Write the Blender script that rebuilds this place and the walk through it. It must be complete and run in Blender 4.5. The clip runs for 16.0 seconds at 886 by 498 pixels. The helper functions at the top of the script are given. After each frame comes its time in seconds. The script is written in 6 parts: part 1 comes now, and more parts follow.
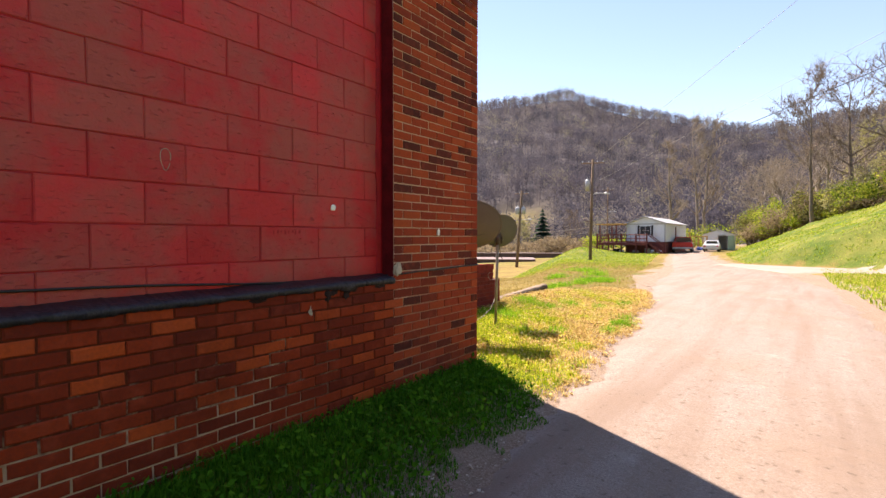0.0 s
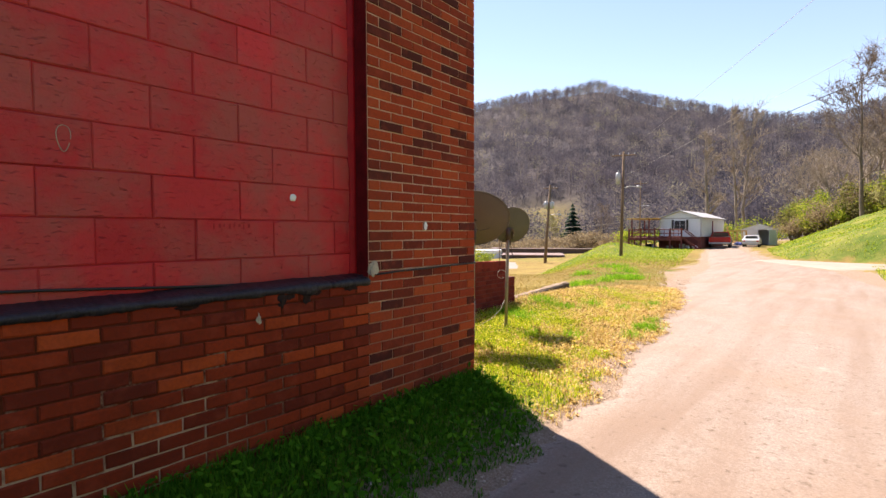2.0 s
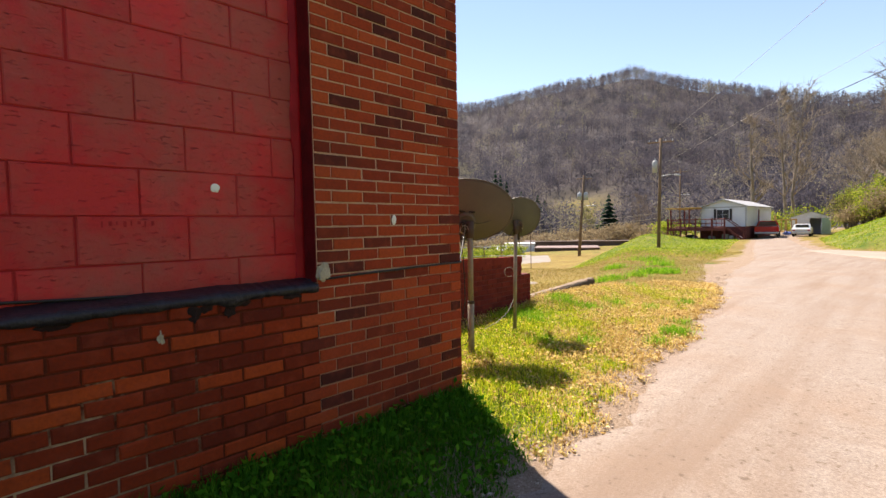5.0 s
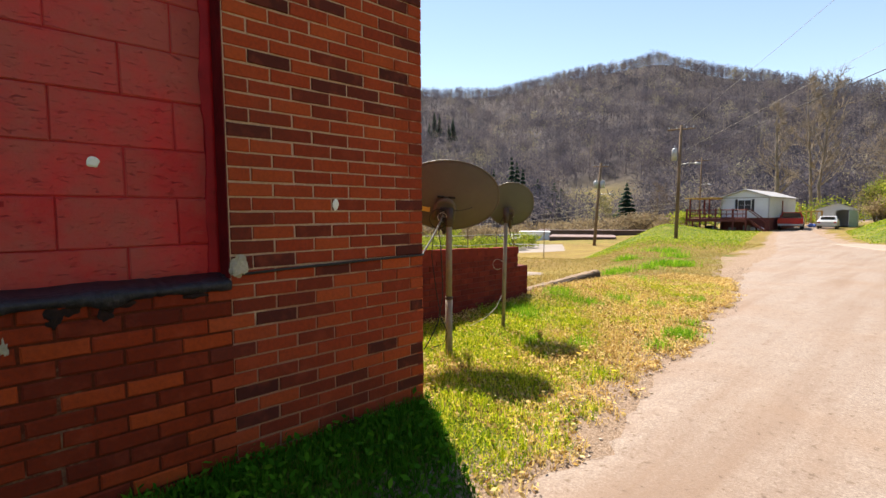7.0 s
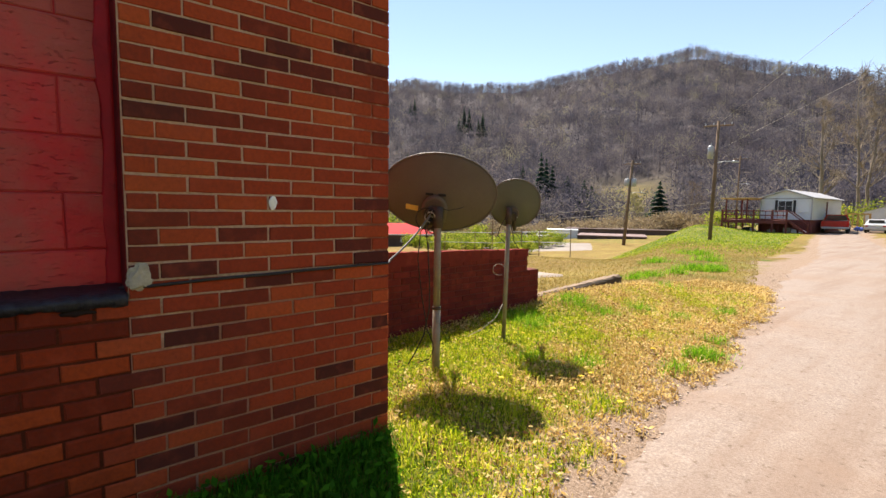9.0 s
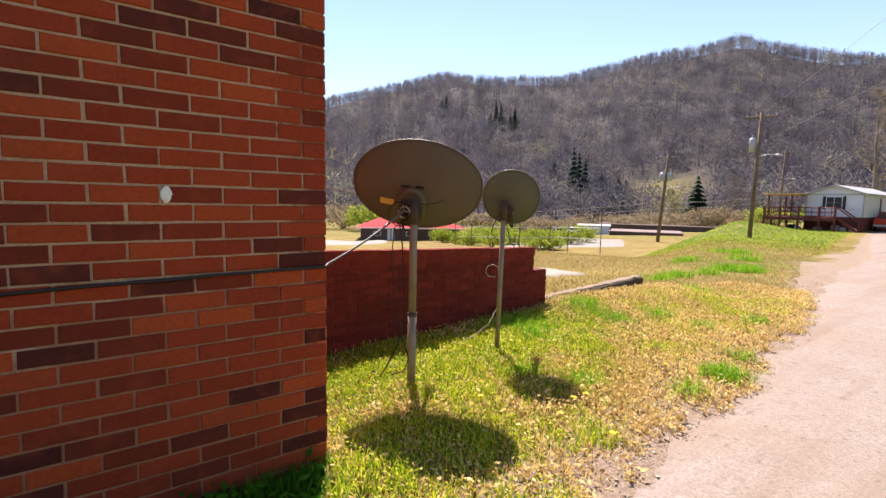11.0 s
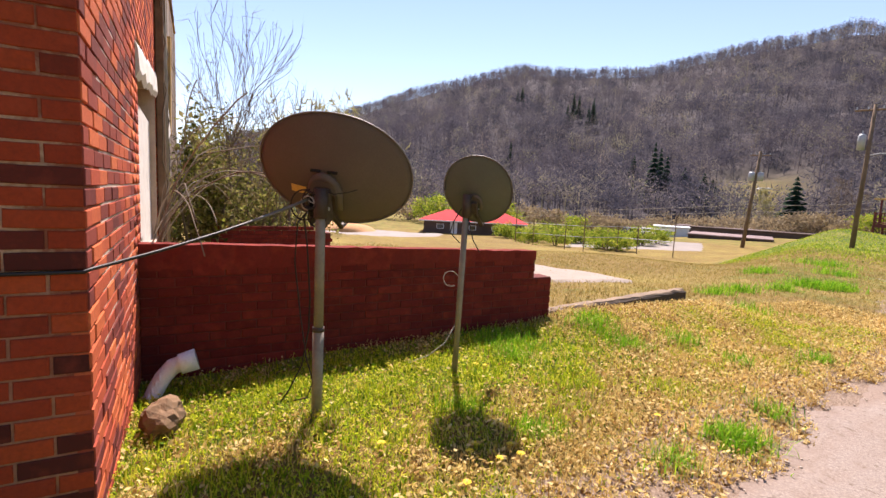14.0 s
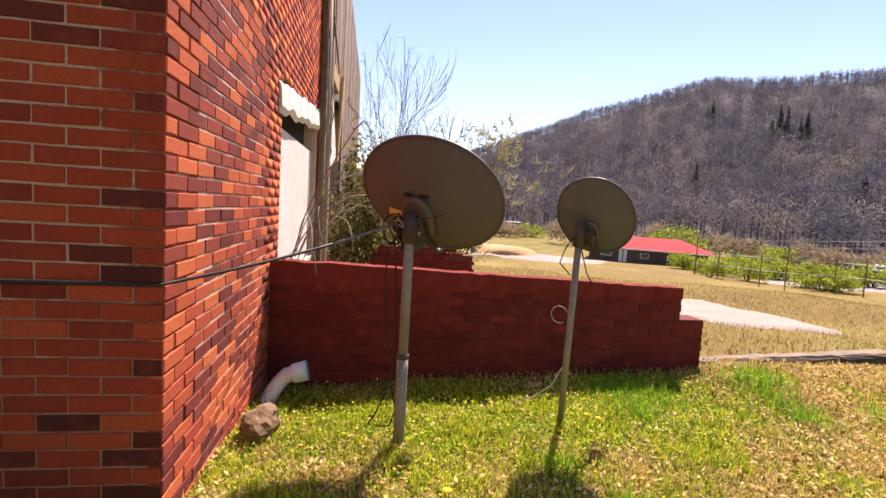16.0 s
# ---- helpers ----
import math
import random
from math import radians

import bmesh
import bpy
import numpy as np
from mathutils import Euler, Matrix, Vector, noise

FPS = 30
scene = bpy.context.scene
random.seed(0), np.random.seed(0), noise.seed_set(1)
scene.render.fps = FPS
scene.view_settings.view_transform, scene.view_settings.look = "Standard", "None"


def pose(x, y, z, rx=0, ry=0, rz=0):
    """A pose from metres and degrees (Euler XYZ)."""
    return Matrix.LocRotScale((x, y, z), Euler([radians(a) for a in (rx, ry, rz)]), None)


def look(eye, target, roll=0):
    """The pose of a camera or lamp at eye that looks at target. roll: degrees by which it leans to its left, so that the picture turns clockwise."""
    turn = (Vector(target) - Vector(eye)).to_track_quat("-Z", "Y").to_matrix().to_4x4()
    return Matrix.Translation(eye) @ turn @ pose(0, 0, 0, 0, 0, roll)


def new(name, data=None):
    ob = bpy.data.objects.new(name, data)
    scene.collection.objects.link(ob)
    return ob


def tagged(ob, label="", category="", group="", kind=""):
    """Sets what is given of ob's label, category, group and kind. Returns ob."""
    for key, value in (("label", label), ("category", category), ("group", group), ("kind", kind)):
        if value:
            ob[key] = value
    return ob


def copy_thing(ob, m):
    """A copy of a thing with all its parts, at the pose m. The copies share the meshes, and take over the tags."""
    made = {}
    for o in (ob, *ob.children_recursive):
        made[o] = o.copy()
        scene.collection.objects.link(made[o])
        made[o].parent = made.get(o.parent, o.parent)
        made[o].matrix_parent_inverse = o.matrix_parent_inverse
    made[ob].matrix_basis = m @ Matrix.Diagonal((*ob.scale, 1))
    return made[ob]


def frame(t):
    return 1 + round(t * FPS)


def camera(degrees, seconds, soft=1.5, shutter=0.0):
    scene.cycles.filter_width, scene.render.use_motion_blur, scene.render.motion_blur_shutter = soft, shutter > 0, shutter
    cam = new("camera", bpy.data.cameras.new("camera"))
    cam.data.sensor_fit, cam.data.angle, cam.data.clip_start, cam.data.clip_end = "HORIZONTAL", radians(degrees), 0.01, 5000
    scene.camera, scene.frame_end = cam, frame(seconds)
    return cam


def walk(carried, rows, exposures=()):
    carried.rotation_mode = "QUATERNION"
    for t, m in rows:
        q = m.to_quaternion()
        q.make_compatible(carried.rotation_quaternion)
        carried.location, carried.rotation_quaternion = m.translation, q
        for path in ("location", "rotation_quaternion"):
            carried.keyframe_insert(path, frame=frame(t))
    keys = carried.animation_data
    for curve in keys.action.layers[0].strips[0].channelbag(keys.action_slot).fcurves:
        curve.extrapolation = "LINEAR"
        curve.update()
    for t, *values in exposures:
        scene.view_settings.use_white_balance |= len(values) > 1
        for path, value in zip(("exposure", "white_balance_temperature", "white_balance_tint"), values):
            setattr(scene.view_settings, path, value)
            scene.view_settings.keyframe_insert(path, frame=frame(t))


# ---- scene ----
LENS = 85.7
PATH = [
    (0, (2.47, -3.856, 1.184), (1.273, -2.255, 1.129), -0.0),
    (0.5, (2.419, -3.725, 1.181), (1.198, -2.143, 1.124), -0.2),
    (1, (2.424, -3.53, 1.169), (1.172, -1.971, 1.11), -0.4),
    (1.5, (2.465, -3.369, 1.182), (1.187, -1.832, 1.112), -0.3),
    (2, (2.408, -3.257, 1.174), (1.116, -1.733, 1.101), -0.2),
    (2.5, (2.326, -3.186, 1.181), (1.019, -1.674, 1.104), -0.2),
    (3, (2.298, -3.145, 1.19), (0.97, -1.651, 1.107), -0.4),
    (3.5, (2.316, -3.017, 1.182), (0.966, -1.544, 1.101), -0.7),
    (4, (2.376, -2.882, 1.171), (1.01, -1.423, 1.09), -0.9),
    (6.5, (2.24, -2.095, 1.175), (0.801, -0.712, 1.039), -0.8),
    (7, (2.24, -1.972, 1.169), (0.799, -0.593, 1.018), -0.3),
    (7.5, (2.135, -1.793, 1.169), (0.685, -0.424, 1.01), 0.1),
    (8, (2.069, -1.7, 1.178), (0.596, -0.356, 1.015), 0.3),
    (8.5, (2.062, -1.585, 1.18), (0.568, -0.266, 1.017), 0.6),
    (9, (2.11, -1.424, 1.201), (0.594, -0.131, 1.031), 0.7),
    (11.5, (2.005, -0.719, 1.21), (0.395, 0.45, 1.004), 1.4),
    (12, (2.002, -0.553, 1.215), (0.376, 0.592, 0.998), 1.7),
    (12.5, (1.908, -0.332, 1.212), (0.257, 0.776, 0.993), 1.5),
    (13, (1.865, -0.127, 1.205), (0.175, 0.921, 0.99), 1.9),
    (13.5, (1.924, 0.112, 1.217), (0.214, 1.125, 1.001), 2.1),
    (14, (1.907, 0.284, 1.219), (0.161, 1.231, 0.988), 2.8),
    (14.5, (1.806, 0.48, 1.234), (-0.014, 1.279, 1.011), 3.3),
    (15, (1.747, 0.567, 1.239), (-0.141, 1.19, 1.026), 3.7),
    (15.5, (1.778, 0.66, 1.248), (-0.162, 1.104, 1.051), 3.6),
    (16, (1.839, 0.735, 1.25), (-0.131, 1.033, 1.078), 3.5),
]
cam = camera(LENS, 16.0)
walk(cam, [(t, look(eye, target, roll)) for t, eye, target, roll in PATH],
     [(0.0, 1.32, 7200, 22), (2.0, 1.26, 7200, 21), (4.0, 1.13, 7200, 18), (7.0, 1.02, 7200, 14), (9.2, 1.02, 7100, 15),
      (11.5, 1.13, 6700, 21), (13.0, 1.02, 6700, 22), (14.0, 0.95, 6800, 25), (16.0, 1.04, 6900, 29)])

# ---- world and sun ----
SUN_AZ = Vector((-0.875, 0.484, 0)).normalized()      # towards the sun, on the ground
SUN_EL = radians(54)
world = bpy.data.worlds.new("world")
scene.world = world
world.use_nodes = True
wn = world.node_tree
sky = wn.nodes.new("ShaderNodeTexSky")
sky.sky_type = "NISHITA"
sky.sun_disc = False
sky.sun_elevation = SUN_EL
sky.sun_rotation = math.atan2(SUN_AZ.x, SUN_AZ.y)
sky.air_density, sky.dust_density, sky.ozone_density = 1.0, 0.0, 1.0
wn.nodes["Background"].inputs["Strength"].default_value = 0.105
wn.links.new(sky.outputs[0], wn.nodes["Background"].inputs["Color"])
lamp = bpy.data.lights.new("sun", "SUN")
lamp.energy, lamp.angle, lamp.color = 5.5, radians(0.5), (1.0, 0.95, 0.86)
sun = new("sun", lamp)
to_sun = SUN_AZ * math.cos(SUN_EL) + Vector((0, 0, math.sin(SUN_EL)))
sun.matrix_world = look(to_sun * 60, (0, 0, 0))

# ---- materials ----
def node(nt, kind, **values):
    n = nt.nodes.new(kind)
    for k, v in values.items():
        n.inputs[k.replace("_", " ")].default_value = v
    return n


def noise_tex(nt, scale, detail=5, rough=0.6, coord=None):
    n = node(nt, "ShaderNodeTexNoise", Scale=scale, Detail=detail, Roughness=rough)
    if coord is not None:
        nt.links.new(coord, n.inputs["Vector"])
    return n.outputs["Fac"]


def ramp(nt, fac, stops):
    r = nt.nodes.new("ShaderNodeValToRGB")
    e = r.color_ramp.elements
    while len(e) < len(stops):
        e.new(0.5)
    for i, (p, c) in enumerate(stops):
        e[i].position, e[i].color = p, (*c, 1)
    nt.links.new(fac, r.inputs["Fac"])
    return r.outputs["Color"]


def blend(nt, fac, a, b, mode="MIX"):
    m = nt.nodes.new("ShaderNodeMix")
    m.data_type, m.blend_type = "RGBA", mode
    for sock, v in ((m.inputs[0], fac), (m.inputs[6], a), (m.inputs[7], b)):
        if hasattr(v, "is_output"):
            nt.links.new(v, sock)
        else:
            sock.default_value = v if isinstance(v, float) else (*v, 1)
    return m.outputs[2]


def mapped(nt, fac, lo, hi, a=0.0, b=1.0):
    m = nt.nodes.new("ShaderNodeMapRange")
    for i, v in enumerate((lo, hi, a, b)):
        m.inputs[i + 1].default_value = v
    nt.links.new(fac, m.inputs[0])
    return m.outputs[0]


def start(name, rough=0.8, metal=0.0, spec=0.5):
    m = bpy.data.materials.new(name)
    m.use_nodes = True
    nt = m.node_tree
    b = nt.nodes["Principled BSDF"]
    b.inputs["Roughness"].default_value = rough
    b.inputs["Metallic"].default_value = metal
    b.inputs["Specular IOR Level"].default_value = spec
    geo = nt.nodes.new("ShaderNodeNewGeometry")
    return m, nt, b, geo.outputs["Position"]


def finish(nt, b, col, height=None, strength=0.3, dist=0.01):
    nt.links.new(col, b.inputs["Base Color"])
    if height is not None:
        bp = node(nt, "ShaderNodeBump", Strength=strength, Distance=dist)
        nt.links.new(height, bp.inputs["Height"])
        nt.links.new(bp.outputs[0], b.inputs["Normal"])


def plain(name, col, rough=0.7, metal=0.0, var=0.25, big=1.5, fine=30.0, bump=0.15, dirt=(0.12, 0.09, 0.06), dirty=0.25, spec=0.4):
    """A worn single-colour surface: patchy tone, grain and some dirt."""
    m, nt, b, p = start(name, rough, metal, spec)
    lo = tuple(c * (1 - var) for c in col)
    hi = tuple(min(1, c * (1 + var)) for c in col)
    base = ramp(nt, noise_tex(nt, big, 6, 0.65, p), [(0.3, lo), (0.7, hi)])
    grain = noise_tex(nt, fine, 4, 0.6, p)
    c = blend(nt, mapped(nt, grain, 0.35, 0.75, 0.0, 0.35), base, tuple(c * 0.6 for c in col))
    if dirty:
        c = blend(nt, mapped(nt, noise_tex(nt, big * 2.3, 8, 0.7, p), 0.52, 0.75, 0.0, dirty), c, dirt)
    finish(nt, b, c, grain, bump, 0.01)
    return m


def island_random(nt):
    g = nt.nodes.new("ShaderNodeNewGeometry")
    return g.outputs["Random Per Island"]


def object_random(nt):
    return nt.nodes.new("ShaderNodeObjectInfo").outputs["Random"]


def brick_material(name, stops, joined=False, stain=0.35, stain_col=(0.09, 0.035, 0.025)):
    m, nt, b, p = start(name, 0.9, 0, 0.1)
    rnd = island_random(nt) if joined else object_random(nt)
    base = ramp(nt, rnd, stops)
    grain = noise_tex(nt, 55, 6, 0.7, p)
    patch = noise_tex(nt, 9, 5, 0.6, p)
    c = blend(nt, mapped(nt, grain, 0.35, 0.8, 0.0, 0.5), base, (0.06, 0.025, 0.018))
    c = blend(nt, mapped(nt, patch, 0.5, 0.8, 0.0, 0.4), c, (0.42, 0.08, 0.04))
    c = blend(nt, mapped(nt, noise_tex(nt, 1.3, 8, 0.7, p), 0.5, 0.72, 0.0, stain), c, stain_col)
    finish(nt, b, c, grain, 0.45, 0.006)
    return m


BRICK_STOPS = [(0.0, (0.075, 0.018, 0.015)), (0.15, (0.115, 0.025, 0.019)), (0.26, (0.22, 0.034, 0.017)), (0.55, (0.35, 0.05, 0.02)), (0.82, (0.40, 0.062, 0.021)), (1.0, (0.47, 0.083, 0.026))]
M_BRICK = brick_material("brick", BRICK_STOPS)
# Side bricks: cleaner and more orange, also brightened in colour for the sunlit face.
SIDE_LIT_STOPS = [(0.0, (0.15, 0.035, 0.03)), (0.28, (0.28, 0.06, 0.042)), (0.5, (0.46, 0.085, 0.042)), (1.0, (0.68, 0.17, 0.062))]
M_SIDE_LIT_BRICK = brick_material("side_lit_brick", SIDE_LIT_STOPS, False, 0.2)
M_SIDE_LIT_BRICK_JOINED = brick_material("side_lit_brick_far", SIDE_LIT_STOPS, True, 0.25)
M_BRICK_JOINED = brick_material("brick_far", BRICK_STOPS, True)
LOW_STOPS = [(0.0, (0.15, 0.02, 0.019)), (0.5, (0.185, 0.025, 0.022)), (1.0, (0.235, 0.034, 0.027))]
M_LOW_BRICK = brick_material("maroon_brick", LOW_STOPS, False, 0.45, (0.07, 0.022, 0.02))


def wall_parts(nt, p):
    sep = nt.nodes.new("ShaderNodeSeparateXYZ")
    nt.links.new(p, sep.inputs[0])
    return sep.outputs


def shifted(nt, value, fac, amount):
    """A value pushed up and down by a noise."""
    add = nt.nodes.new("ShaderNodeMath")
    add.operation = "ADD"
    nt.links.new(value, add.inputs[0])
    nt.links.new(mapped(nt, fac, 0.3, 0.7, -amount, amount), add.inputs[1])
    return add.outputs[0]


def mortar_material():
    """Pale joints, rubbed red low down and along the corner."""
    m, nt, b, p = start("mortar", 0.95, 0, 0.1)
    g = noise_tex(nt, 90, 4, 0.7, p)
    x, y, z = wall_parts(nt, p)
    rub = noise_tex(nt, 3.2, 6, 0.7, p)
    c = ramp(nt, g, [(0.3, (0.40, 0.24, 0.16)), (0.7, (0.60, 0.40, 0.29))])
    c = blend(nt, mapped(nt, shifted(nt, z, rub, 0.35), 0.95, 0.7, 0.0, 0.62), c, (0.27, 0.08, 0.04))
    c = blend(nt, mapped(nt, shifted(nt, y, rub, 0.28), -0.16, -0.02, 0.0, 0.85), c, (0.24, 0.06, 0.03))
    finish(nt, b, c, g, 0.6, 0.006)
    return m


def stained_mortar():
    """Joints soaked dark red-brown, paler where the base has been left alone near the ground."""
    m, nt, b, p = start("stained_mortar", 0.95, 0, 0.1)
    g = noise_tex(nt, 90, 4, 0.7, p)
    x, y, z = wall_parts(nt, p)
    c = ramp(nt, g, [(0.3, (0.07, 0.016, 0.008)), (0.7, (0.14, 0.03, 0.014))])
    rub = noise_tex(nt, 2.4, 6, 0.75, p)
    bare = nt.nodes.new("ShaderNodeMath")
    bare.operation = "MULTIPLY"
    nt.links.new(mapped(nt, shifted(nt, z, rub, 0.28), 0.42, 0.2), bare.inputs[0])
    nt.links.new(mapped(nt, shifted(nt, y, rub, 0.4), -1.8, -2.4), bare.inputs[1])
    c = blend(nt, bare.outputs[0], c, (0.44, 0.29, 0.19))
    finish(nt, b, c, g, 0.6, 0.006)
    return m


def painted_block_material():
    """Red paint over rough block: faded patches, pinholes and brush-dragged grain."""
    m, nt, b, p = start("red_painted_block", 0.55, 0, 0.25)
    rnd = object_random(nt)
    base = ramp(nt, rnd, [(0.0, (0.48, 0.019, 0.024)), (0.5, (0.54, 0.026, 0.031)), (1.0, (0.60, 0.038, 0.04))])
    fade = noise_tex(nt, 2.1, 8, 0.66, p)
    c = blend(nt, mapped(nt, fade, 0.40, 0.60, 0.0, 0.8), base, (0.36, 0.085, 0.066))
    mp = nt.nodes.new("ShaderNodeMapping")
    mp.inputs["Scale"].default_value = (1, 0.45, 2.2)
    nt.links.new(p, mp.inputs["Vector"])
    drag = noise_tex(nt, 16, 8, 0.78, mp.outputs[0])
    c = blend(nt, mapped(nt, drag, 0.54, 0.78, 0.0, 0.55), c, (0.17, 0.012, 0.014))
    c = blend(nt, mapped(nt, noise_tex(nt, 4.5, 9, 0.82, mp.outputs[0]), 0.60, 0.68, 0.0, 0.4), c, (0.50, 0.13, 0.11))
    pits = noise_tex(nt, 48, 5, 0.72, mp.outputs[0])
    c = blend(nt, mapped(nt, pits, 0.66, 0.76, 0.0, 0.5), c, (0.12, 0.009, 0.011))
    nt.links.new(mapped(nt, fade, 0.3, 0.7, 0.45, 0.7), b.inputs["Roughness"])
    add = nt.nodes.new("ShaderNodeMath")
    add.operation = "SUBTRACT"
    nt.links.new(noise_tex(nt, 9, 6, 0.7, p), add.inputs[0])
    nt.links.new(mapped(nt, pits, 0.6, 0.75, 0.0, 0.6), add.inputs[1])
    finish(nt, b, c, add.outputs[0], 0.85, 0.012)
    return m


M_MORTAR = mortar_material()
M_STAINED = stained_mortar()
M_BASE_BRICK = brick_material("stained_brick", [(0.0, (0.13, 0.018, 0.010)), (0.3, (0.22, 0.027, 0.010)), (0.7, (0.33, 0.041, 0.012)), (1.0, (0.52, 0.082, 0.018))], False, 0.6, (0.10, 0.018, 0.009))
# Joints of the sunlit side, sunlight added by lightening their colour.
M_SIDE_LIT_MORTAR = plain("sun_paled_mortar", (0.62, 0.48, 0.38), 0.95, 0, 0.25, 2, 70, 0.4, dirt=(0.25, 0.09, 0.05), dirty=0.4)
M_LOW_MORTAR = plain("maroon_mortar", (0.15, 0.035, 0.028), 0.95, 0, 0.3, 3, 60, 0.4)
M_BLOCK = painted_block_material()
M_RED_JOINT = plain("red_painted_joint", (0.36, 0.017, 0.02), 0.7, 0, 0.25, 4, 60, 0.3, dirt=(0.14, 0.012, 0.012), dirty=0.4, spec=0.2)
M_DEEP_RED = plain("deep_red_paint", (0.34, 0.007, 0.012), 0.55, 0, 0.35, 5, 40, 0.3, dirt=(0.10, 0.004, 0.006), dirty=0.6, spec=0.2)
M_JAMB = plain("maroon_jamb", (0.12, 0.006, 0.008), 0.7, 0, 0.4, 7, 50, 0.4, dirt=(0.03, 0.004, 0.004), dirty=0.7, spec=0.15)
M_TAR = plain("black_tar", (0.02, 0.017, 0.024), 0.5, 0, 0.6, 18, 55, 0.9, dirt=(0.13, 0.11, 0.115), dirty=0.4, spec=0.4)
M_TAR_SMEAR = plain("tar_smear", (0.018, 0.008, 0.008), 0.7, 0, 0.5, 14, 60, 0.6, dirt=(0.06, 0.015, 0.01), dirty=0.6, spec=0.2)
M_PATCH = plain("mortar_patch", (0.42, 0.36, 0.27), 0.9, 0, 0.3, 12, 90, 0.5)
M_WHITE_CHIP = plain("white_chip", (0.85, 0.83, 0.78), 0.7, 0, 0.1, 20, 80, 0.2, dirty=0.05)
M_CABLE = plain("black_cable", (0.018, 0.014, 0.014), 0.5, 0, 0.2, 10, 60, 0.05, dirty=0.1)
# Greyer than the black cable: a sun glint is put into the colour.
M_GLINT_CABLE = plain("glint_greyed_cable", (0.15, 0.135, 0.12), 0.35, 0, 0.25, 10, 60, 0.1)
M_PALE_CABLE = plain("weathered_cable", (0.45, 0.42, 0.36), 0.7, 0, 0.2, 10, 60, 0.1)
M_DISH = plain("grey_dish_back", (0.125, 0.098, 0.078), 0.6, 0.0, 0.14, 2.0, 120, 0.05, dirty=0.25, spec=0.25)
M_SMALL_DISH = plain("grey_green_dish_back", (0.115, 0.115, 0.09), 0.6, 0.0, 0.14, 2.0, 120, 0.05, dirty=0.2, spec=0.25)
M_DISH_RIM = plain("dish_rim", (0.13, 0.11, 0.09), 0.5, 0, 0.2, 6, 80, 0.05)
M_DARK_METAL = plain("rusted_bracket", (0.075, 0.055, 0.045), 0.6, 0.3, 0.4, 12, 60, 0.3)
M_GALV = plain("galvanised_pole", (0.27, 0.24, 0.19), 0.65, 0.1, 0.25, 5, 50, 0.1, dirty=0.3)
# Lighter copy for the kerb's top, with the sunlight put into its colour.
M_KERB_LIT_TOP = plain("kerb_top", (0.25, 0.18, 0.12), 0.92, 0, 0.3, 3, 50, 0.5, dirty=0.5)
M_LABEL = plain("yellow_label", (0.72, 0.46, 0.10), 0.6, 0, 0.12, 20, 90, 0.0, dirty=0.1)
M_CONCRETE = plain("concrete", (0.31, 0.255, 0.205), 0.9, 0, 0.15, 0.8, 40, 0.3, dirty=0.3)
# Dark copy for the kerb's body, with its side's shade in the colour.
M_KERB_SHADE = plain("shade_dark_kerb", (0.075, 0.055, 0.04), 0.92, 0, 0.3, 3, 50, 0.5, dirty=0.5)
M_ROCK = plain("brown_rock", (0.21, 0.125, 0.065), 0.9, 0, 0.35, 8, 40, 0.7)
M_WHITE_PLASTIC = plain("white_plastic", (0.74, 0.72, 0.74), 0.45, 0, 0.08, 6, 60, 0.05, dirty=0.25)
M_WHITE_BOARD = plain("peeling_white_board", (0.70, 0.66, 0.60), 0.85, 0, 0.12, 3, 30, 0.3, dirty=0.35)
M_GREY_BOARD = plain("weathered_board", (0.24, 0.21, 0.17), 0.9, 0, 0.3, 3, 30, 0.4)
M_BROWN_BOARD = plain("brown_board", (0.20, 0.125, 0.075), 0.9, 0, 0.4, 4, 30, 0.5)
M_OCHRE_WOOD = plain("ochre_wood", (0.50, 0.30, 0.10), 0.85, 0, 0.3, 5, 40, 0.3)
# Near-black: the darkness inside openings put into colour; also on boxes and slots.
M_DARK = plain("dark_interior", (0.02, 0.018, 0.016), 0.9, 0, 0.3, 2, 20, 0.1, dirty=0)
M_WHITE_SIDING = plain("white_siding", (0.68, 0.70, 0.74), 0.6, 0, 0.06, 0.8, 15, 0.1, dirty=0.12)
M_ROOF_GREY = plain("grey_roof", (0.42, 0.42, 0.43), 0.6, 0.2, 0.12, 1, 15, 0.1)
M_RED_WOOD = plain("red_stained_wood", (0.15, 0.032, 0.026), 0.75, 0, 0.3, 2, 25, 0.2)
M_RED_ROOF = plain("red_metal_roof", (0.62, 0.07, 0.07), 0.85, 0.0, 0.12, 0.5, 10, 0.1, dirty=0.1, spec=0.05)
M_BLACK_SHUTTER = plain("black_shutter", (0.02, 0.02, 0.024), 0.6, 0, 0.2, 3, 20, 0.1, dirty=0)
M_CAR_RED = plain("red_car_paint", (0.42, 0.02, 0.018), 0.25, 0.1, 0.08, 1, 20, 0.0, dirty=0.05)
M_CAR_WHITE = plain("silver_car_paint", (0.60, 0.62, 0.62), 0.28, 0.2, 0.05, 1, 20, 0.0, dirty=0.05)
M_TYRE = plain("rubber", (0.02, 0.02, 0.02), 0.85, 0, 0.2, 5, 40, 0.1)
M_TAIL = plain("red_lens", (0.5, 0.01, 0.01), 0.2, 0, 0.1, 5, 40, 0.0, dirty=0)
M_POLE_WOOD = plain("creosoted_wood", (0.17, 0.11, 0.068), 0.9, 0, 0.35, 1.2, 25, 0.3)
M_GREY_STEEL = plain("grey_steel", (0.42, 0.43, 0.44), 0.5, 0.3, 0.12, 3, 30, 0.05)
M_BARK = plain("bark", (0.17, 0.13, 0.095), 0.95, 0, 0.4, 1.5, 18, 0.5)
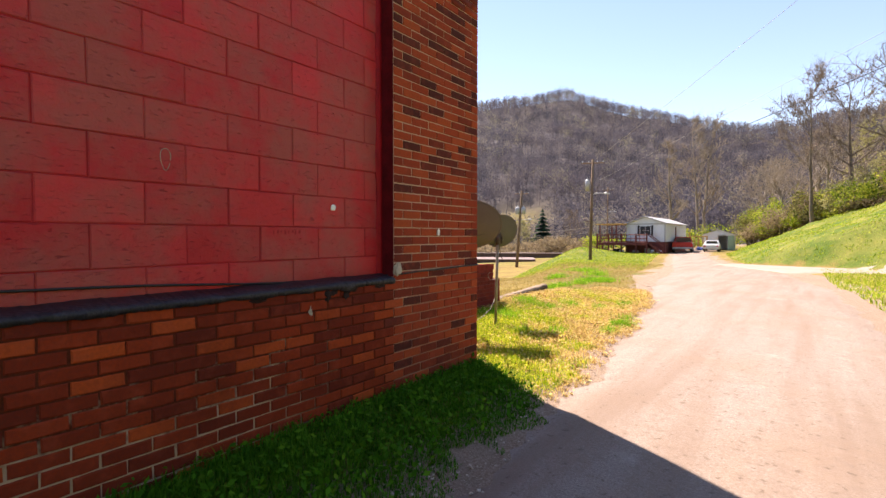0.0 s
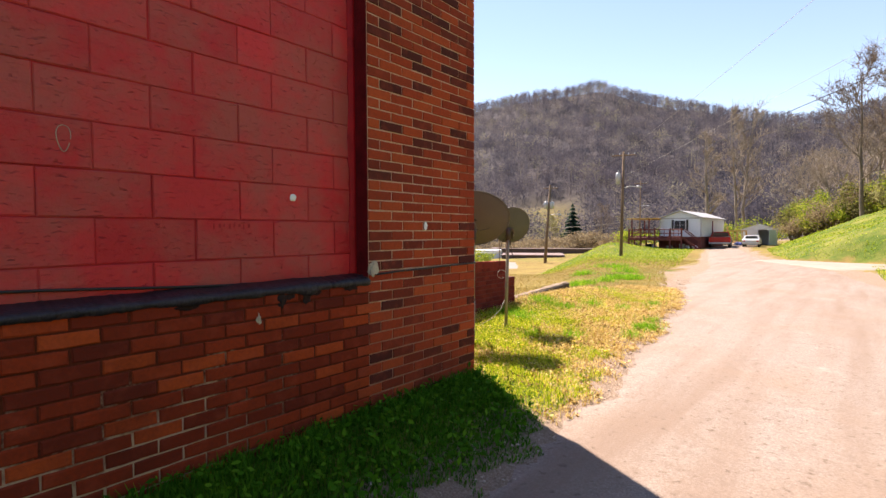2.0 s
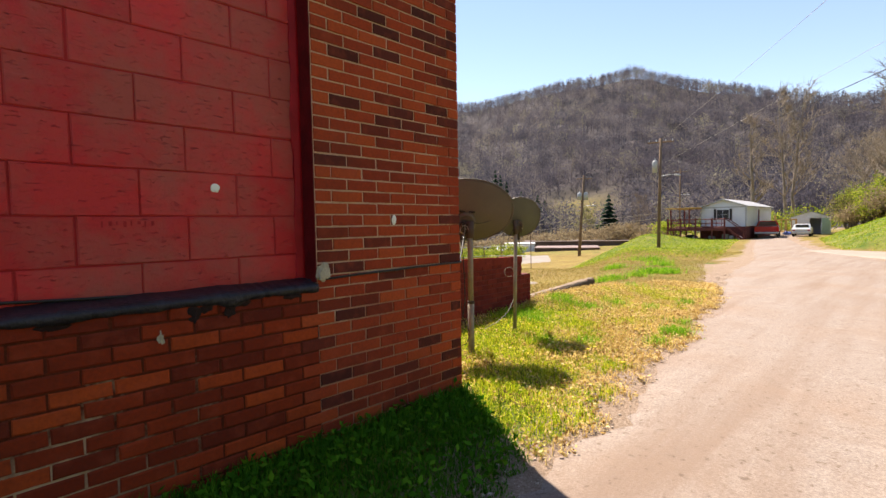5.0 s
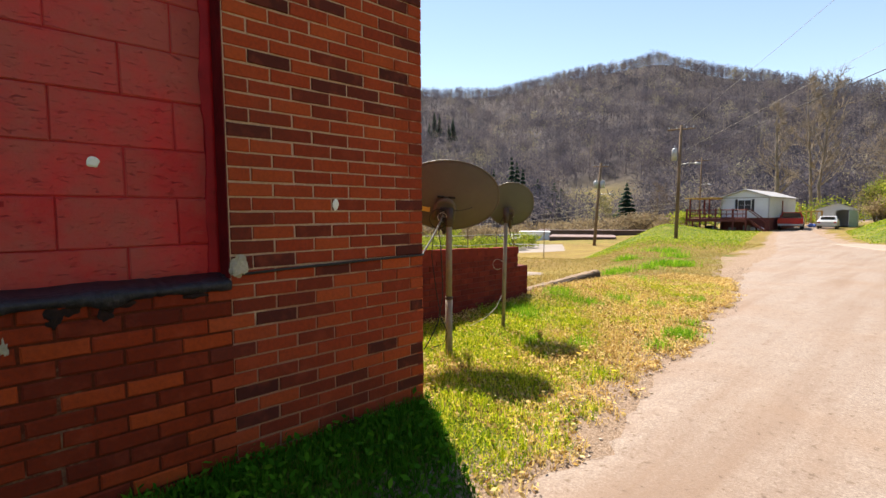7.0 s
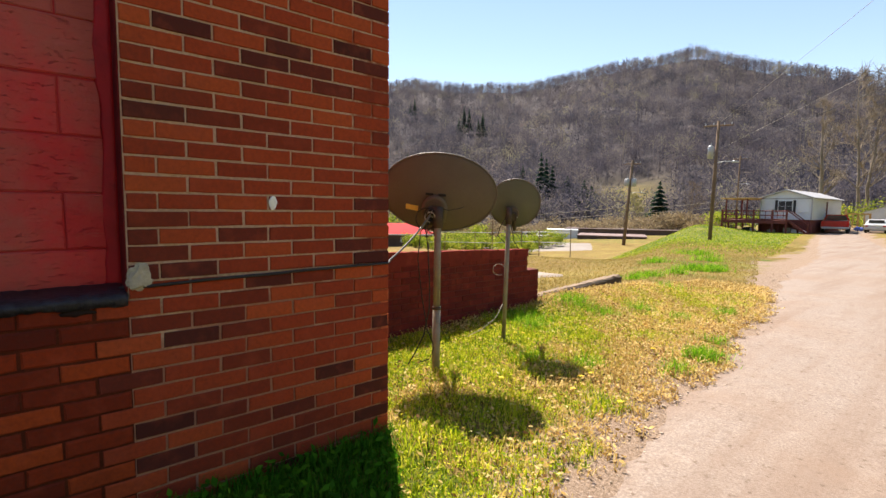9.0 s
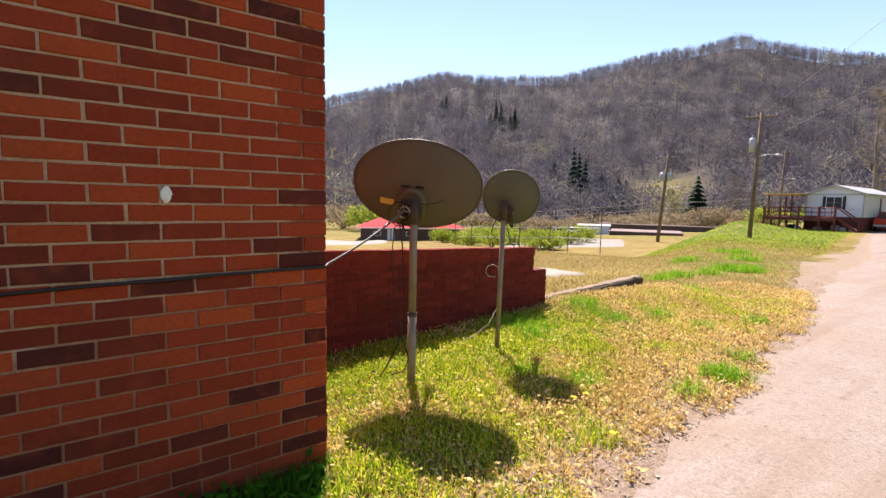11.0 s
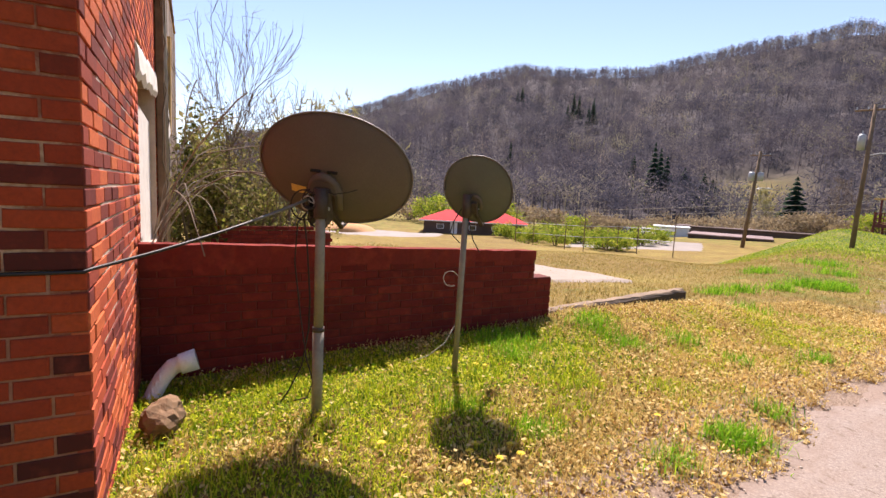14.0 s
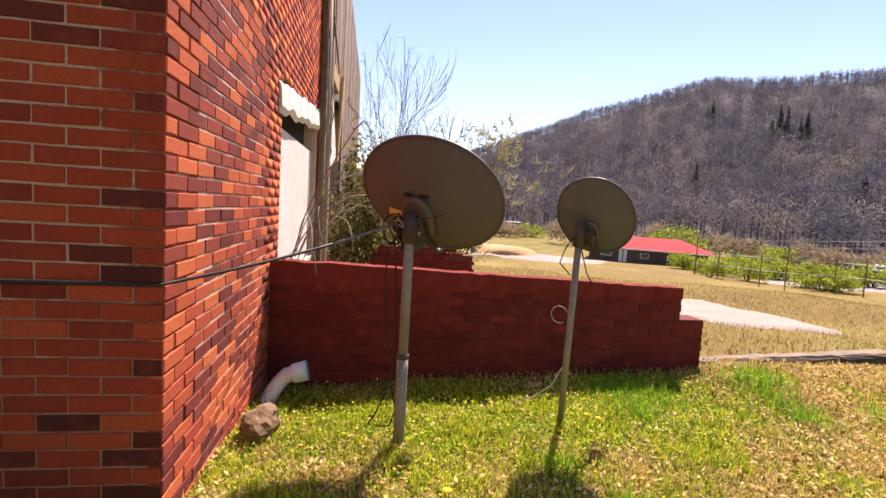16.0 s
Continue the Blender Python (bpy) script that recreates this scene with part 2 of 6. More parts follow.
M_PALE_BARK = plain("pale_bark", (0.25, 0.205, 0.155), 0.95, 0, 0.35, 1.0, 14, 0.4)
M_GRAVEL = plain("pale_gravel", (0.50, 0.40, 0.32), 0.95, 0, 0.35, 30, 90, 0.3)
M_SHED_GREEN = plain("pale_green_metal", (0.30, 0.42, 0.33), 0.6, 0.1, 0.1, 1, 15, 0.1)
M_BLUE = plain("blue_plastic", (0.06, 0.12, 0.42), 0.5, 0, 0.3, 4, 20, 0.0)
M_DARK_WALL = plain("dark_brown_wall", (0.10, 0.065, 0.055), 0.85, 0, 0.25, 0.6, 12, 0.2)
M_LOT = plain("pale_asphalt", (0.27, 0.235, 0.205), 0.9, 0, 0.15, 0.3, 12, 0.2)
M_GREEN_BANK = plain("mown_green_bank", (0.16, 0.26, 0.035), 0.95, 0, 0.3, 0.6, 12, 0.5, dirt=(0.35, 0.28, 0.1), dirty=0.4)
M_ORANGE_DIRT = plain("orange_dirt", (0.50, 0.26, 0.11), 0.95, 0, 0.25, 0.5, 12, 0.5)
M_ROOF_BROWN = plain("mauve_flat_roof", (0.22, 0.15, 0.14), 0.8, 0, 0.2, 0.4, 10, 0.2)


def glass_material():
    m, nt, b, p = start("window_glass", 0.06, 0, 0.6)
    b.inputs["Base Color"].default_value = (0.03, 0.035, 0.04, 1)
    return m


M_GLASS = glass_material()


def leaf_material(name, stops, rough=0.7):
    """Leaves or blades, each with its own tone."""
    m, nt, b, p = start(name, rough, 0, 0.06)
    c = ramp(nt, island_random(nt), stops)
    c = blend(nt, mapped(nt, noise_tex(nt, 0.7, 4, 0.6, p), 0.35, 0.7, 0.0, 0.35), c, stops[0][1])
    finish(nt, b, c)
    tr = node(nt, "ShaderNodeBsdfTranslucent")
    nt.links.new(c, tr.inputs["Color"])
    mix = node(nt, "ShaderNodeMixShader", Fac=0.38)
    out = nt.nodes["Material Output"]
    nt.links.new(b.outputs[0], mix.inputs[1])
    nt.links.new(tr.outputs[0], mix.inputs[2])
    nt.links.new(mix.outputs[0], out.inputs["Surface"])
    return m


M_GRASS = leaf_material("green_grass", [(0.0, (0.08, 0.17, 0.008)), (0.3, (0.26, 0.40, 0.012)), (0.65, (0.60, 0.64, 0.025)), (1.0, (0.86, 0.74, 0.10))])
M_TUFT = leaf_material("tuft_grass", [(0.0, (0.07, 0.24, 0.010)), (0.5, (0.22, 0.48, 0.02)), (1.0, (0.46, 0.64, 0.05))])
M_STRAW = leaf_material("dead_grass", [(0.0, (0.28, 0.16, 0.045)), (0.25, (0.66, 0.46, 0.13)), (1.0, (0.94, 0.76, 0.30))])
M_LITTER = leaf_material("leaf_litter", [(0.0, (0.13, 0.065, 0.02)), (0.25, (0.46, 0.28, 0.085)), (0.6, (0.80, 0.58, 0.21)), (1.0, (0.93, 0.77, 0.38))])
M_PALE_TWIG = leaf_material("pale_twigs", [(0.0, (0.15, 0.12, 0.085)), (0.5, (0.26, 0.205, 0.145)), (1.0, (0.38, 0.31, 0.22))])
M_BANK = leaf_material("bank_grass", [(0.0, (0.15, 0.24, 0.015)), (0.4, (0.30, 0.42, 0.025)), (0.75, (0.50, 0.55, 0.05)), (1.0, (0.68, 0.58, 0.14))])
M_FIELD = leaf_material("field_grass", [(0.0, (0.26, 0.20, 0.05)), (0.5, (0.40, 0.30, 0.10)), (1.0, (0.50, 0.41, 0.16))])
# Dark greens that carry the wall's shadow in their colour.
M_SHADOW_GRASS = leaf_material("lush_grass", [(0.0, (0.025, 0.10, 0.006)), (0.6, (0.065, 0.23, 0.010)), (1.0, (0.15, 0.34, 0.02))])
M_SHRUB = leaf_material("shrub_leaves", [(0.0, (0.09, 0.16, 0.015)), (0.45, (0.30, 0.39, 0.035)), (1.0, (0.64, 0.60, 0.10))])
M_CONIFER = leaf_material("conifer_needles", [(0.0, (0.014, 0.04, 0.028)), (1.0, (0.05, 0.10, 0.05))])
M_THICKET = leaf_material("tan_thicket", [(0.0, (0.22, 0.16, 0.10)), (0.5, (0.32, 0.25, 0.15)), (1.0, (0.42, 0.34, 0.19))])
M_IVY = leaf_material("ivy_leaves", [(0.0, (0.07, 0.09, 0.02)), (0.4, (0.18, 0.16, 0.05)), (0.7, (0.34, 0.26, 0.13)), (1.0, (0.38, 0.42, 0.07))])
M_TWIG = leaf_material("twigs", [(0.0, (0.10, 0.075, 0.06)), (0.5, (0.17, 0.13, 0.10)), (1.0, (0.26, 0.2, 0.15))])
M_BUD = leaf_material("pale_buds", [(0.0, (0.26, 0.24, 0.10)), (1.0, (0.48, 0.44, 0.20))])
M_DANDELION = plain("dandelion_yellow", (0.85, 0.62, 0.02), 0.7, 0, 0.1, 10, 40, 0.0, dirty=0)


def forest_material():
    m, nt, b, p = start("haze_tinted_forest", 0.95, 0, 0.1)
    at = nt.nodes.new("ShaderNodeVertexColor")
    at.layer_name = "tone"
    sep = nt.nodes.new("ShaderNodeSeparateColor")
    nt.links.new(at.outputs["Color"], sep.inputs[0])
    # Tones lean to blue-grey: distance haze is put into the tree colours.
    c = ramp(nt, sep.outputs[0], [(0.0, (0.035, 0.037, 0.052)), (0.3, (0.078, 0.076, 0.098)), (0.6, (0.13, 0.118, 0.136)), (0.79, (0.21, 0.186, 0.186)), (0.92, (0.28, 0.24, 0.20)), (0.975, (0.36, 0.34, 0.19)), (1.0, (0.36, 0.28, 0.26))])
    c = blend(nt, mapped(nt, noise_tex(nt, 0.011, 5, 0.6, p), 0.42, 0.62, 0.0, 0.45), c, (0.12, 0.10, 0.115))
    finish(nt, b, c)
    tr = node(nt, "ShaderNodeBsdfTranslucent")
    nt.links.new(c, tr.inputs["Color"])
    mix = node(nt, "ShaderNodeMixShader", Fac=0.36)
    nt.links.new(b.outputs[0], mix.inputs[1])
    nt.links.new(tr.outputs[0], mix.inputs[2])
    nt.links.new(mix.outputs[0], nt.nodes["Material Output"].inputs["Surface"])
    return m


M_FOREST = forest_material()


def road_material():
    m, nt, b, p = start("bleached_asphalt", 0.9, 0, 0.25)
    agg = noise_tex(nt, 70, 4, 0.8, p)
    c = ramp(nt, agg, [(0.3, (0.17, 0.132, 0.11)), (0.55, (0.295, 0.24, 0.20)), (0.75, (0.43, 0.365, 0.32))])
    c = blend(nt, mapped(nt, noise_tex(nt, 0.55, 7, 0.65, p), 0.45, 0.7, 0.0, 0.6), c, (0.25, 0.165, 0.11))
    c = blend(nt, mapped(nt, noise_tex(nt, 3.2, 6, 0.7, p), 0.58, 0.78, 0.0, 0.5), c, (0.45, 0.385, 0.33))
    mp = nt.nodes.new("ShaderNodeMapping")
    mp.inputs["Scale"].default_value = (2.2, 0.16, 1)
    mp.inputs["Rotation"].default_value = (0, 0, radians(-6))
    nt.links.new(p, mp.inputs["Vector"])
    c = blend(nt, mapped(nt, noise_tex(nt, 1.0, 5, 0.6, mp.outputs[0]), 0.47, 0.66, 0.0, 0.75), c, (0.21, 0.145, 0.105))
    c = blend(nt, mapped(nt, noise_tex(nt, 11, 6, 0.8, p), 0.5, 0.66, 0.0, 0.6), c, (0.20, 0.145, 0.11))
    c = blend(nt, mapped(nt, noise_tex(nt, 22, 3, 0.5, p), 0.64, 0.70, 0.0, 0.6), c, (0.12, 0.085, 0.06))
    finish(nt, b, c, agg, 0.5, 0.012)
    return m


def ground_material():
    """Grass, thatch and bare gravel, mixed by the masks laid on the ground's corners."""
    m, nt, b, p = start("ground", 0.95, 0, 0.15)
    at = nt.nodes.new("ShaderNodeVertexColor")
    at.layer_name = "cover"
    sep = nt.nodes.new("ShaderNodeSeparateColor")
    nt.links.new(at.outputs["Color"], sep.inputs[0])
    f1, f2 = noise_tex(nt, 26, 6, 0.75, p), noise_tex(nt, 1.1, 7, 0.65, p)
    far = noise_tex(nt, 0.06, 8, 0.65, p)
    # Ramps start very dark to put shade between blades into the ground colour.
    straw = ramp(nt, f1, [(0.3, (0.08, 0.05, 0.018)), (0.55, (0.22, 0.145, 0.045)), (0.8, (0.40, 0.29, 0.10))])
    green = ramp(nt, f1, [(0.3, (0.025, 0.045, 0.008)), (0.6, (0.09, 0.14, 0.016)), (0.8, (0.24, 0.28, 0.045))])
    gravel = ramp(nt, noise_tex(nt, 60, 5, 0.8, p), [(0.3, (0.15, 0.10, 0.065)), (0.55, (0.30, 0.22, 0.16)), (0.8, (0.52, 0.43, 0.36))])
    # Hill floor shifted bluer too, carrying the same haze in its colour.
    wood = ramp(nt, far, [(0.3, (0.04, 0.036, 0.042)), (0.55, (0.065, 0.056, 0.06)), (0.75, (0.10, 0.082, 0.078))])
    add = nt.nodes.new("ShaderNodeMath")
    add.operation = "ADD"
    nt.links.new(sep.outputs[1], add.inputs[0])
    nt.links.new(mapped(nt, f2, 0.3, 0.7, -0.3, 0.3), add.inputs[1])
    c = blend(nt, mapped(nt, add.outputs[0], 0.35, 0.65), straw, green)
    add2 = nt.nodes.new("ShaderNodeMath")
    add2.operation = "ADD"
    nt.links.new(sep.outputs[0], add2.inputs[0])
    nt.links.new(mapped(nt, f1, 0.3, 0.7, -0.25, 0.25), add2.inputs[1])
    c = blend(nt, mapped(nt, noise_tex(nt, 0.35, 6, 0.7, p), 0.42, 0.66, 0.0, 0.5), c, (0.33, 0.27, 0.07))
    c = blend(nt, mapped(nt, noise_tex(nt, 2.6, 6, 0.75, p), 0.55, 0.75, 0.0, 0.45), c, (0.10, 0.13, 0.02))
    c = blend(nt, mapped(nt, add2.outputs[0], 0.35, 0.65), c, gravel)
    c = blend(nt, sep.outputs[2], c, wood)
    finish(nt, b, c, f1, 0.8, 0.03)
    return m


M_ROAD = road_material()
M_GROUND = ground_material()

# ---- building helpers ----
def part(name, bm, material, parent=None, label="", smooth=False):
    me = bpy.data.meshes.new(name)
    bmesh.ops.recalc_face_normals(bm, faces=bm.faces)
    bm.to_mesh(me)
    bm.free()
    me.materials.append(material)
    if smooth:
        me.polygons.foreach_set("use_smooth", [True] * len(me.polygons))
    ob = new(name, me)
    ob.parent = parent
    if label:
        tagged(ob, label)
    return ob


def mesh_object(name, verts, faces, material, parent=None, smooth=False):
    me = bpy.data.meshes.new(name)
    verts = np.asarray(verts, dtype=np.float32)
    faces = np.asarray(faces, dtype=np.int32)
    n = faces.shape[1]
    me.vertices.add(len(verts))
    me.vertices.foreach_set("co", verts.ravel())
    me.loops.add(faces.size)
    me.loops.foreach_set("vertex_index", faces.ravel())
    me.polygons.add(len(faces))
    me.polygons.foreach_set("loop_start", np.arange(0, faces.size, n, dtype=np.int32))
    me.update(calc_edges=True)
    me.materials.append(material)
    if smooth:
        me.polygons.foreach_set("use_smooth", np.ones(len(faces), dtype=bool))
    ob = new(name, me)
    ob.parent = parent
    return ob


def thing(name, label, category, at=(0, 0, 0), rz=0.0, group="", kind=""):
    e = new(name)
    e.matrix_world = pose(*at, 0, 0, rz)
    return tagged(e, label, category, group, kind)


def box(x0, y0, z0, x1, y1, z1, bevel=0.0, bm=None):
    bm = bm or bmesh.new()
    r = bmesh.ops.create_cube(bm, size=1, matrix=Matrix.Translation(((x0 + x1) / 2, (y0 + y1) / 2, (z0 + z1) / 2)) @ Matrix.Diagonal((abs(x1 - x0), abs(y1 - y0), abs(z1 - z0), 1)))
    if bevel:
        es = list({e for v in r["verts"] for e in v.link_edges})
        bmesh.ops.bevel(bm, geom=es, offset=bevel, segments=1, affect="EDGES")
    return bm


def tube(points, radii, sides=8, bm=None, cap=True):
    """A round bar along points, with a radius at each."""
    bm = bm or bmesh.new()
    pts = [Vector(p) for p in points]
    if not hasattr(radii, "__len__"):
        radii = [radii] * len(pts)
    rings = []
    side = None
    for i, p in enumerate(pts):
        d = (pts[min(i + 1, len(pts) - 1)] - pts[max(i - 1, 0)]).normalized()
        ref = side if side is not None else (Vector((0, 0, 1)) if abs(d.z) < 0.9 else Vector((1, 0, 0)))
        u = (ref - d * ref.dot(d)).normalized()
        side = u
        w = d.cross(u)
        rings.append([bm.verts.new(p + (u * math.cos(a) + w * math.sin(a)) * radii[i]) for a in (2 * math.pi * k / sides for k in range(sides))])
    for a, b in zip(rings, rings[1:]):
        for k in range(sides):
            bm.faces.new((a[k], a[(k + 1) % sides], b[(k + 1) % sides], b[k]))
    if cap:
        bm.faces.new(rings[0][::-1])
        bm.faces.new(rings[-1])
    return bm


def sag(a, b, drop, n=24):
    a, b = Vector(a), Vector(b)
    return [a.lerp(b, i / n) - Vector((0, 0, drop * 4 * (i / n) * (1 - i / n))) for i in range(n + 1)]


def prism(profile, x0, x1, axis="x", bm=None):
    """A flat outline (pairs) drawn out along an axis."""
    bm = bm or bmesh.new()
    put = {"x": lambda s, a, b: (s, a, b), "y": lambda s, a, b: (a, s, b), "z": lambda s, a, b: (a, b, s)}[axis]
    lo = [bm.verts.new(put(x0, *p)) for p in profile]
    hi = [bm.verts.new(put(x1, *p)) for p in profile]
    n = len(profile)
    for i in range(n):
        bm.faces.new((lo[i], lo[(i + 1) % n], hi[(i + 1) % n], hi[i]))
    bm.faces.new(lo[::-1])
    bm.faces.new(hi)
    return bm


def knots(x, table):
    return np.interp(x, [k for k, _ in table], [v for _, v in table])


def smooth01(v):
    v = np.clip(v, 0, 1)
    return v * v * (3 - 2 * v)


# ---- the lie of the land ----
RIDGE = [(-180, 4.3), (-60, 6.3), (-20, 8.3), (0, 9.5), (4, 10.2), (8, 11.3), (13, 12.8), (18, 14.2), (22.5, 15.9), (26, 15.3), (29, 15.2), (32, 14.9), (36, 14.2), (40, 13.4), (44, 13.5), (48, 13.4), (54, 13.8), (60, 12.3), (66, 10.8), (70, 9.2), (75, 7.3), (80, 5.3), (90, 3.9), (120, 4.3), (180, 4.3)]
R_RIDGE, R_FOOT = 620.0, 165.0
ROAD_L = [(-60, 1.3), (-4, 1.12), (-1, 1.05), (0.9, 0.9), (1.5, 0.78), (3.4, 0.56), (5.9, 0.14), (10.4, -0.95), (13.9, -1.6), (24, -3.0), (34, -5.1), (45, -7.2), (57, -9.2), (80, -11.0)]
ROAD_R = [(-60, 5.0), (-4, 3.9), (4.5, 3.4), (13.5, 3.35), (24, 2.1), (33, -1.2), (40.5, -3.1), (57, -6.6), (80, -8.0)]
BANK_FOOT = [(-60, 5.5), (0, 4.8), (12, 5.0), (26, 6.0), (31, 6.2), (34.5, 3.0), (37, -0.8), (44, -2.4), (57, -4.2), (75, -4.4), (120, -6.0)]
FALL = [(-60, -0.08), (4, -0.08), (7, -0.14), (10, -0.27), (20, -0.6), (35, -0.85), (57, -0.8), (200, -0.8)]
DROP_EDGE = [(-60, -1.95), (6, -2.0), (10, -2.6), (16, -5.2), (24, -8.8), (35, -13.0), (57, -19.0), (80, -23.0)]


def wobble(x, y, s, k=0.0):
    """Cheap smooth waves for uneven ground."""
    return np.sin(x / s + k) * np.cos(y / (s * 1.3) + 2 * k) + 0.5 * np.sin((x + 2 * y) / (s * 0.47) + 3 * k) + 0.3 * np.cos((2.1 * x - y) / (s * 0.29) + k)


def height(x, y):
    x, y = np.asarray(x, float), np.asarray(y, float)
    r = np.hypot(x, y)
    az = np.degrees(np.arctan2(-x, y))
    z = knots(y, FALL) + 0.012 * wobble(x, y, 0.9)
    z = z + 0.05 * np.exp(-((x - 0.1) / 0.45) ** 2) * (y < 0.3) * (y > -30)      # grass banked against the wall
    out = knots(y, DROP_EDGE) - x                    # metres beyond the edge of the yard
    steep = smooth01((y - 14) / 12)
    z = z + (0.10 * smooth01((y - 2.6) / 1.5) - 0.08 * smooth01((2.2 - y) / 2.2) * (y > -0.2)) * smooth01((-0.7 - x) / 1.0) * (y < 6.4)
    z = z - smooth01(out / 2.5) * 0.22 - np.clip(out, 0, 18) * 0.03 - steep * smooth01(out / 7) * 1.5
    deep = smooth01((out - 16) / 24)
    z = z * (1 - deep) - (3.7 + 1.5 * smooth01((50 - az) / 8)) * deep
    z = z + np.clip(out, 0, 1) * 0.03 * wobble(x, y, 3.0)
    z = z + 0.8 * np.exp(-((x + 17.0) / 2.6) ** 2 - ((y - 46.0) / 7.0) ** 2)       # grassy hump before the home
    foot = x - knots(y, BANK_FOOT)
    z = z + np.clip(foot, 0, 26) * 0.40 * smooth01(foot / 1.5) * (1 + 0.06 * wobble(x, y, 2.3))
    top = knots(az, RIDGE)
    rise = np.tan(np.radians(top)) * R_RIDGE + 5.0
    s = np.clip((r - R_FOOT) / (R_RIDGE - R_FOOT), 0, 1)
    up = rise * (0.30 * s + 0.70 * s ** 1.25)
    up = up + 5.0 * wobble(x, y, 38.0) * smooth01(s * 4) * smooth01((1 - s) * 4)
    up = up - np.clip(r - R_RIDGE, 0, 900) * 0.45
    z = z + np.maximum(up * (r > R_FOOT), -12)
    return z


def ground_mesh():
    def axis(fine_lo, fine_hi, step, reach):
        fine = np.arange(fine_lo, fine_hi, step)
        g = 1.045
        n = int(math.log(reach * (g - 1) / step + 1) / math.log(g))
        tail = np.cumsum(step * g ** np.arange(1, n))
        return np.concatenate([(fine[0] - tail)[::-1], fine, fine[-1] + tail])
    xs, ys = axis(-3.0, 4.5, 0.11, 1500), axis(-4.5, 9.0, 0.12, 1500)
    X, Y = np.meshgrid(xs, ys)
    Z = height(X, Y)
    v = np.stack([X, Y, Z], -1).reshape(-1, 3)
    nx, ny = len(xs), len(ys)
    i = (np.arange(ny - 1)[:, None] * nx + np.arange(nx - 1)).ravel()
    ob = mesh_object("ground", v, np.stack([i, i + 1, i + nx + 1, i + nx], -1), M_GROUND, None, True)
    tagged(ob, "patchy lawn of green and straw-coloured grass on a hillside", "ground", "", "structure")
    x, y = v[:, 0], v[:, 1]
    L, R = knots(y, ROAD_L), knots(y, ROAD_R)
    wob = 0.12 * wobble(x, y, 0.7) + 0.08 * wobble(x, y, 0.23)
    gravel = smooth01(1 - (L - 0.22 - x + wob) / 0.5) * smooth01(1 - (x - R - 0.5 - wob * 3) / 0.9)
    shoulder = np.exp(-(((y - 20) / 8) ** 2)) * smooth01((x - (L - 1.4) + wob * 4) / 0.6) * smooth01(1 - (x - R - 1.0) / 0.8)
    gravel = np.maximum(gravel, shoulder)
    green = np.full(len(v), 0.34)
    green += 0.9 * np.exp(-((x - 0.1) / 0.7) ** 2) * (y < 0)
    green += 0.38 * smooth01((-0.35 - x) / 0.6) * (x > -1.9) * (y < 3.6) * (y > 0)
    green += 0.25 * np.exp(-(((x + 4.2) / 1.6) ** 2 + ((y - 15) / 4.0) ** 2))
    green += 0.8 * smooth01((y - 26) / 5) * smooth01((L - 1.6 - x) / 1.0)
    green += 0.6 * smooth01((x - knots(y, BANK_FOOT)) / 1.0)
    field = smooth01((knots(y, DROP_EDGE) - x - 1.5 * smooth01((y - 12) / 8) + 0.4 * wobble(x, y, 1.5)) / 5.0) * (y < 60)
    green = green * (1 - field) + 0.24 * field
    r = np.hypot(x, y)
    az = np.degrees(np.arctan2(-x, y))
    green = np.where(r > 60, 0.42, green)
    wood = smooth01((r - 112) / 25)
    wood = np.maximum(wood, smooth01((x - knots(y, BANK_FOOT) - 12) / 6) * 0.7)
    lawn = np.exp(-(((az - 28) / 4.0) ** 2 + ((r - 205) / 30) ** 2))
    wood = wood * (1 - 0.85 * lawn)
    col = np.stack([gravel, np.clip(green, 0, 1), wood, np.ones(len(v))], -1).astype(np.float32)
    at = ob.data.color_attributes.new("cover", "FLOAT_COLOR", "POINT")
    at.data.foreach_set("color", col.ravel())
    return ob


ground = ground_mesh()


def road_mesh():
    ys = np.concatenate([np.arange(-8, 14, 0.1), np.arange(14, 72, 0.4)])
    rng = np.random.default_rng(4)
    L = knots(ys, ROAD_L) + 0.05 * wobble(ys, ys * 0, 0.35) + 0.02 * rng.standard_normal(len(ys))
    R = knots(ys, ROAD_R) + 0.08 * wobble(ys, ys * 0, 0.5, 1) + 0.02 * rng.standard_normal(len(ys))
    n = 14
    u = np.linspace(0, 1, n)
    X = L[:, None] + (R - L)[:, None] * u
    Y = np.repeat(ys[:, None], n, 1)
    crown = 0.022 + 0.02 * np.sin(np.pi * u)
    crown[0] = crown[-1] = -0.01
    Z = knots(Y, FALL) + crown + 0.006 * wobble(X, Y, 0.9)
    v = np.stack([X, Y, Z], -1).reshape(-1, 3)
    i = (np.arange(len(ys) - 1)[:, None] * n + np.arange(n - 1)).ravel()
    ob = mesh_object("road", v, np.stack([i, i + 1, i + n + 1, i + n], -1), M_ROAD, None, True)
    return tagged(ob, "sun-bleached narrow asphalt lane with crumbling edges", "road", "", "structure")


road_mesh()

# ---- the brick building ----
COURSE, COURSE_LOW, BRICK, HALF = 0.0677, 0.0692, 0.213, 0.1065
Z_CABLE = 0.91                                   # a bed joint, at the cable
ROOF_Z = 5.2
SILL_Z = 0.845
PANEL_Y = -1.172                                 # inner edge of the corner pier
PANEL_X = -0.14


def core(name, boxes, material, label, kind="structure", category="wall"):
    bm = bmesh.new()
    for b in boxes:
        box(*b, bm=bm)
    return tagged(part(name, bm, material), label, category, "", kind)


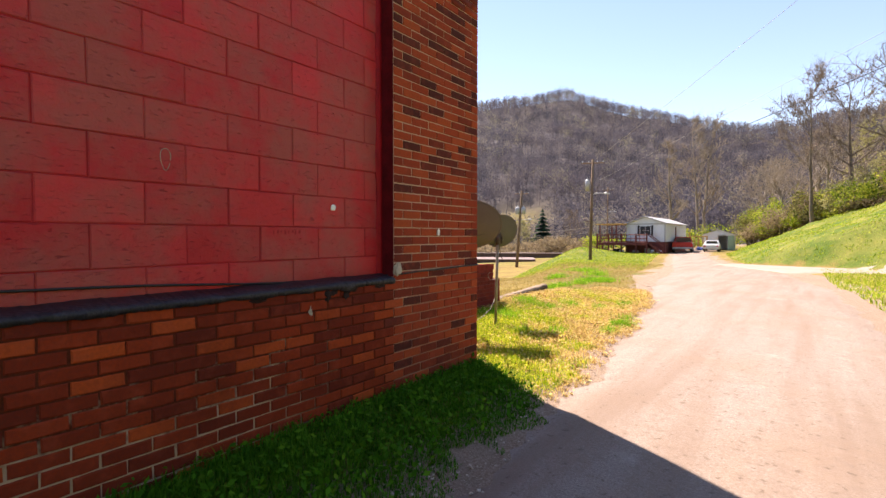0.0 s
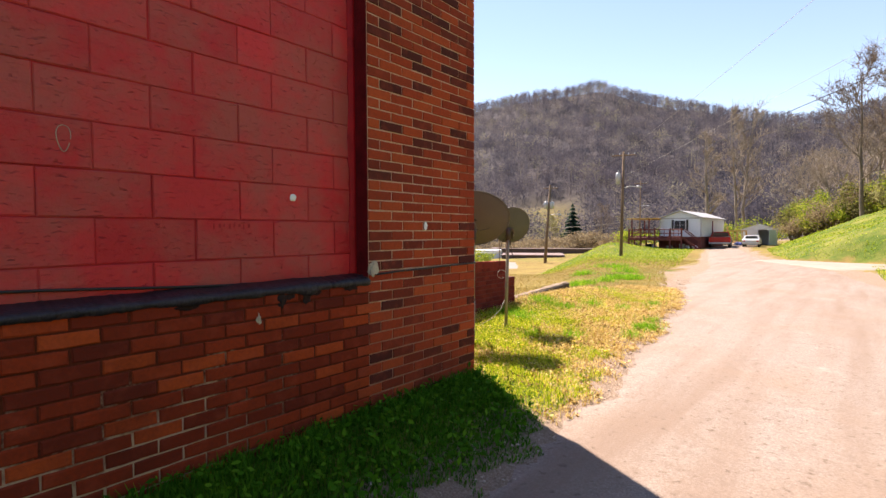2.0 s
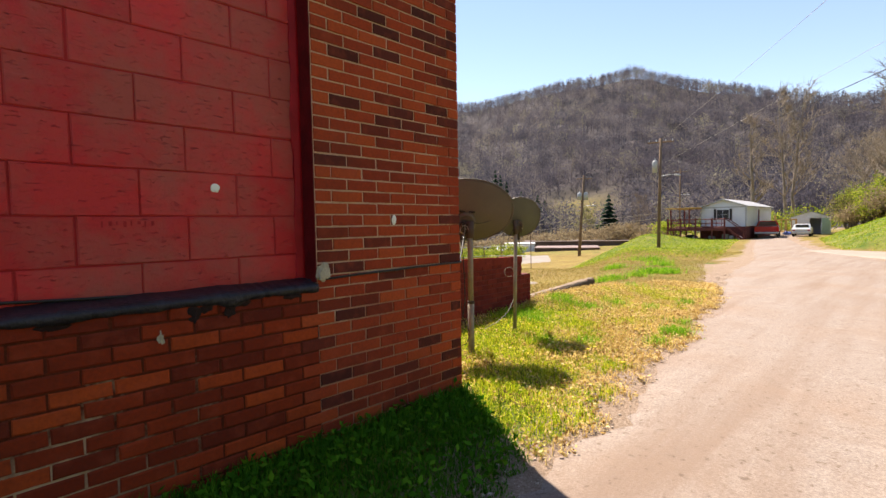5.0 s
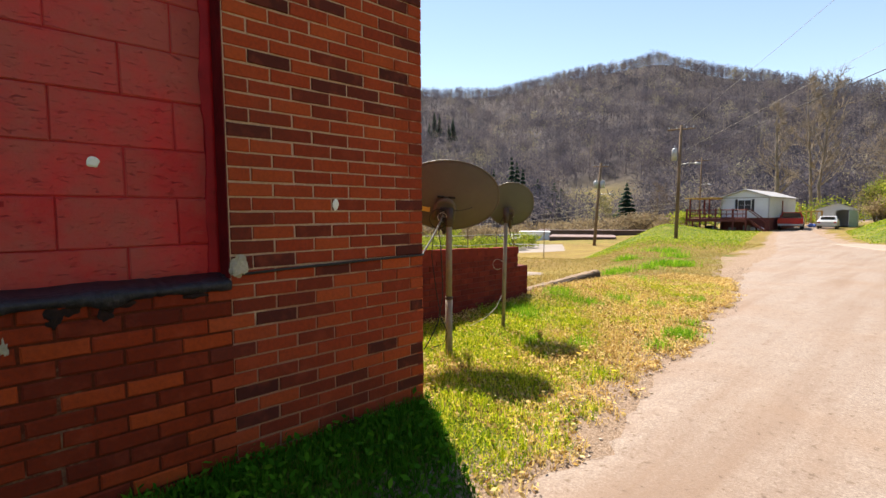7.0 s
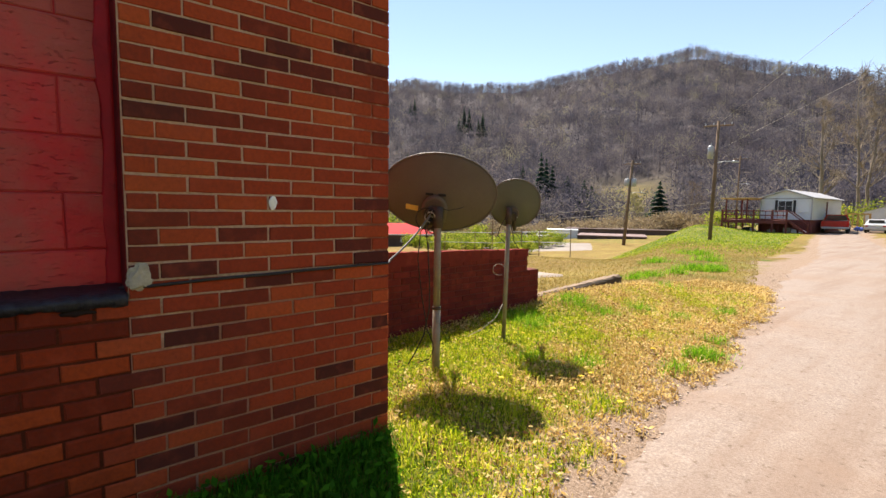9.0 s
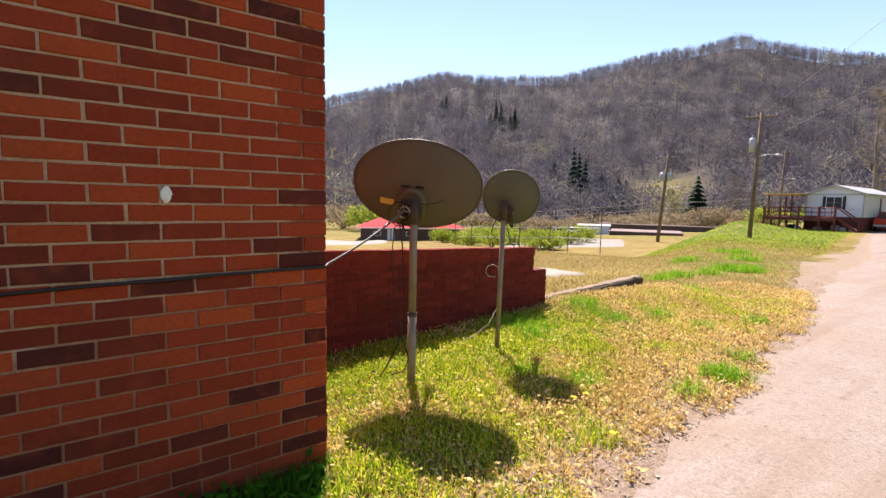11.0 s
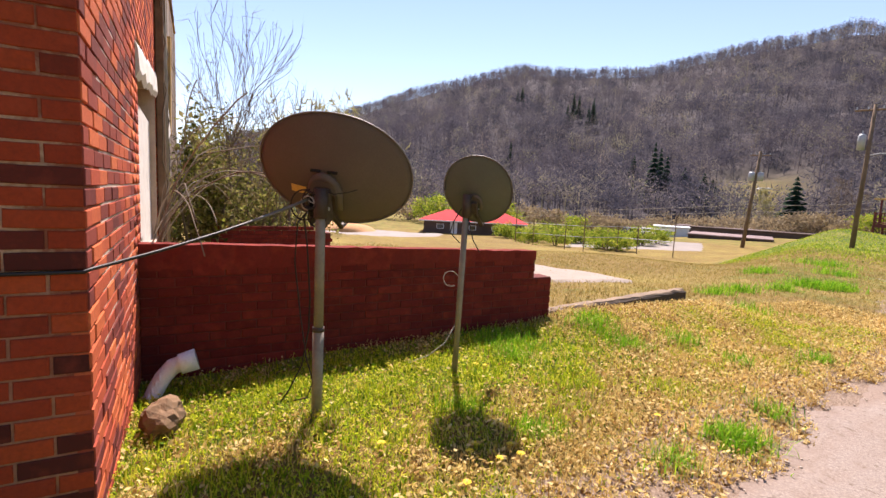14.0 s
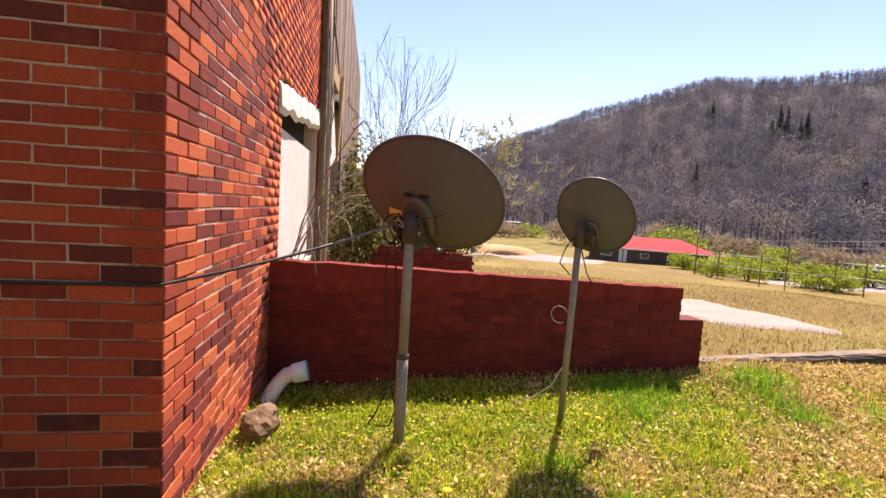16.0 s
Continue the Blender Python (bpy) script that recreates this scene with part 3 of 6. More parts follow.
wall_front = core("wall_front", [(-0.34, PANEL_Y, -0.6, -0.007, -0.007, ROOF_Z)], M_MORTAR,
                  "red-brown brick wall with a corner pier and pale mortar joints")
panel_wall = core("wall_panel", [(-0.34, -9, SILL_Z, PANEL_X - 0.0055, PANEL_Y, ROOF_Z)], M_RED_JOINT, "concrete block infill panel painted dull red")
wall_base = core("wall_base", [(-0.34, -9, -0.6, -0.007, PANEL_Y, SILL_Z)], M_STAINED, "stained dark red brick base wall under the painted panel")
SIDE_END = -17.6
OPEN_1 = (-4.45, -2.12, 0.55, 2.2)               # x from, x to, z from, z to
OPEN_2 = (-8.2, -4.95, 0.3, 3.6)
side_boxes = [(OPEN_1[1], -0.3, -0.6, -0.34, -0.0045, ROOF_Z), (OPEN_1[0], -0.3, -0.6, OPEN_1[1], -0.0045, OPEN_1[2]), (OPEN_1[0], -0.3, OPEN_1[3], OPEN_1[1], -0.0045, ROOF_Z),
              (OPEN_2[1], -0.3, -0.6, OPEN_1[0], -0.0045, ROOF_Z), (OPEN_2[0], -0.3, -0.6, OPEN_2[1], -0.0045, OPEN_2[2]), (OPEN_2[0], -0.3, OPEN_2[3], OPEN_2[1], -0.0045, ROOF_Z),
              (SIDE_END, -0.3, -1.2, OPEN_2[0], -0.0045, ROOF_Z + 0.8)]
wall_side = core("wall_side", side_boxes, M_SIDE_LIT_MORTAR, "sunlit orange-red brick side wall with broken openings")
core("wall_back", [(SIDE_END, -9.3, -1.2, SIDE_END + 0.3, -0.3, ROOF_Z), (SIDE_END, -9.3, -0.6, -0.34, -9, ROOF_Z)], M_MORTAR, "plain rear brick walls of the building")
core("roof", [(SIDE_END, -9.3, ROOF_Z, -0.02, -0.02, ROOF_Z + 0.15)], M_TAR, "flat tarred roof of the brick building", "structure", "roof")


def brick_mesh(name, w, d, h, bevel=0.0035, seed=0):
    """A brick of width w across the wall's face, depth d and height h, with slightly uneven edges; local x runs out of the wall."""
    r = random.Random(seed)
    k = bevel * 0.35
    out = [(-w / 2, -h / 2), (-w / 6, -h / 2), (w / 5, -h / 2), (w / 2, -h / 2), (w / 2, h / 2), (w / 6, h / 2), (-w / 5, h / 2), (-w / 2, h / 2)]
    out = [(a + r.uniform(-k, k), b + r.uniform(-k, k)) for a, b in out]
    inner = [(a - math.copysign(bevel * r.uniform(0.7, 1.5), a) * (abs(a) > w * 0.4), b - math.copysign(bevel * r.uniform(0.7, 1.4), b)) for a, b in out]
    verts = [(-d, a, b) for a, b in out] + [(-bevel, a, b) for a, b in out] + [(0, a, b) for a, b in inner]
    faces = [tuple(range(16, 24))]
    for i in range(8):
        j = (i + 1) % 8
        faces += [(i, j, 8 + j, 8 + i), (8 + i, 8 + j, 16 + j, 16 + i)]
    me = bpy.data.meshes.new(name)
    me.from_pydata(verts, [], faces)
    return me


class Masonry:
    """Lays pieces on a wall: the near ones as objects, the others joined."""

    def __init__(self, parent, to_world, near, joined, bevel=0.0035):
        self.parent, self.to_world, self.near, self.joined_mat = parent, to_world, near, joined
        self.meshes, self.far, self.count = {}, [], 0
        self.rng = random.Random(7)
        self.bevel = bevel

    def lay(self, kind, s0, s1, z0, z1, is_near, joint=0.0092, depth=0.05, proud=0.0):
        w, h = s1 - s0 - joint, z1 - z0 - joint
        s, z = (s0 + s1) / 2, (z0 + z1) / 2
        out = proud + self.rng.uniform(-0.0022, 0.0022)
        if is_near and self.count < 300:
            key = (kind, round(w, 3), round(h, 3), self.count % 4)
            if key not in self.meshes:
                me = brick_mesh(kind, w, depth, h, self.bevel, len(self.meshes))
                me.materials.append(self.near)
                self.meshes[key] = me
            ob = new(kind, self.meshes[key])
            ob.parent = self.parent
            tilt = Matrix.Rotation(self.rng.uniform(-0.006, 0.006), 4, "X")
            ob.matrix_world = self.to_world(s + self.rng.uniform(-0.0015, 0.0015), z + self.rng.uniform(-0.0012, 0.0012), out) @ tilt
            self.count += 1
        else:
            self.far.append((s, z, proud + (out - proud) * 0.3, w, h))

    def join(self, name):
        if not self.far:
            return
        base = np.array([(-0.04, -.5, -.5), (-0.04, .5, -.5), (-0.04, .5, .5), (-0.04, -.5, .5), (0, -.5, -.5), (0, .5, -.5), (0, .5, .5), (0, -.5, .5)])
        quads = np.array([(4, 5, 6, 7), (0, 4, 7, 3), (1, 2, 6, 5), (3, 7, 6, 2), (0, 1, 5, 4)])
        vs, fs = [], []
        for k, (s, z, out, w, h) in enumerate(self.far):
            m = np.array(self.to_world(s, z, out))
            v = base * (1, w, h)
            vs.append(v @ m[:3, :3].T + m[:3, 3])
            fs.append(quads + 8 * k)
        ob = mesh_object(name, np.concatenate(vs), np.concatenate(fs), self.joined_mat, self.parent)
        tagged(ob, kind="stuff")


def front_pose(s, z, out):
    return Matrix.Translation((out, s, z))


def side_pose(s, z, out):
    return Matrix.Translation((s, out, z)) @ Matrix.Rotation(radians(90), 4, "Z")


def low_pose(s, z, out):
    return Matrix.Translation((LOW_X + out, s, z))


def course_edges(odd, lo, hi):
    """Joint places of one running-bond course that ends at hi (the corner)."""
    edges = [hi]
    e = hi - (HALF if odd else BRICK)
    while e > lo + 0.03:
        edges.append(e)
        e -= BRICK
    edges.append(lo)
    return edges[::-1]


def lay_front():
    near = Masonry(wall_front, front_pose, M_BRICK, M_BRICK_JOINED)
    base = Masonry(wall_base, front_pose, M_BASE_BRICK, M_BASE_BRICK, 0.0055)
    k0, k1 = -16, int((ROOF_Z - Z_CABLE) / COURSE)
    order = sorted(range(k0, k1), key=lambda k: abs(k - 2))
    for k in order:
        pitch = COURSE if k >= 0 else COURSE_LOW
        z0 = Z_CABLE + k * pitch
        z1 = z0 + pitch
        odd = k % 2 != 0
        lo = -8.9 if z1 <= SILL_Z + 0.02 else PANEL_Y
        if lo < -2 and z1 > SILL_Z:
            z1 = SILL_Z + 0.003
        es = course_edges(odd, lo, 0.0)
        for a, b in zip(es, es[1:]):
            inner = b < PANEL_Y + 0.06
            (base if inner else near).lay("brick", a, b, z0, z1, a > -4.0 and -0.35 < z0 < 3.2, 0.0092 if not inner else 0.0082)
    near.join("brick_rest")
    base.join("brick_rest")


def outside(a, b, z0, z1):
    """What is left of a brick from a to b beside the openings."""
    spans = [(a, b)]
    for x0, x1, lo, hi in (OPEN_1, OPEN_2):
        if z1 > lo + 0.02 and z0 < hi - 0.02:
            left = []
            for c, d in spans:
                if d <= x0 or c >= x1:
                    left.append((c, d))
                else:
                    left += [(c, x0)] * (c < x0 - 0.04) + [(x1, d)] * (d > x1 + 0.04)
            spans = left
    return spans


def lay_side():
    near = Masonry(wall_side, side_pose, M_SIDE_LIT_BRICK, M_SIDE_LIT_BRICK_JOINED)
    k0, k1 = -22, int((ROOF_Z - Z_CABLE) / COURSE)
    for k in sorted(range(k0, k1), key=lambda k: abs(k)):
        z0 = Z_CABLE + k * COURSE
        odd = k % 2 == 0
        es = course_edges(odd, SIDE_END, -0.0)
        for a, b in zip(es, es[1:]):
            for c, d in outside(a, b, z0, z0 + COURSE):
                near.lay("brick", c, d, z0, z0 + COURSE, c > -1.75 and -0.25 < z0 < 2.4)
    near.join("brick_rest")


def lay_panel():
    """Courses of hollow block; the joints of every other course are set over half a block."""
    blocks = Masonry(panel_wall, lambda s, z, out: Matrix.Translation((PANEL_X + out, s, z)), M_BLOCK, M_BLOCK, 0.0045)
    for row in range(-1, 20):
        z = 1.03 + row * 0.2112
        e = PANEL_Y - 0.04
        nxt = -1.342 if row % 2 == 0 else -1.54
        while e > -8.8:
            blocks.lay("block", nxt, e, z, z + 0.2112, e > -4.2 and z < 3.8, 0.0045, 0.03)
            e, nxt = nxt, nxt - 0.4325
    blocks.join("block_rest")


# low garden wall
LOW_X, LOW_Y1 = -1.83, 3.6
low_wall = core("low_wall", [(LOW_X - 0.2, 0.002, -0.6, LOW_X - 0.006, LOW_Y1 - 0.23, 0.68), (LOW_X - 0.2, LOW_Y1 - 0.24, -0.6, LOW_X - 0.006, LOW_Y1 - 0.01, 0.42)], M_LOW_MORTAR,
                "low maroon brick garden wall with a broken stepped end", "structure", "low wall")


def lay_low():
    m = Masonry(low_wall, low_pose, M_LOW_BRICK, M_LOW_BRICK)
    rng = random.Random(3)
    k = 0
    z = -0.33
    while z < 0.66:
        end = LOW_Y1 - 0.22 - (0.03 if k % 2 else 0.0) if z > 0.4 else LOW_Y1
        e, odd = 0.0, k % 2
        while e < end - 0.04:
            w = min(BRICK if (e > 0 or not odd) else HALF, end - e)
            m.lay("brick", e, e + w, z, z + COURSE, True, 0.008)
            e += w
        k += 1
        z += COURSE
    m.join("brick_rest")
    bm = bmesh.new()
    n = 40
    ys = [0.0 + (LOW_Y1 - 0.23) * i / n for i in range(n + 1)]
    rows = []
    for i, y in enumerate(ys):
        t = 0.79 - 0.10 * i / n + rng.uniform(-0.006, 0.006)
        j = rng.uniform(-0.006, 0.006)
        rows.append([bm.verts.new(p) for p in ((LOW_X + 0.004 + j, y, 0.60), (LOW_X + 0.004 + j, y, t), (LOW_X - 0.205, y, t - 0.01), (LOW_X - 0.205, y, 0.6))])
    for a, b in zip(rows, rows[1:]):
        for q in range(4):
            bm.faces.new((a[q], a[(q + 1) % 4], b[(q + 1) % 4], b[q]))
    bm.faces.new(rows[0])
    bm.faces.new(rows[-1][::-1])
    part("coping", bm, M_LOW_BRICK, low_wall, "rough broken top course")


# ---- sill, patch, marks on the front wall ----
def tar_sill():
    bm = bmesh.new()
    rng = random.Random(5)
    rows = []
    n = 320
    for i in range(n + 1):
        y = PANEL_Y - 0.003 - 3.4 * i / n
        w = noise.noise(Vector((y * 5.0, 0.3, 0))) + 0.6 * noise.noise(Vector((y * 16.0, 1.7, 0)))
        drip = max(0.0, noise.noise(Vector((y * 4.0, 7.0, 0))) - 0.28) * 0.09
        fine = noise.noise(Vector((y * 45.0, 3.1, 0)))
        lo = SILL_Z - 0.018 - 0.010 * w - drip - 0.004 * fine
        hi = SILL_Z + 0.026 + 0.006 * w + 0.004 * fine
        o = 0.014 + 0.007 * w + 0.005 * fine
        rows.append([bm.verts.new(p) for p in ((PANEL_X + 0.004, y, SILL_Z - 0.02), (PANEL_X + 0.004, y, hi + 0.022), (-0.02, y, hi), (o, y, hi - 0.012), (o + 0.002, y, (lo + hi) / 2), (o - 0.004, y, lo), (-0.004, y, lo - 0.002))])
    for a, b in zip(rows, rows[1:]):
        for q in range(7):
            bm.faces.new((a[q], a[(q + 1) % 7], b[(q + 1) % 7], b[q]))
    bm.faces.new(rows[0])
    bm.faces.new(rows[-1][::-1])
    tagged(part("tar_sill", bm, M_TAR, None, "", True), "window sill ledge smeared with glossy black tar", "sill", "", "structure")


tar_sill()


def painted_reveal():
    """Thick paint dragged down the edge of the panel, with a wavering inner edge."""
    bm = bmesh.new()
    rows = []
    n = 90
    for i in range(n + 1):
        z = SILL_Z - 0.01 + (ROOF_Z - SILL_Z - 0.04) * i / n
        w = 0.055 + 0.022 * noise.noise(Vector((z * 3.1, 4.0, 0))) + 0.010 * noise.noise(Vector((z * 13.0, 8.0, 0)))
        rows.append([bm.verts.new(p) for p in ((PANEL_X - 0.003, PANEL_Y - w, z), (PANEL_X + 0.006, PANEL_Y - w * 0.8, z), (PANEL_X + 0.012, PANEL_Y - 0.02, z), (PANEL_X + 0.022, PANEL_Y - 0.003, z), (PANEL_X - 0.003, PANEL_Y - 0.003, z))])
    for a, b in zip(rows, rows[1:]):
        for q in range(5):
            bm.faces.new((a[q], a[(q + 1) % 5], b[(q + 1) % 5], b[q]))
    bm.faces.new(rows[0])
    bm.faces.new(rows[-1][::-1])
    tagged(part("painted_reveal", bm, M_DEEP_RED, None, "", True), "thick deep red paint along the edge of the panel", "trim", "", "structure")


painted_reveal()
tagged(part("painted_jamb", box(PANEL_X + 0.02, PANEL_Y - 0.006, SILL_Z + 0.03, -0.006, PANEL_Y - 0.0005, ROOF_Z - 0.05), M_JAMB), "dark maroon jamb of the panel", "trim", "", "structure")


def lump(name, at, size, material, label, category, seed, squash=(1, 1, 1), rough=0.25, sub=3, parent=None):
    bm = bmesh.new()
    bmesh.ops.create_icosphere(bm, subdivisions=sub, radius=1)
    for v in bm.verts:
        n = noise.noise(v.co * 1.3 + Vector((seed, 0, 0))) * rough + noise.noise(v.co * 3.5 + Vector((0, seed, 0))) * rough * 0.4
        v.co = Vector(a * b * size for a, b in zip(v.co * (1 + n), squash))
    ob = part(name, bm, material, parent)
    ob.matrix_world = Matrix.Translation(at)
    return tagged(ob, label, category)


lump("mortar_patch", (0.002, -1.135, 0.925), 0.047, M_PATCH, "rough pale mortar patch at the pier's corner", "mortar patch", 3, (0.35, 0.85, 1.1), 0.7)
lump("white_chip", (0.004, -0.62, 1.216), 0.028, M_WHITE_CHIP, "small white paint chip on the brick pier", "paint chip", 8, (0.2, 0.65, 1.0), 0.3)
lump("white_chip", (PANEL_X + 0.004, -1.645, 1.38), 0.024, M_WHITE_CHIP, "small white paint chip on the red block panel", "paint chip", 9, (0.2, 0.9, 0.9), 0.3)
lump("mortar_splat", (0.002, -1.95, 0.705), 0.021, M_PATCH, "grey mortar splash on the lower bricks", "mortar patch", 11, (0.12, 0.55, 1.2), 0.9)
for k, (y, z, w, h) in enumerate([(-1.81, 0.792, 0.030, 0.034), (-1.76, 0.815, 0.034, 0.022), (-1.648, 0.79, 0.026, 0.034), (-1.60, 0.815, 0.045, 0.018), (-2.32, 0.815, 0.05, 0.016), (-1.33, 0.815, 0.05, 0.014)]):
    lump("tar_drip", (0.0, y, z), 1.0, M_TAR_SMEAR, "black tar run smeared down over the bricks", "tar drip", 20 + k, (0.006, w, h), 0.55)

ring = [(PANEL_X + 0.003, -2.74 + 0.024 * math.cos(a) + 0.004 * math.sin(2 * a), 1.575 + 0.056 * math.sin(a)) for a in (0.285 * i for i in range(22))]
tagged(part("chalk_mark", tube(ring, 0.0018, 4), M_PATCH), "thin pale chalk oval drawn on the red block panel", "chalk mark")
scrawl = thing("faded_scrawl", "faded illegible pencil scrawl on the red block panel", "scrawl", (PANEL_X + 0.002, -2.02, 1.205))
for i in range(8):
    part("stroke", box(0, -0.10 + i * 0.027, -0.012 + 0.006 * (i % 3), 0.0015, -0.094 + i * 0.027 + 0.006 * (i % 2), 0.014), M_RED_JOINT, scrawl)

# ---- satellite dishes ----


def satellite_dish(centre, base, top, width, tall, az, tilt, skew, label, big):
    """A wide offset dish seen from behind, clamped to a steel post."""
    t = thing("satellite_dish", label, "satellite dish", base, 0, "satellite dishes in the yard")
    face = Vector((math.cos(az), math.sin(az), 0))
    n = (face * math.cos(tilt) + Vector((0, 0, math.sin(tilt)))).normalized()
    u = Vector((0, 0, 1)).cross(n).normalized()
    v = n.cross(u)
    frame_m = Matrix.Translation(centre) @ Matrix((u, v, n)).transposed().to_4x4() @ Matrix.Rotation(skew, 4, "Z")

    def put(ob):
        ob.matrix_world = frame_m
        return ob
    bm = bmesh.new()
    rings, seg = 12, 72
    depth = 0.085 * width

    def at(r, a, back):
        e = 2.06
        c, s = math.cos(a), math.sin(a)
        k = (abs(c) ** e + abs(s) ** e) ** (-1 / e)
        return (c * k * r * width / 2, s * k * r * tall / 2, depth * (r * r - 1) - (0.006 if back else 0))
    grid = []
    for back in (False, True):
        layer = [[bm.verts.new(at(i / rings, 2 * math.pi * j / seg, back)) for j in range(seg)] for i in range(1, rings + 1)]
        mid = bm.verts.new(at(0, 0, back))
        for j in range(seg):
            bm.faces.new((mid, layer[0][j], layer[0][(j + 1) % seg]))
            for a, b in zip(layer, layer[1:]):
                bm.faces.new((a[j], b[j], b[(j + 1) % seg], a[(j + 1) % seg]))
        grid.append(layer)
    for j in range(seg):
        bm.faces.new((grid[0][-1][j], grid[1][-1][j], grid[1][-1][(j + 1) % seg], grid[0][-1][(j + 1) % seg]))
    put(part("reflector", bm, M_DISH if big else M_SMALL_DISH, t, "matt grey-brown reflector shell", True))
    ring = [Vector(at(1.0, 2 * math.pi * j / seg, True)) for j in range(seg + 1)]
    put(part("rim", tube(ring, 0.006, 6), M_DISH_RIM, t, "", True))
    back = lambda x, y: depth * ((2 * x / width) ** 2 + (2 * y / tall) ** 2 - 1) - 0.006
    k = width / 0.92
    mx, my = 0.03 * k, -0.15 * tall
    pts = []
    for i in range(15):
        a = math.pi * i / 14
        x, y = mx + math.cos(a) * 0.078 * k, my + math.sin(a) * 0.10 * k
        pts.append(Vector((x, y, back(x, y) - 0.018)))
    drop_end = Vector((0, -0.10 * k, 0))
    put(part("hood", tube([pts[0] + drop_end] + pts + [pts[-1] + drop_end], [0.018 * k] + [0.026 * k] * 15 + [0.018 * k], 10), M_DISH, t, "moulded grey arch behind the clamp", True))
    put(part("hood_cap", prism([(mx + math.cos(math.pi * i / 10) * 0.085 * k, my + math.sin(math.pi * i / 10) * 0.085 * k) for i in range(11)], back(mx, my) - 0.006, back(mx, my) - 0.05 * k, "z"), M_DISH, t))
    if big:
        for sx in (-1, 1):
            put(part("slot", box(mx + sx * 0.05 - 0.03, my + 0.118, back(mx, my + 0.12) - 0.012, mx + sx * 0.05 + 0.03, my + 0.132, back(mx, my + 0.12) + 0.004, 0.003), M_DARK, t, "dark moulded slot"))
    put(part("back_plate", box(mx - 0.05 * k, my - 0.12 * k, back(mx, my) - 0.07, mx + 0.05 * k, my + 0.045 * k, back(mx, my) - 0.045, 0.006), M_DARK_METAL, t, "dark rusted mounting plate"))
    for sx in (-1, 1):
        cx = mx + sx * 0.042 * k
        put(part("bracket", box(cx - 0.004, my - 0.15 * k, back(mx, my) - 0.16 * k, cx + 0.004, my + 0.03 * k, back(mx, my) - 0.05, 0.002), M_DARK_METAL, t))
        put(part("bolt", tube([(cx - 0.008, my - 0.05 * k, back(mx, my) - 0.11 * k), (cx + 0.016 * sx, my - 0.05 * k, back(mx, my) - 0.11 * k)], 0.011 * k, 6), M_GREY_STEEL, t))
    # feed arm and its head, on the far side
    arm_end = Vector((0, -0.62 * tall, 0.42))
    put(part("feed_arm", tube([(mx, my - 0.1 * tall, back(mx, my) - 0.04), (0, -0.56 * tall, 0.0), arm_end], 0.017, 8), M_DARK_METAL, t))
    put(part("feed_head", tube([arm_end + Vector((0, -0.02, 0.03)), arm_end + Vector((0, 0.09, -0.05))], [0.05, 0.035], 14), M_GREY_STEEL, t, "grey feed horn"))
    if big:
        bm = box(-0.05, -0.022, -0.002, 0.05, 0.022, 0.002, 0.001)
        lab = part("label_sticker", bm, M_LABEL, t, "blank yellow warning sticker")
        lx, ly = -0.21, -0.115
        lab.matrix_world = frame_m @ Matrix.Translation((lx * -1, ly, back(lx, ly) - 0.004)) @ Matrix.Rotation(0.05, 4, "Z") @ Matrix.Rotation(-0.14, 4, "Y")
    # the post
    b0, b1 = Vector(base) - Vector((0, 0, 0.12)), Vector(top)
    joint = b0.lerp(b1, 0.46)
    if big:
        part("post", tube([b0, joint], 0.031, 16), M_GALV, t, "weathered galvanised steel post", True).matrix_world = Matrix.Identity(4)
        part("post_upper", tube([joint, b1 + Vector((0, 0, 0.08))], 0.027, 16), M_GALV, t, "", True).matrix_world = Matrix.Identity(4)
        part("collar", tube([joint - Vector((0, 0, 0.012)), joint + Vector((0, 0, 0.012))], 0.034, 16), M_DARK_METAL, t, "", True).matrix_world = Matrix.Identity(4)
    else:
        part("post", tube([b0, b1 + Vector((0, 0, 0.06))], 0.021, 14), M_GALV, t, "weathered galvanised steel post", True).matrix_world = Matrix.Identity(4)
    ax = (b1 - b0).normalized()
    part("clamp", tube([b1 - ax * 0.07, b1 + ax * 0.09], 0.04 if big else 0.03, 12), M_DARK_METAL, t, "dark rusted pole clamp", True).matrix_world = Matrix.Identity(4)
    return t


satellite_dish((-0.835, 1.044, 1.321), (-0.73, 0.936, -0.05), (-0.722, 0.937, 1.12), 0.92, 0.671, radians(139.8), radians(26.3), radians(4.8),
               "large grey-brown satellite dish on a galvanised post in the grass", True)
satellite_dish((-0.964, 2.099, 1.257), (-0.97, 1.985, -0.06), (-0.945, 2.0, 1.13), 0.487, 0.50, radians(135.9), radians(24.6), radians(-2.6),
               "smaller grey satellite dish on a thin leaning post", False)

def gz(x, y):
    return float(height(x, y))


# ---- things about the brick building ----
def wire(name, points, radius, material, label, category, group="", sides=6):
    return tagged(part(name, tube(points, radius, sides), material, None, "", True), label, category, group)


rng_w = random.Random(21)
run = [(PANEL_X + 0.01, -4.6 + 0.22 * i, 1.02 - 0.011 * i + 0.004 * math.sin(i)) for i in range(16)]
run += [(-0.06, PANEL_Y + 0.0, 0.885), (0.008, PANEL_Y + 0.06, 0.89)]
run += [(0.009, PANEL_Y + 0.06 + 0.1 * i, 0.893 + 0.0016 * i + rng_w.uniform(-0.002, 0.002)) for i in range(1, 12)]
run += [(0.006, -0.002, 0.912), (-0.02, 0.012, 0.915)]
far_run = sag((-0.02, 0.012, 0.915), (-0.72, 0.86, 1.15), 0.02, 14)
wire("coaxial_cable", run + far_run[1:10], 0.0065, M_CABLE, "black coaxial cable stapled along the brick wall", "cable")
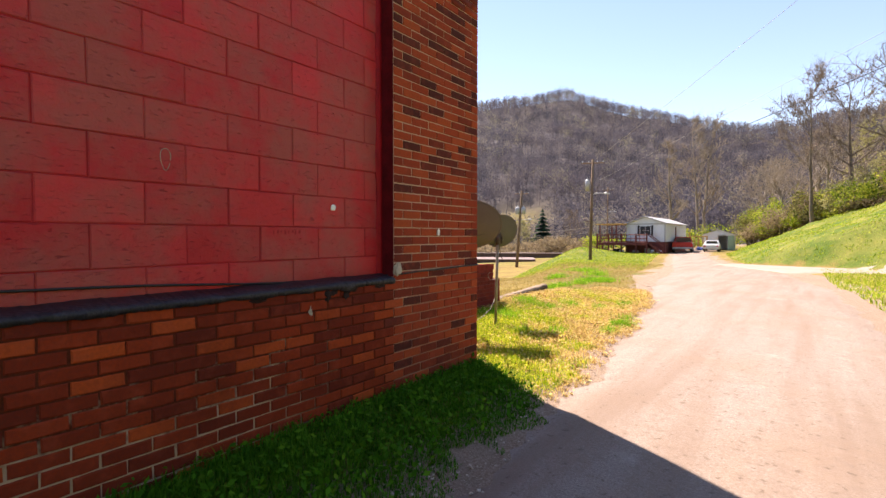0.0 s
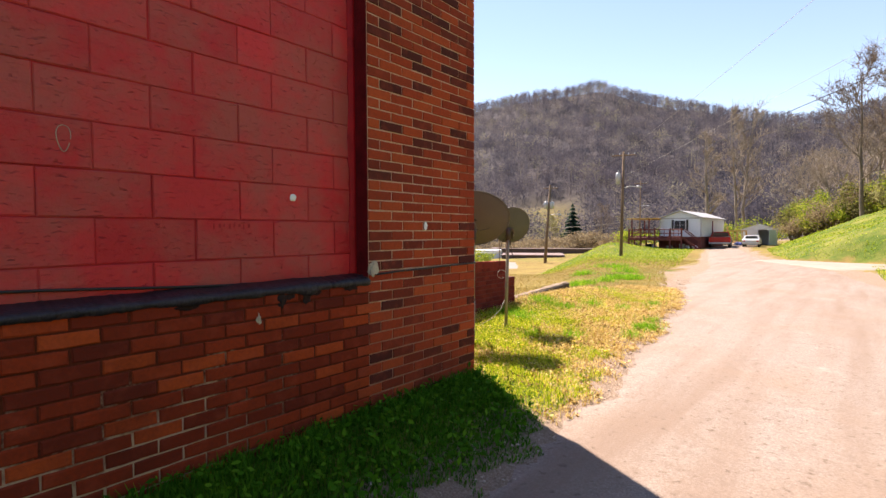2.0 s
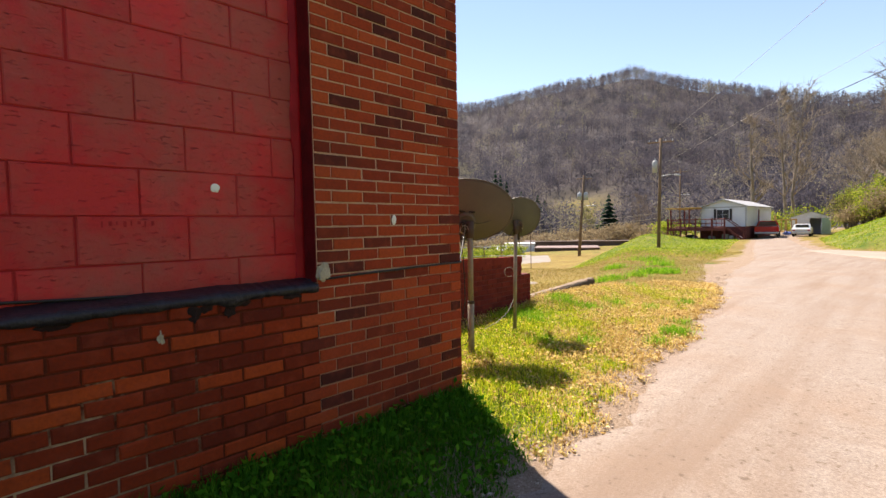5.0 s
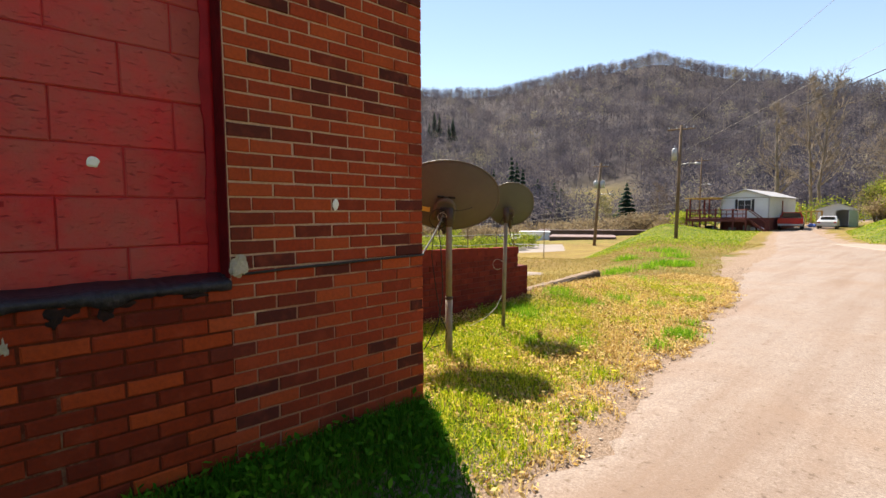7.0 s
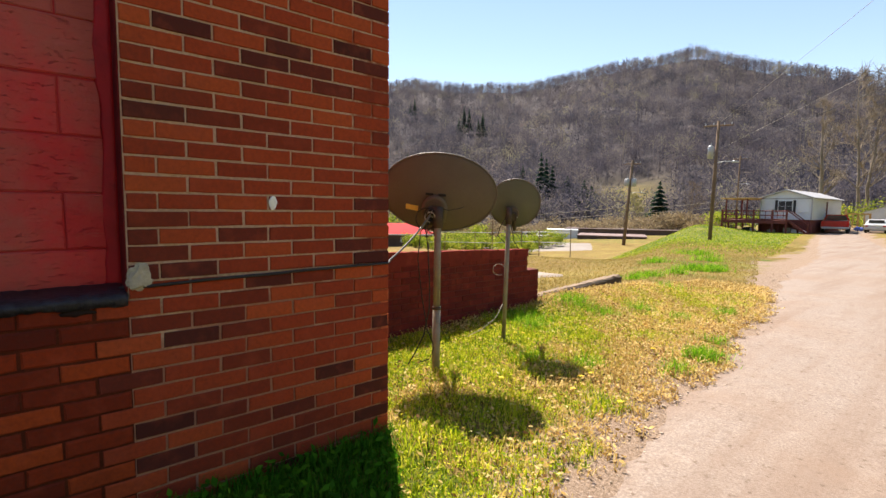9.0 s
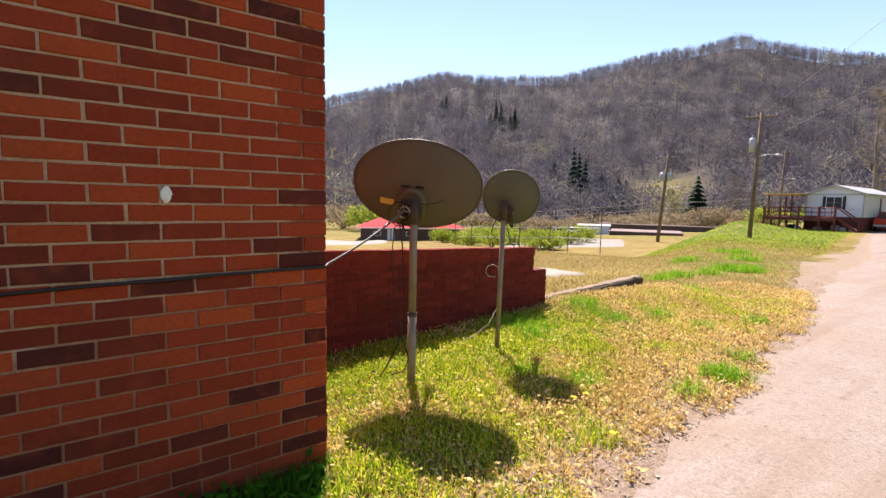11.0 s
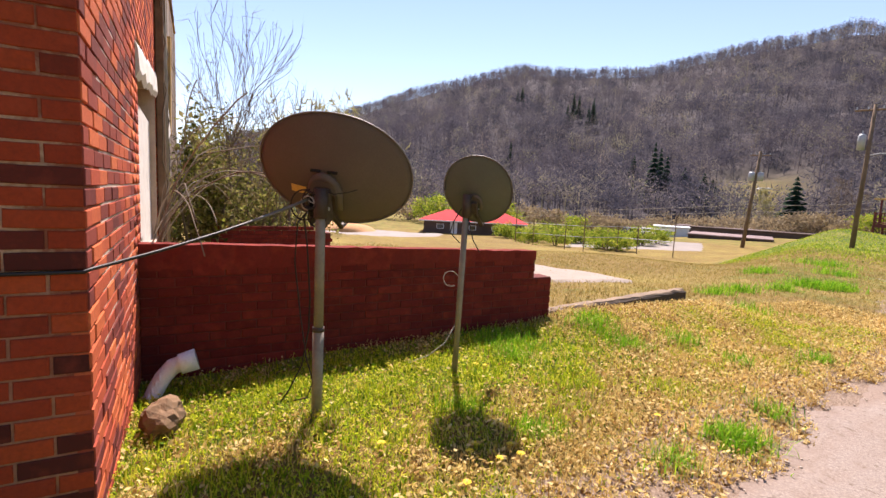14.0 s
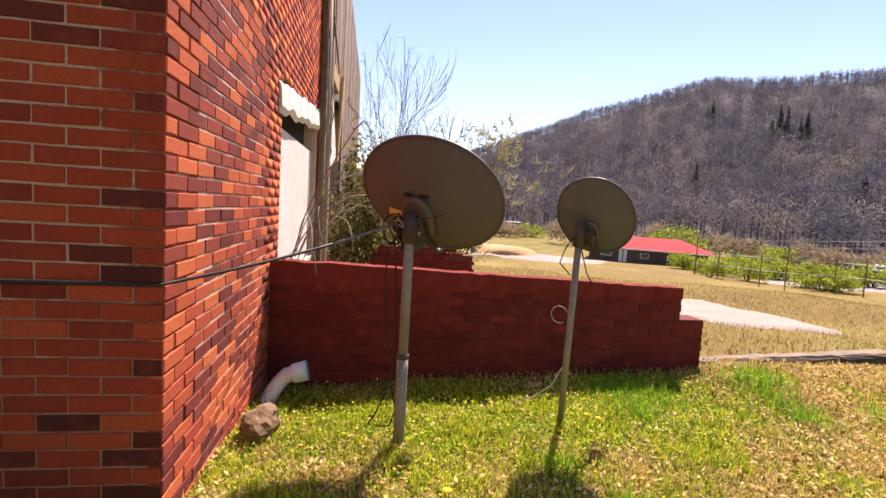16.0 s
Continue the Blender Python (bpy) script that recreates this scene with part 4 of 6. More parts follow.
# Same cable's far end, greyed to carry the glint.
wire("grey_conduit", far_run[9:], 0.008, M_GLINT_CABLE, "dark cable reaching from wall to dish, greyed for a sun glint", "cable")


def hanging(points, r, label, mat=M_CABLE):
    wire("loose_wire", points, r, mat, label, "wire", "loose wires on the dishes", 5)


def curl(centre, r, turns, axis_u, axis_v, start_a=0.0, n=40):
    c, u, v = Vector(centre), Vector(axis_u), Vector(axis_v)
    return [c + (u * math.cos(start_a + turns * 6.283 * i / n) + v * math.sin(start_a + turns * 6.283 * i / n)) * r * (1 + 0.15 * math.sin(3.0 * i / n)) for i in range(n + 1)]


PU, PV = Vector((0.66, 0.75, 0)), Vector((0, 0, 1))
hanging([(-0.75, 0.90, 1.16), (-0.78, 0.86, 1.05), (-0.765, 0.875, 0.9), (-0.765, 0.895, 0.6), (-0.76, 0.89, 0.42), (-0.79, 0.86, 0.2), (-0.84, 0.80, 0.04), (-0.86, 0.76, -0.03)], 0.005, "black wire hanging down the dish post")
hanging([(-0.73, 0.91, 1.14), (-0.80, 0.83, 1.02), (-0.82, 0.82, 0.8), (-0.80, 0.85, 0.5), (-0.77, 0.88, 0.25), (-0.72, 0.91, 0.12), (-0.74, 0.88, 0.02), (-0.80, 0.82, -0.01)], 0.004, "black wire hanging down the dish post")
hanging(curl((-0.76, 0.86, 1.12), 0.075, 0.8, PU, PV, 0.6), 0.0045, "black wire looped under the dish clamp")
hanging(curl((-0.74, 0.92, 1.06), 0.05, 0.6, PU, PV, 2.6), 0.0045, "black wire looped under the dish clamp")
for k in range(7):
    hanging(curl((-0.735 + 0.012 * math.sin(k * 2.1), 0.90 + 0.010 * k - 0.03, 1.13 + 0.014 * (k % 4)), 0.035 + 0.006 * (k % 3), 0.75, PU, PV, k * 0.9, 24), 0.004, "tangled wire bunched at the dish clamp", M_CABLE if k % 3 else M_PALE_CABLE)
hanging([(-0.70, 0.95, 1.2), (-0.66, 0.99, 1.185), (-0.62, 1.06, 1.20), (-0.60, 1.10, 1.215)], 0.003, "thin dark wire standing out from the clamp")
hanging([(-0.96, 1.97, 1.12), (-0.99, 1.93, 1.03), (-1.0, 1.91, 0.95), (-0.96, 1.97, 0.88)], 0.004, "black wire drooping from the small dish")
hanging([(-0.94, 2.0, 1.1), (-0.92, 2.03, 0.98), (-0.93, 2.06, 0.9), (-0.90, 2.1, 0.82)], 0.004, "black wire drooping from the small dish")
hanging(curl((-1.0, 1.94, 0.62), 0.05, 0.75, PU, PV, 0.5), 0.0025, "pale wire curled beside the thin post", M_PALE_CABLE)
hanging([(-0.97, 1.98, 0.3), (-1.02, 1.93, 0.15), (-1.12, 1.85, 0.03), (-1.25, 1.75, -0.06)], 0.004, "pale wire trailing from the thin post", M_PALE_CABLE)

lump("rock", (-0.87, 0.16, -0.02), 0.115, M_ROCK, "brown angular field stone lying in the weeds", "rock", 4, (1.15, 0.9, 0.8), 0.45)


def drain_pipe():
    t = thing("drain_pipe", "white plastic drain elbow lying against the low wall", "pipe", (-1.5, 0.42, -0.1))
    pts = [(0.07, -0.34, -0.04), (0.05, -0.31, 0.02), (0.02, -0.27, 0.08), (0.0, -0.22, 0.13), (0.0, -0.16, 0.145)]
    part("pipe", tube(pts, [0.048, 0.05, 0.052, 0.054, 0.054], 18, None, False), M_WHITE_PLASTIC, t, "", True)
    d = (Vector(pts[-1]) - Vector(pts[-2])).normalized()
    e = Vector(pts[-1])
    bm = tube([e - d * 0.02, e + d * 0.08, e + d * 0.08, e + d * 0.0], [0.066, 0.07, 0.062, 0.056], 20, None, False)
    part("socket", bm, M_WHITE_PLASTIC, t, "open belled socket end", True)
    for i in range(4):
        p = Vector(pts[0]).lerp(Vector(pts[2]), i / 3.5)
        part("ridge", tube([p, p + Vector((0.006, 0.016, 0.004))], 0.056, 16), M_WHITE_PLASTIC, t, "", True)


drain_pipe()


def side_openings():
    x0, x1, z0, z1 = OPEN_1
    b = thing("boarded_window", "window opening closed with a peeling white board", "boarded window", (x1, -0.02, z0), 0, "", "structure")
    bm = box(x0 + 0.02, -0.10, z0 + 0.0, x1 - 0.05, -0.06, z1 - 0.36, 0.004)
    part("board", bm, M_WHITE_BOARD, b, "peeling white board").matrix_world = Matrix.Identity(4)
    # Black panel paints the shade above the board.
    part("gap", box(x0 + 0.02, -0.28, z1 - 0.36, x1 - 0.05, -0.16, z1, 0.004), M_DARK, b, "black panel for the darkness inside the broken gap").matrix_world = Matrix.Identity(4)
    rng = random.Random(2)
    bm = bmesh.new()
    n = 26
    rows = []
    for i in range(n + 1):
        x = x1 + 0.14 + (x0 - x1 - 0.2) * i / n
        w = noise.noise(Vector((i * 0.31, 2.0, 0))) + 0.5 * noise.noise(Vector((i * 0.83, 5.0, 0)))
        lo = 1.89 + 0.009 * i + 0.05 * w
        hi = 2.13 + 0.010 * i + 0.04 * noise.noise(Vector((i * 0.4, 9.0, 0)))
        o = 0.026 + 0.01 * w
        rows.append([bm.verts.new(p) for p in ((x, 0.0, lo), (x, o, lo + 0.05), (x, o * 0.7, hi - 0.05), (x, 0.0, hi))])
    for a, c in zip(rows, rows[1:]):
        for q in range(4):
            bm.faces.new((a[q], a[(q + 1) % 4], c[(q + 1) % 4], c[q]))
    bm.faces.new(rows[0])
    bm.faces.new(rows[-1][::-1])
    tagged(part("broken_lintel", bm, M_WHITE_BOARD), "crumbling white plaster lintel over the boarded window", "lintel", "", "structure")
    x0, x1, z0, z1 = OPEN_2
    d = thing("broken_doorway", "tall broken doorway with weathered grey boards", "doorway", (x1, 0, z0), 0, "", "structure")
    for i in range(6):
        a = x1 - 0.12 - i * 0.5
        part("plank", box(a - 0.42, -0.20 - 0.01 * (i % 2), z0 - 0.2, a, -0.16, z1 - 0.5 - 0.12 * (i % 3), 0.004), M_GREY_BOARD, d, "weathered grey plank").matrix_world = Matrix.Identity(4)
    # Black sheet stands in for unlit space behind the planks.
    part("dark_gap", box(x0, -0.29, z0, x1, -0.26, z1), M_DARK, d, "black backing for the darkness behind the boards").matrix_world = Matrix.Identity(4)
    c = thing("timber_cladding", "weathered brown upright boards covering the wall beyond the boarded window", "cladding", (-5.4, 0, 0.3), 0, "", "structure")
    for i in range(34):
        a = -5.45 - i * 0.35
        part("board", box(a - 0.34, 0.004, 0.2 if a < OPEN_2[0] else OPEN_2[3] - rng.uniform(0.3, 0.8), a, 0.03 + 0.012 * rng.random(), ROOF_Z + 0.75, 0.004), M_BROWN_BOARD if i % 4 else M_GREY_BOARD, c).matrix_world = Matrix.Identity(4)
    # Added dark timbers stand in for a dark gap with debris.
    p = thing("timber_pilaster", "dark timbers standing in for a dark gap with debris, overgrown with dry stems", "post", (-4.9, 0, 0.2), 0, "", "structure")
    for i, (a, b, z0, z1, y) in enumerate([(-4.62, -4.5, 0.2, 4.9, 0.09), (-4.95, -4.70, 0.2, 5.2, 0.06), (-5.35, -5.02, 0.3, 5.4, 0.10)]):
        part("timber", box(a, 0.004, z0, b, y, z1, 0.01), M_BROWN_BOARD if i != 1 else M_DARK_WALL, p).matrix_world = Matrix.Identity(4)
    for i in range(9):
        ob = part("splinter", box(-0.03, -0.012, -0.35, 0.03, 0.012, 0.35, 0.004), M_OCHRE_WOOD if i % 2 else M_BROWN_BOARD, p)
        ob.matrix_world = pose(rng.uniform(-5.3, -4.5), rng.uniform(0.10, 0.15), rng.uniform(2.8, 4.6), rng.uniform(-8, 8), rng.uniform(-35, 35), 0)
    tagged(part("downpipe", tube([(-4.72, 0.07, -0.1), (-4.72, 0.07, 2.4), (-4.72, 0.06, 4.6)], 0.05, 10), M_GALV, None, "", True), "rusty grey downpipe on the brick side wall", "pipe")
    tagged(part("fascia_board", box(-6.6, 0.015, 3.05, -4.9, 0.075, 3.3, 0.01), M_OCHRE_WOOD), "splintered ochre timber hanging on the side wall", "board")
    ob = tagged(part("hanging_board", box(-0.9, -0.03, -0.08, 0.9, 0.03, 0.08, 0.01), M_OCHRE_WOOD), "loose ochre plank slanting across the doorway", "board")
    ob.matrix_world = pose(-7.0, 0.08, 2.7, 0, 62, 0)
    ob = tagged(part("pale_panel", box(-0.5, -0.012, -0.55, 0.5, 0.012, 0.55, 0.006), M_WHITE_BOARD), "torn pale panel hanging over the doorway", "panel")
    ob.matrix_world = pose(-5.6, 0.06, 2.35, 4, 9, 0)


side_openings()

# ---- kerb, slab, stump of wall ----
def rough_bar(name, p0, p1, w, h, material, seed, parent=None):
    rng = random.Random(seed)
    a, b = Vector(p0), Vector(p1)
    d = (b - a).normalized()
    s = Vector((-d.y, d.x, 0))
    bm = bmesh.new()
    rows = []
    n = 24
    for i in range(n + 1):
        c = a.lerp(b, i / n)
        j = [Vector((rng.uniform(-1, 1), rng.uniform(-1, 1), rng.uniform(-1, 1))) * 0.008 for _ in range(6)]
        rows.append([bm.verts.new(c + o + k) for o, k in zip((s * w / 2 - Vector((0, 0, h)), s * w / 2 - Vector((0, 0, 0.02)), s * (w / 2 - 0.02), -s * (w / 2 - 0.02), -s * w / 2 - Vector((0, 0, 0.02)), -s * w / 2 - Vector((0, 0, h))), j)])
    for q, r in zip(rows, rows[1:]):
        for i in range(6):
            bm.faces.new((q[i], q[(i + 1) % 6], r[(i + 1) % 6], r[i]))
    bm.faces.new(rows[0])
    bm.faces.new(rows[-1][::-1])
    return part(name, bm, material, parent)


# Dark body and paler top set shade and sun by colour.
kerb = tagged(rough_bar("kerb", (-1.95, 3.62, 0.025), (-2.17, 6.2, 0.08), 0.15, 0.6, M_KERB_SHADE, 5), "worn low concrete kerb running on from the low wall, coloured dark for its shaded side", "kerb", "", "structure")
rough_bar("kerb_top", (-1.965, 3.63, 0.04), (-2.185, 6.19, 0.095), 0.14, 0.035, M_KERB_LIT_TOP, 6, kerb)


def draped(name, corners, material, lift, label, category, n=26, kind="structure"):
    """A four-cornered sheet laid on the ground, with a ragged edge."""
    a, b, c, d = [np.array(p, float) for p in corners]
    u, v = np.meshgrid(np.linspace(0, 1, n), np.linspace(0, 1, n))
    u, v = u[..., None], v[..., None]
    P = (a * (1 - u) + b * u) * (1 - v) + (d * (1 - u) + c * u) * v
    X = P[..., 0] + 0.05 * wobble(P[..., 0], P[..., 1], 0.4)
    Y = P[..., 1] + 0.05 * wobble(P[..., 0], P[..., 1], 0.5, 2)
    Z = height(X, Y) + lift
    edge = np.zeros((n, n), bool)
    edge[0], edge[-1], edge[:, 0], edge[:, -1] = True, True, True, True
    Z = np.where(edge, Z - lift - 0.03, Z)
    i = (np.arange(n - 1)[:, None] * n + np.arange(n - 1)).ravel()
    ob = mesh_object(name, np.stack([X, Y, Z], -1).reshape(-1, 3), np.stack([i, i + 1, i + n + 1, i + n], -1), material, None, True)
    return tagged(ob, label, category, "", kind)


draped("concrete_slab", ((-5.3, 5.6), (-5.0, 8.9), (-8.4, 8.6), (-9.3, 5.4)), M_CONCRETE, 0.05, "pale bare concrete slab left in the grass", "slab")
draped("driveway", ((-2.4, 34.0), (2.0, 25.5), (9.0, 31.0), (-1.5, 36.2)), M_CONCRETE, 0.06, "pale concrete driveway apron off the lane", "driveway")


def stump_wall():
    t = core("ruined_wall", [(-6.6, 0.72, -0.7, -6.3, 2.5, 0.44)], M_LOW_MORTAR, "ruined stub of dark brick wall with weeds on top", "structure", "wall")
    m = Masonry(t, lambda s, z, out: Matrix.Translation((-6.29 + out, s, z)), M_LOW_BRICK, M_LOW_BRICK)
    rng = random.Random(8)
    for k in range(17):
        z = -0.6 + k * COURSE
        e = 0.72 - (0.1 if k % 2 else 0)
        while e < 2.42 - (0.5 * rng.random() if k > 13 else 0):
            m.lay("brick", e, e + BRICK, z, z + COURSE, True, 0.01)
            e += BRICK


stump_wall()

# ---- grass, weeds, straw and gravel ----
def scatter(rng, n, x0, x1, y0, y1):
    return rng.uniform(x0, x1, n), rng.uniform(y0, y1, n)


def blades(name, X, Y, H, W, lean, rng, material, label, category):
    """One bent two-piece blade of grass at each place."""
    n = len(X)
    Z = height(X, Y) - 0.006
    a = rng.uniform(0, 6.283, n)
    l = rng.uniform(0.2, 1.0, n) * lean
    dx, dy = np.cos(a), np.sin(a)
    sx, sy = -dy * W / 2, dx * W / 2
    up = np.sqrt(np.clip(1 - l * l, 0.02, 1))
    mx, my, mz = X + dx * H * l * 0.35, Y + dy * H * l * 0.35, Z + H * 0.6 * up
    tx, ty, tz = X + dx * H * l, Y + dy * H * l, Z + H * up * 0.95
    v = np.stack([np.stack([X - sx, Y - sy, Z], -1), np.stack([X + sx, Y + sy, Z], -1), np.stack([mx + sx * .8, my + sy * .8, mz], -1), np.stack([mx - sx * .8, my - sy * .8, mz], -1), np.stack([tx, ty, tz], -1)], 1)
    i = np.arange(n)[:, None] * 5
    f = np.concatenate([i + [0, 1, 2], i + [0, 2, 3], i + [3, 2, 4]], 0)
    ob = mesh_object(name, v.reshape(-1, 3), f, material)
    return tagged(ob, label, category, "", "stuff")


def leaflets(name, X, Y, S, Hmax, rng, material, label, category):
    """Small tilted leaves of low weeds."""
    n = len(X)
    Z = height(X, Y) + rng.uniform(0.004, Hmax, n)
    nrm = rng.standard_normal((n, 3)) * 0.7 + (0, 0, 1)
    nrm /= np.linalg.norm(nrm, axis=1)[:, None]
    u = np.cross(nrm, rng.standard_normal((n, 3)))
    u /= np.linalg.norm(u, axis=1)[:, None]
    w = np.cross(nrm, u)
    c = np.stack([X, Y, Z], -1)
    s = S[:, None]
    v = np.stack([c - u * s, c - w * s * 0.5, c + u * s, c + w * s * 0.5], 1)
    i = np.arange(n)[:, None] * 4
    ob = mesh_object(name, v.reshape(-1, 3), i + [0, 1, 2, 3], material)
    return tagged(ob, label, category, "", "stuff")


def off_road(X, Y, gap=0.12):
    return X < knots(Y, ROAD_L) - gap + 0.10 * wobble(X, Y, 0.35) + 0.06 * wobble(X, Y, 0.13)


def green_patch(X, Y):
    """How green the yard is, 0 to 1."""
    g = 0.42 + 0.34 * wobble(X, Y, 0.5) + 0.34 * wobble(X, Y, 0.17, 1.7)
    g = g + 0.38 * smooth01((-0.30 - X) / 0.8) * (Y < 3.4) + 0.4 * smooth01((1.8 - Y) / 0.7) * smooth01((0.6 - X) / 0.4) - 0.55 * smooth01((X + 0.25) / 0.5) * smooth01((Y - 1.2) / 0.8)
    g = g - 0.15 * smooth01((Y - 3.2) / 2)
    return np.clip(g, 0.04, 1)


def yard():
    rng = np.random.default_rng(31)
    # the shaded strip under the wall: shadow also put into the blades' dark colour
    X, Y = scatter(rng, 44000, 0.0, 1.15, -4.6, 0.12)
    # Ends on the line of the wall's cast shadow.
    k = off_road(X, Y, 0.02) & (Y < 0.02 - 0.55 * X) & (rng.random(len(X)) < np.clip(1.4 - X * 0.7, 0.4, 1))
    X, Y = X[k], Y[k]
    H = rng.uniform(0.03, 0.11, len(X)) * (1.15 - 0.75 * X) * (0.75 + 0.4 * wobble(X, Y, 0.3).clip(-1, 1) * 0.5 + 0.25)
    blades("lush_grass", X, Y, np.clip(H, 0.03, 0.17), rng.uniform(0.004, 0.009, len(X)), 0.8, rng, M_SHADOW_GRASS, "long green grass growing against the wall, its dark tone carrying the cast shadow", "grass")
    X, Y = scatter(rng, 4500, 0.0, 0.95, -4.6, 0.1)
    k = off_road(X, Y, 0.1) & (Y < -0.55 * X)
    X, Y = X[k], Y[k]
    leaflets("broad_weeds", X, Y, rng.uniform(0.012, 0.03, len(X)), 0.10, rng, M_SHADOW_GRASS, "broad-leaved weeds among the shadow-toned grass", "weeds")
    # the sunny yard
    X, Y = scatter(rng, 130000, -1.8, 1.0, -0.6, 7.5)
    # Thinned towards the low wall: bared dark ground stands in for its shade.
    k = off_road(X, Y) & (Y > -0.55 * np.clip(X, 0, 9)) & (rng.random(len(X)) < green_patch(X, Y) * np.clip(1.35 - Y * 0.13, 0.3, 1) * np.clip((X + 1.85) / 0.45, 0.15, 1))
    X, Y = X[k], Y[k]
    blades("lawn_grass", X, Y, rng.uniform(0.025, 0.075, len(X)) * (0.55 + 0.9 * smooth01(0.5 + 0.4 * wobble(X, Y, 0.11))), rng.uniform(0.004, 0.008, len(X)), 0.95, rng, M_GRASS, "short yellow-green grass in the sunny yard", "grass")
    X, Y = scatter(rng, 60000, -1.8, 1.0, -0.6, 7.5)
    # Same thinning where the low wall's shade falls.
    k = off_road(X, Y) & (Y > -0.55 * np.clip(X, 0, 9)) & (rng.random(len(X)) < np.clip(green_patch(X, Y) ** 1.3 + 0.08, 0, 1) * np.clip((X + 1.85) / 0.45, 0.15, 1))
    X, Y = X[k], Y[k]
    leaflets("clover", X, Y, rng.uniform(0.005, 0.012, len(X)) * (1 + 0.35 * smooth01((-0.3 - X) / 0.5)), 0.055, rng, M_GRASS, "clover and small broad-leaved weeds in the lawn", "weeds")
    X, Y = scatter(rng, 96000, -1.95, 1.1, -0.5, 9.0)
    k = off_road(X, Y, 0.0) & (Y > -0.55 * np.clip(X, 0, 9)) & (rng.random(len(X)) < np.clip(1.1 - green_patch(X, Y), 0.12, 1))
    X, Y = X[k], Y[k]
    blades("dead_grass", X, Y, rng.uniform(0.03, 0.085, len(X)) * (0.5 + 0.8 * smooth01(0.5 + 0.4 * wobble(X, Y, 0.09, 2.0))), rng.uniform(0.003, 0.007, len(X)), 1.0, rng, M_STRAW, "matted straw-coloured dead grass thatch", "dead grass")
    X, Y = scatter(rng, 64000, -1.9, 1.1, -0.5, 9.0)
    k = off_road(X, Y, -0.02) & (Y > -0.55 * np.clip(X, 0, 9)) & (rng.random(len(X)) < np.clip(1.1 - 1.0 * green_patch(X, Y), 0.08, 1))
    X, Y = X[k], Y[k]
    leaflets("leaf_litter", X, Y, rng.uniform(0.007, 0.021, len(X)), 0.055, rng, M_LITTER, "small dead leaves and litter on the lawn", "leaf litter")
    # tufts
    spots = [(0.49, 2.96, 0.17, 520), (0.38, 3.54, 0.13, 130), (-1.42, 2.72, 0.34, 900), (-1.10, 2.6, 0.2, 250), (-1.37, 3.75, 0.3, 520), (-0.86, 4.4, 0.18, 190), (-0.94, 3.74, 0.2, 240), (0.48, 2.43, 0.14, 150),
             (-0.05, 1.99, 0.14, 170), (-2.9, 11.5, 0.45, 800), (-2.6, 11.9, 0.3, 300), (-2.9, 8.9, 0.3, 330), (-2.83, 10.1, 0.28, 240), (-2.8, 8.0, 0.3, 260), (-5.0, 13.4, 0.4, 320), (-4.2, 15.5, 0.5, 260), (-6.0, 19.0, 0.9, 400),
             (-0.1, 5.2, 0.14, 120), (-0.3, 4.3, 0.12, 90), (-1.6, 6.8, 0.3, 200), (-0.45, 1.75, 0.14, 160)]
    X = np.concatenate([rng.normal(x, s * 0.5, n) for x, y, s, n in spots])
    Y = np.concatenate([rng.normal(y, s * 0.5, n) for x, y, s, n in spots])
    big = np.clip(0.7 + Y * 0.09, 0.7, 2.4)
    blades("grass_tufts", X, Y, rng.uniform(0.07, 0.16, len(X)) * big, rng.uniform(0.004, 0.008, len(X)) * big, 0.85, rng, M_TUFT, "bright green upright tufts of grass", "grass")
    # beyond the kerb and up the verge
    X, Y = scatter(rng, 90000, -13.0, 0.6, 3.7, 31.0)
    k = off_road(X, Y, 0.1) & ((X < -2.1) | (Y > 7.0)) & (X < knots(Y, ROAD_L) - 0.1 - 1.3 * np.exp(-((Y - 21) / 8) ** 2))
    X, Y = X[k], Y[k]
    blades("verge_grass", X, Y, rng.uniform(0.03, 0.09, len(X)), rng.uniform(0.008, 0.018, len(X)), 0.95, rng, M_FIELD, "short straw-coloured grass on the verge and field", "dead grass")
    # rougher grass on the banks and the home's lawn
    X, Y = scatter(rng, 150000, -20, 24, 18, 70)
    foot = X - knots(Y, BANK_FOOT)
    lawn = (X < knots(Y, ROAD_L) - 1.4) & (X > knots(Y, DROP_EDGE) - 5) & (Y < 54.0) & (Y > 20)
    k = ((foot > 0.1) & (foot < 20) & (wobble(X, Y, 1.9) + rng.normal(0, 0.6, len(X)) > -0.5)) | (lawn & (rng.random(len(X)) < 0.65 * smooth01((Y - 20) / 9)))
    X, Y = X[k], Y[k]
    blades("bank_grass", X, Y, rng.uniform(0.04, 0.14, len(X)), rng.uniform(0.03, 0.07, len(X)), 1.0, rng, M_BANK, "rough bright green grass on the bank and lawn", "grass")
    X, Y = scatter(rng, 16000, 3.4, 8.5, 6, 32)
    k = (X > knots(Y, ROAD_R) + 0.3)
    X, Y = X[k], Y[k]
    blades("roadside_grass", X, Y, rng.uniform(0.05, 0.16, len(X)), rng.uniform(0.012, 0.03, len(X)), 0.95, rng, M_BANK, "rough green and straw grass beside the lane", "grass")
    # loose stones by the lane
    n = 2600
    Y = rng.uniform(-4, 13, n)
    X = knots(Y, ROAD_L) + rng.normal(-0.02, 0.16, n)
    S = rng.gamma(2.0, 0.0019, n).clip(0.002, 0.011)
    ico = bmesh.new()
    bmesh.ops.create_icosphere(ico, subdivisions=1, radius=1)
    base = np.array([v.co for v in ico.verts])
    tri = np.array([[v.index for v in f.verts] for f in ico.faces])
    ico.free()
    Z = knots(Y, FALL) + 0.012
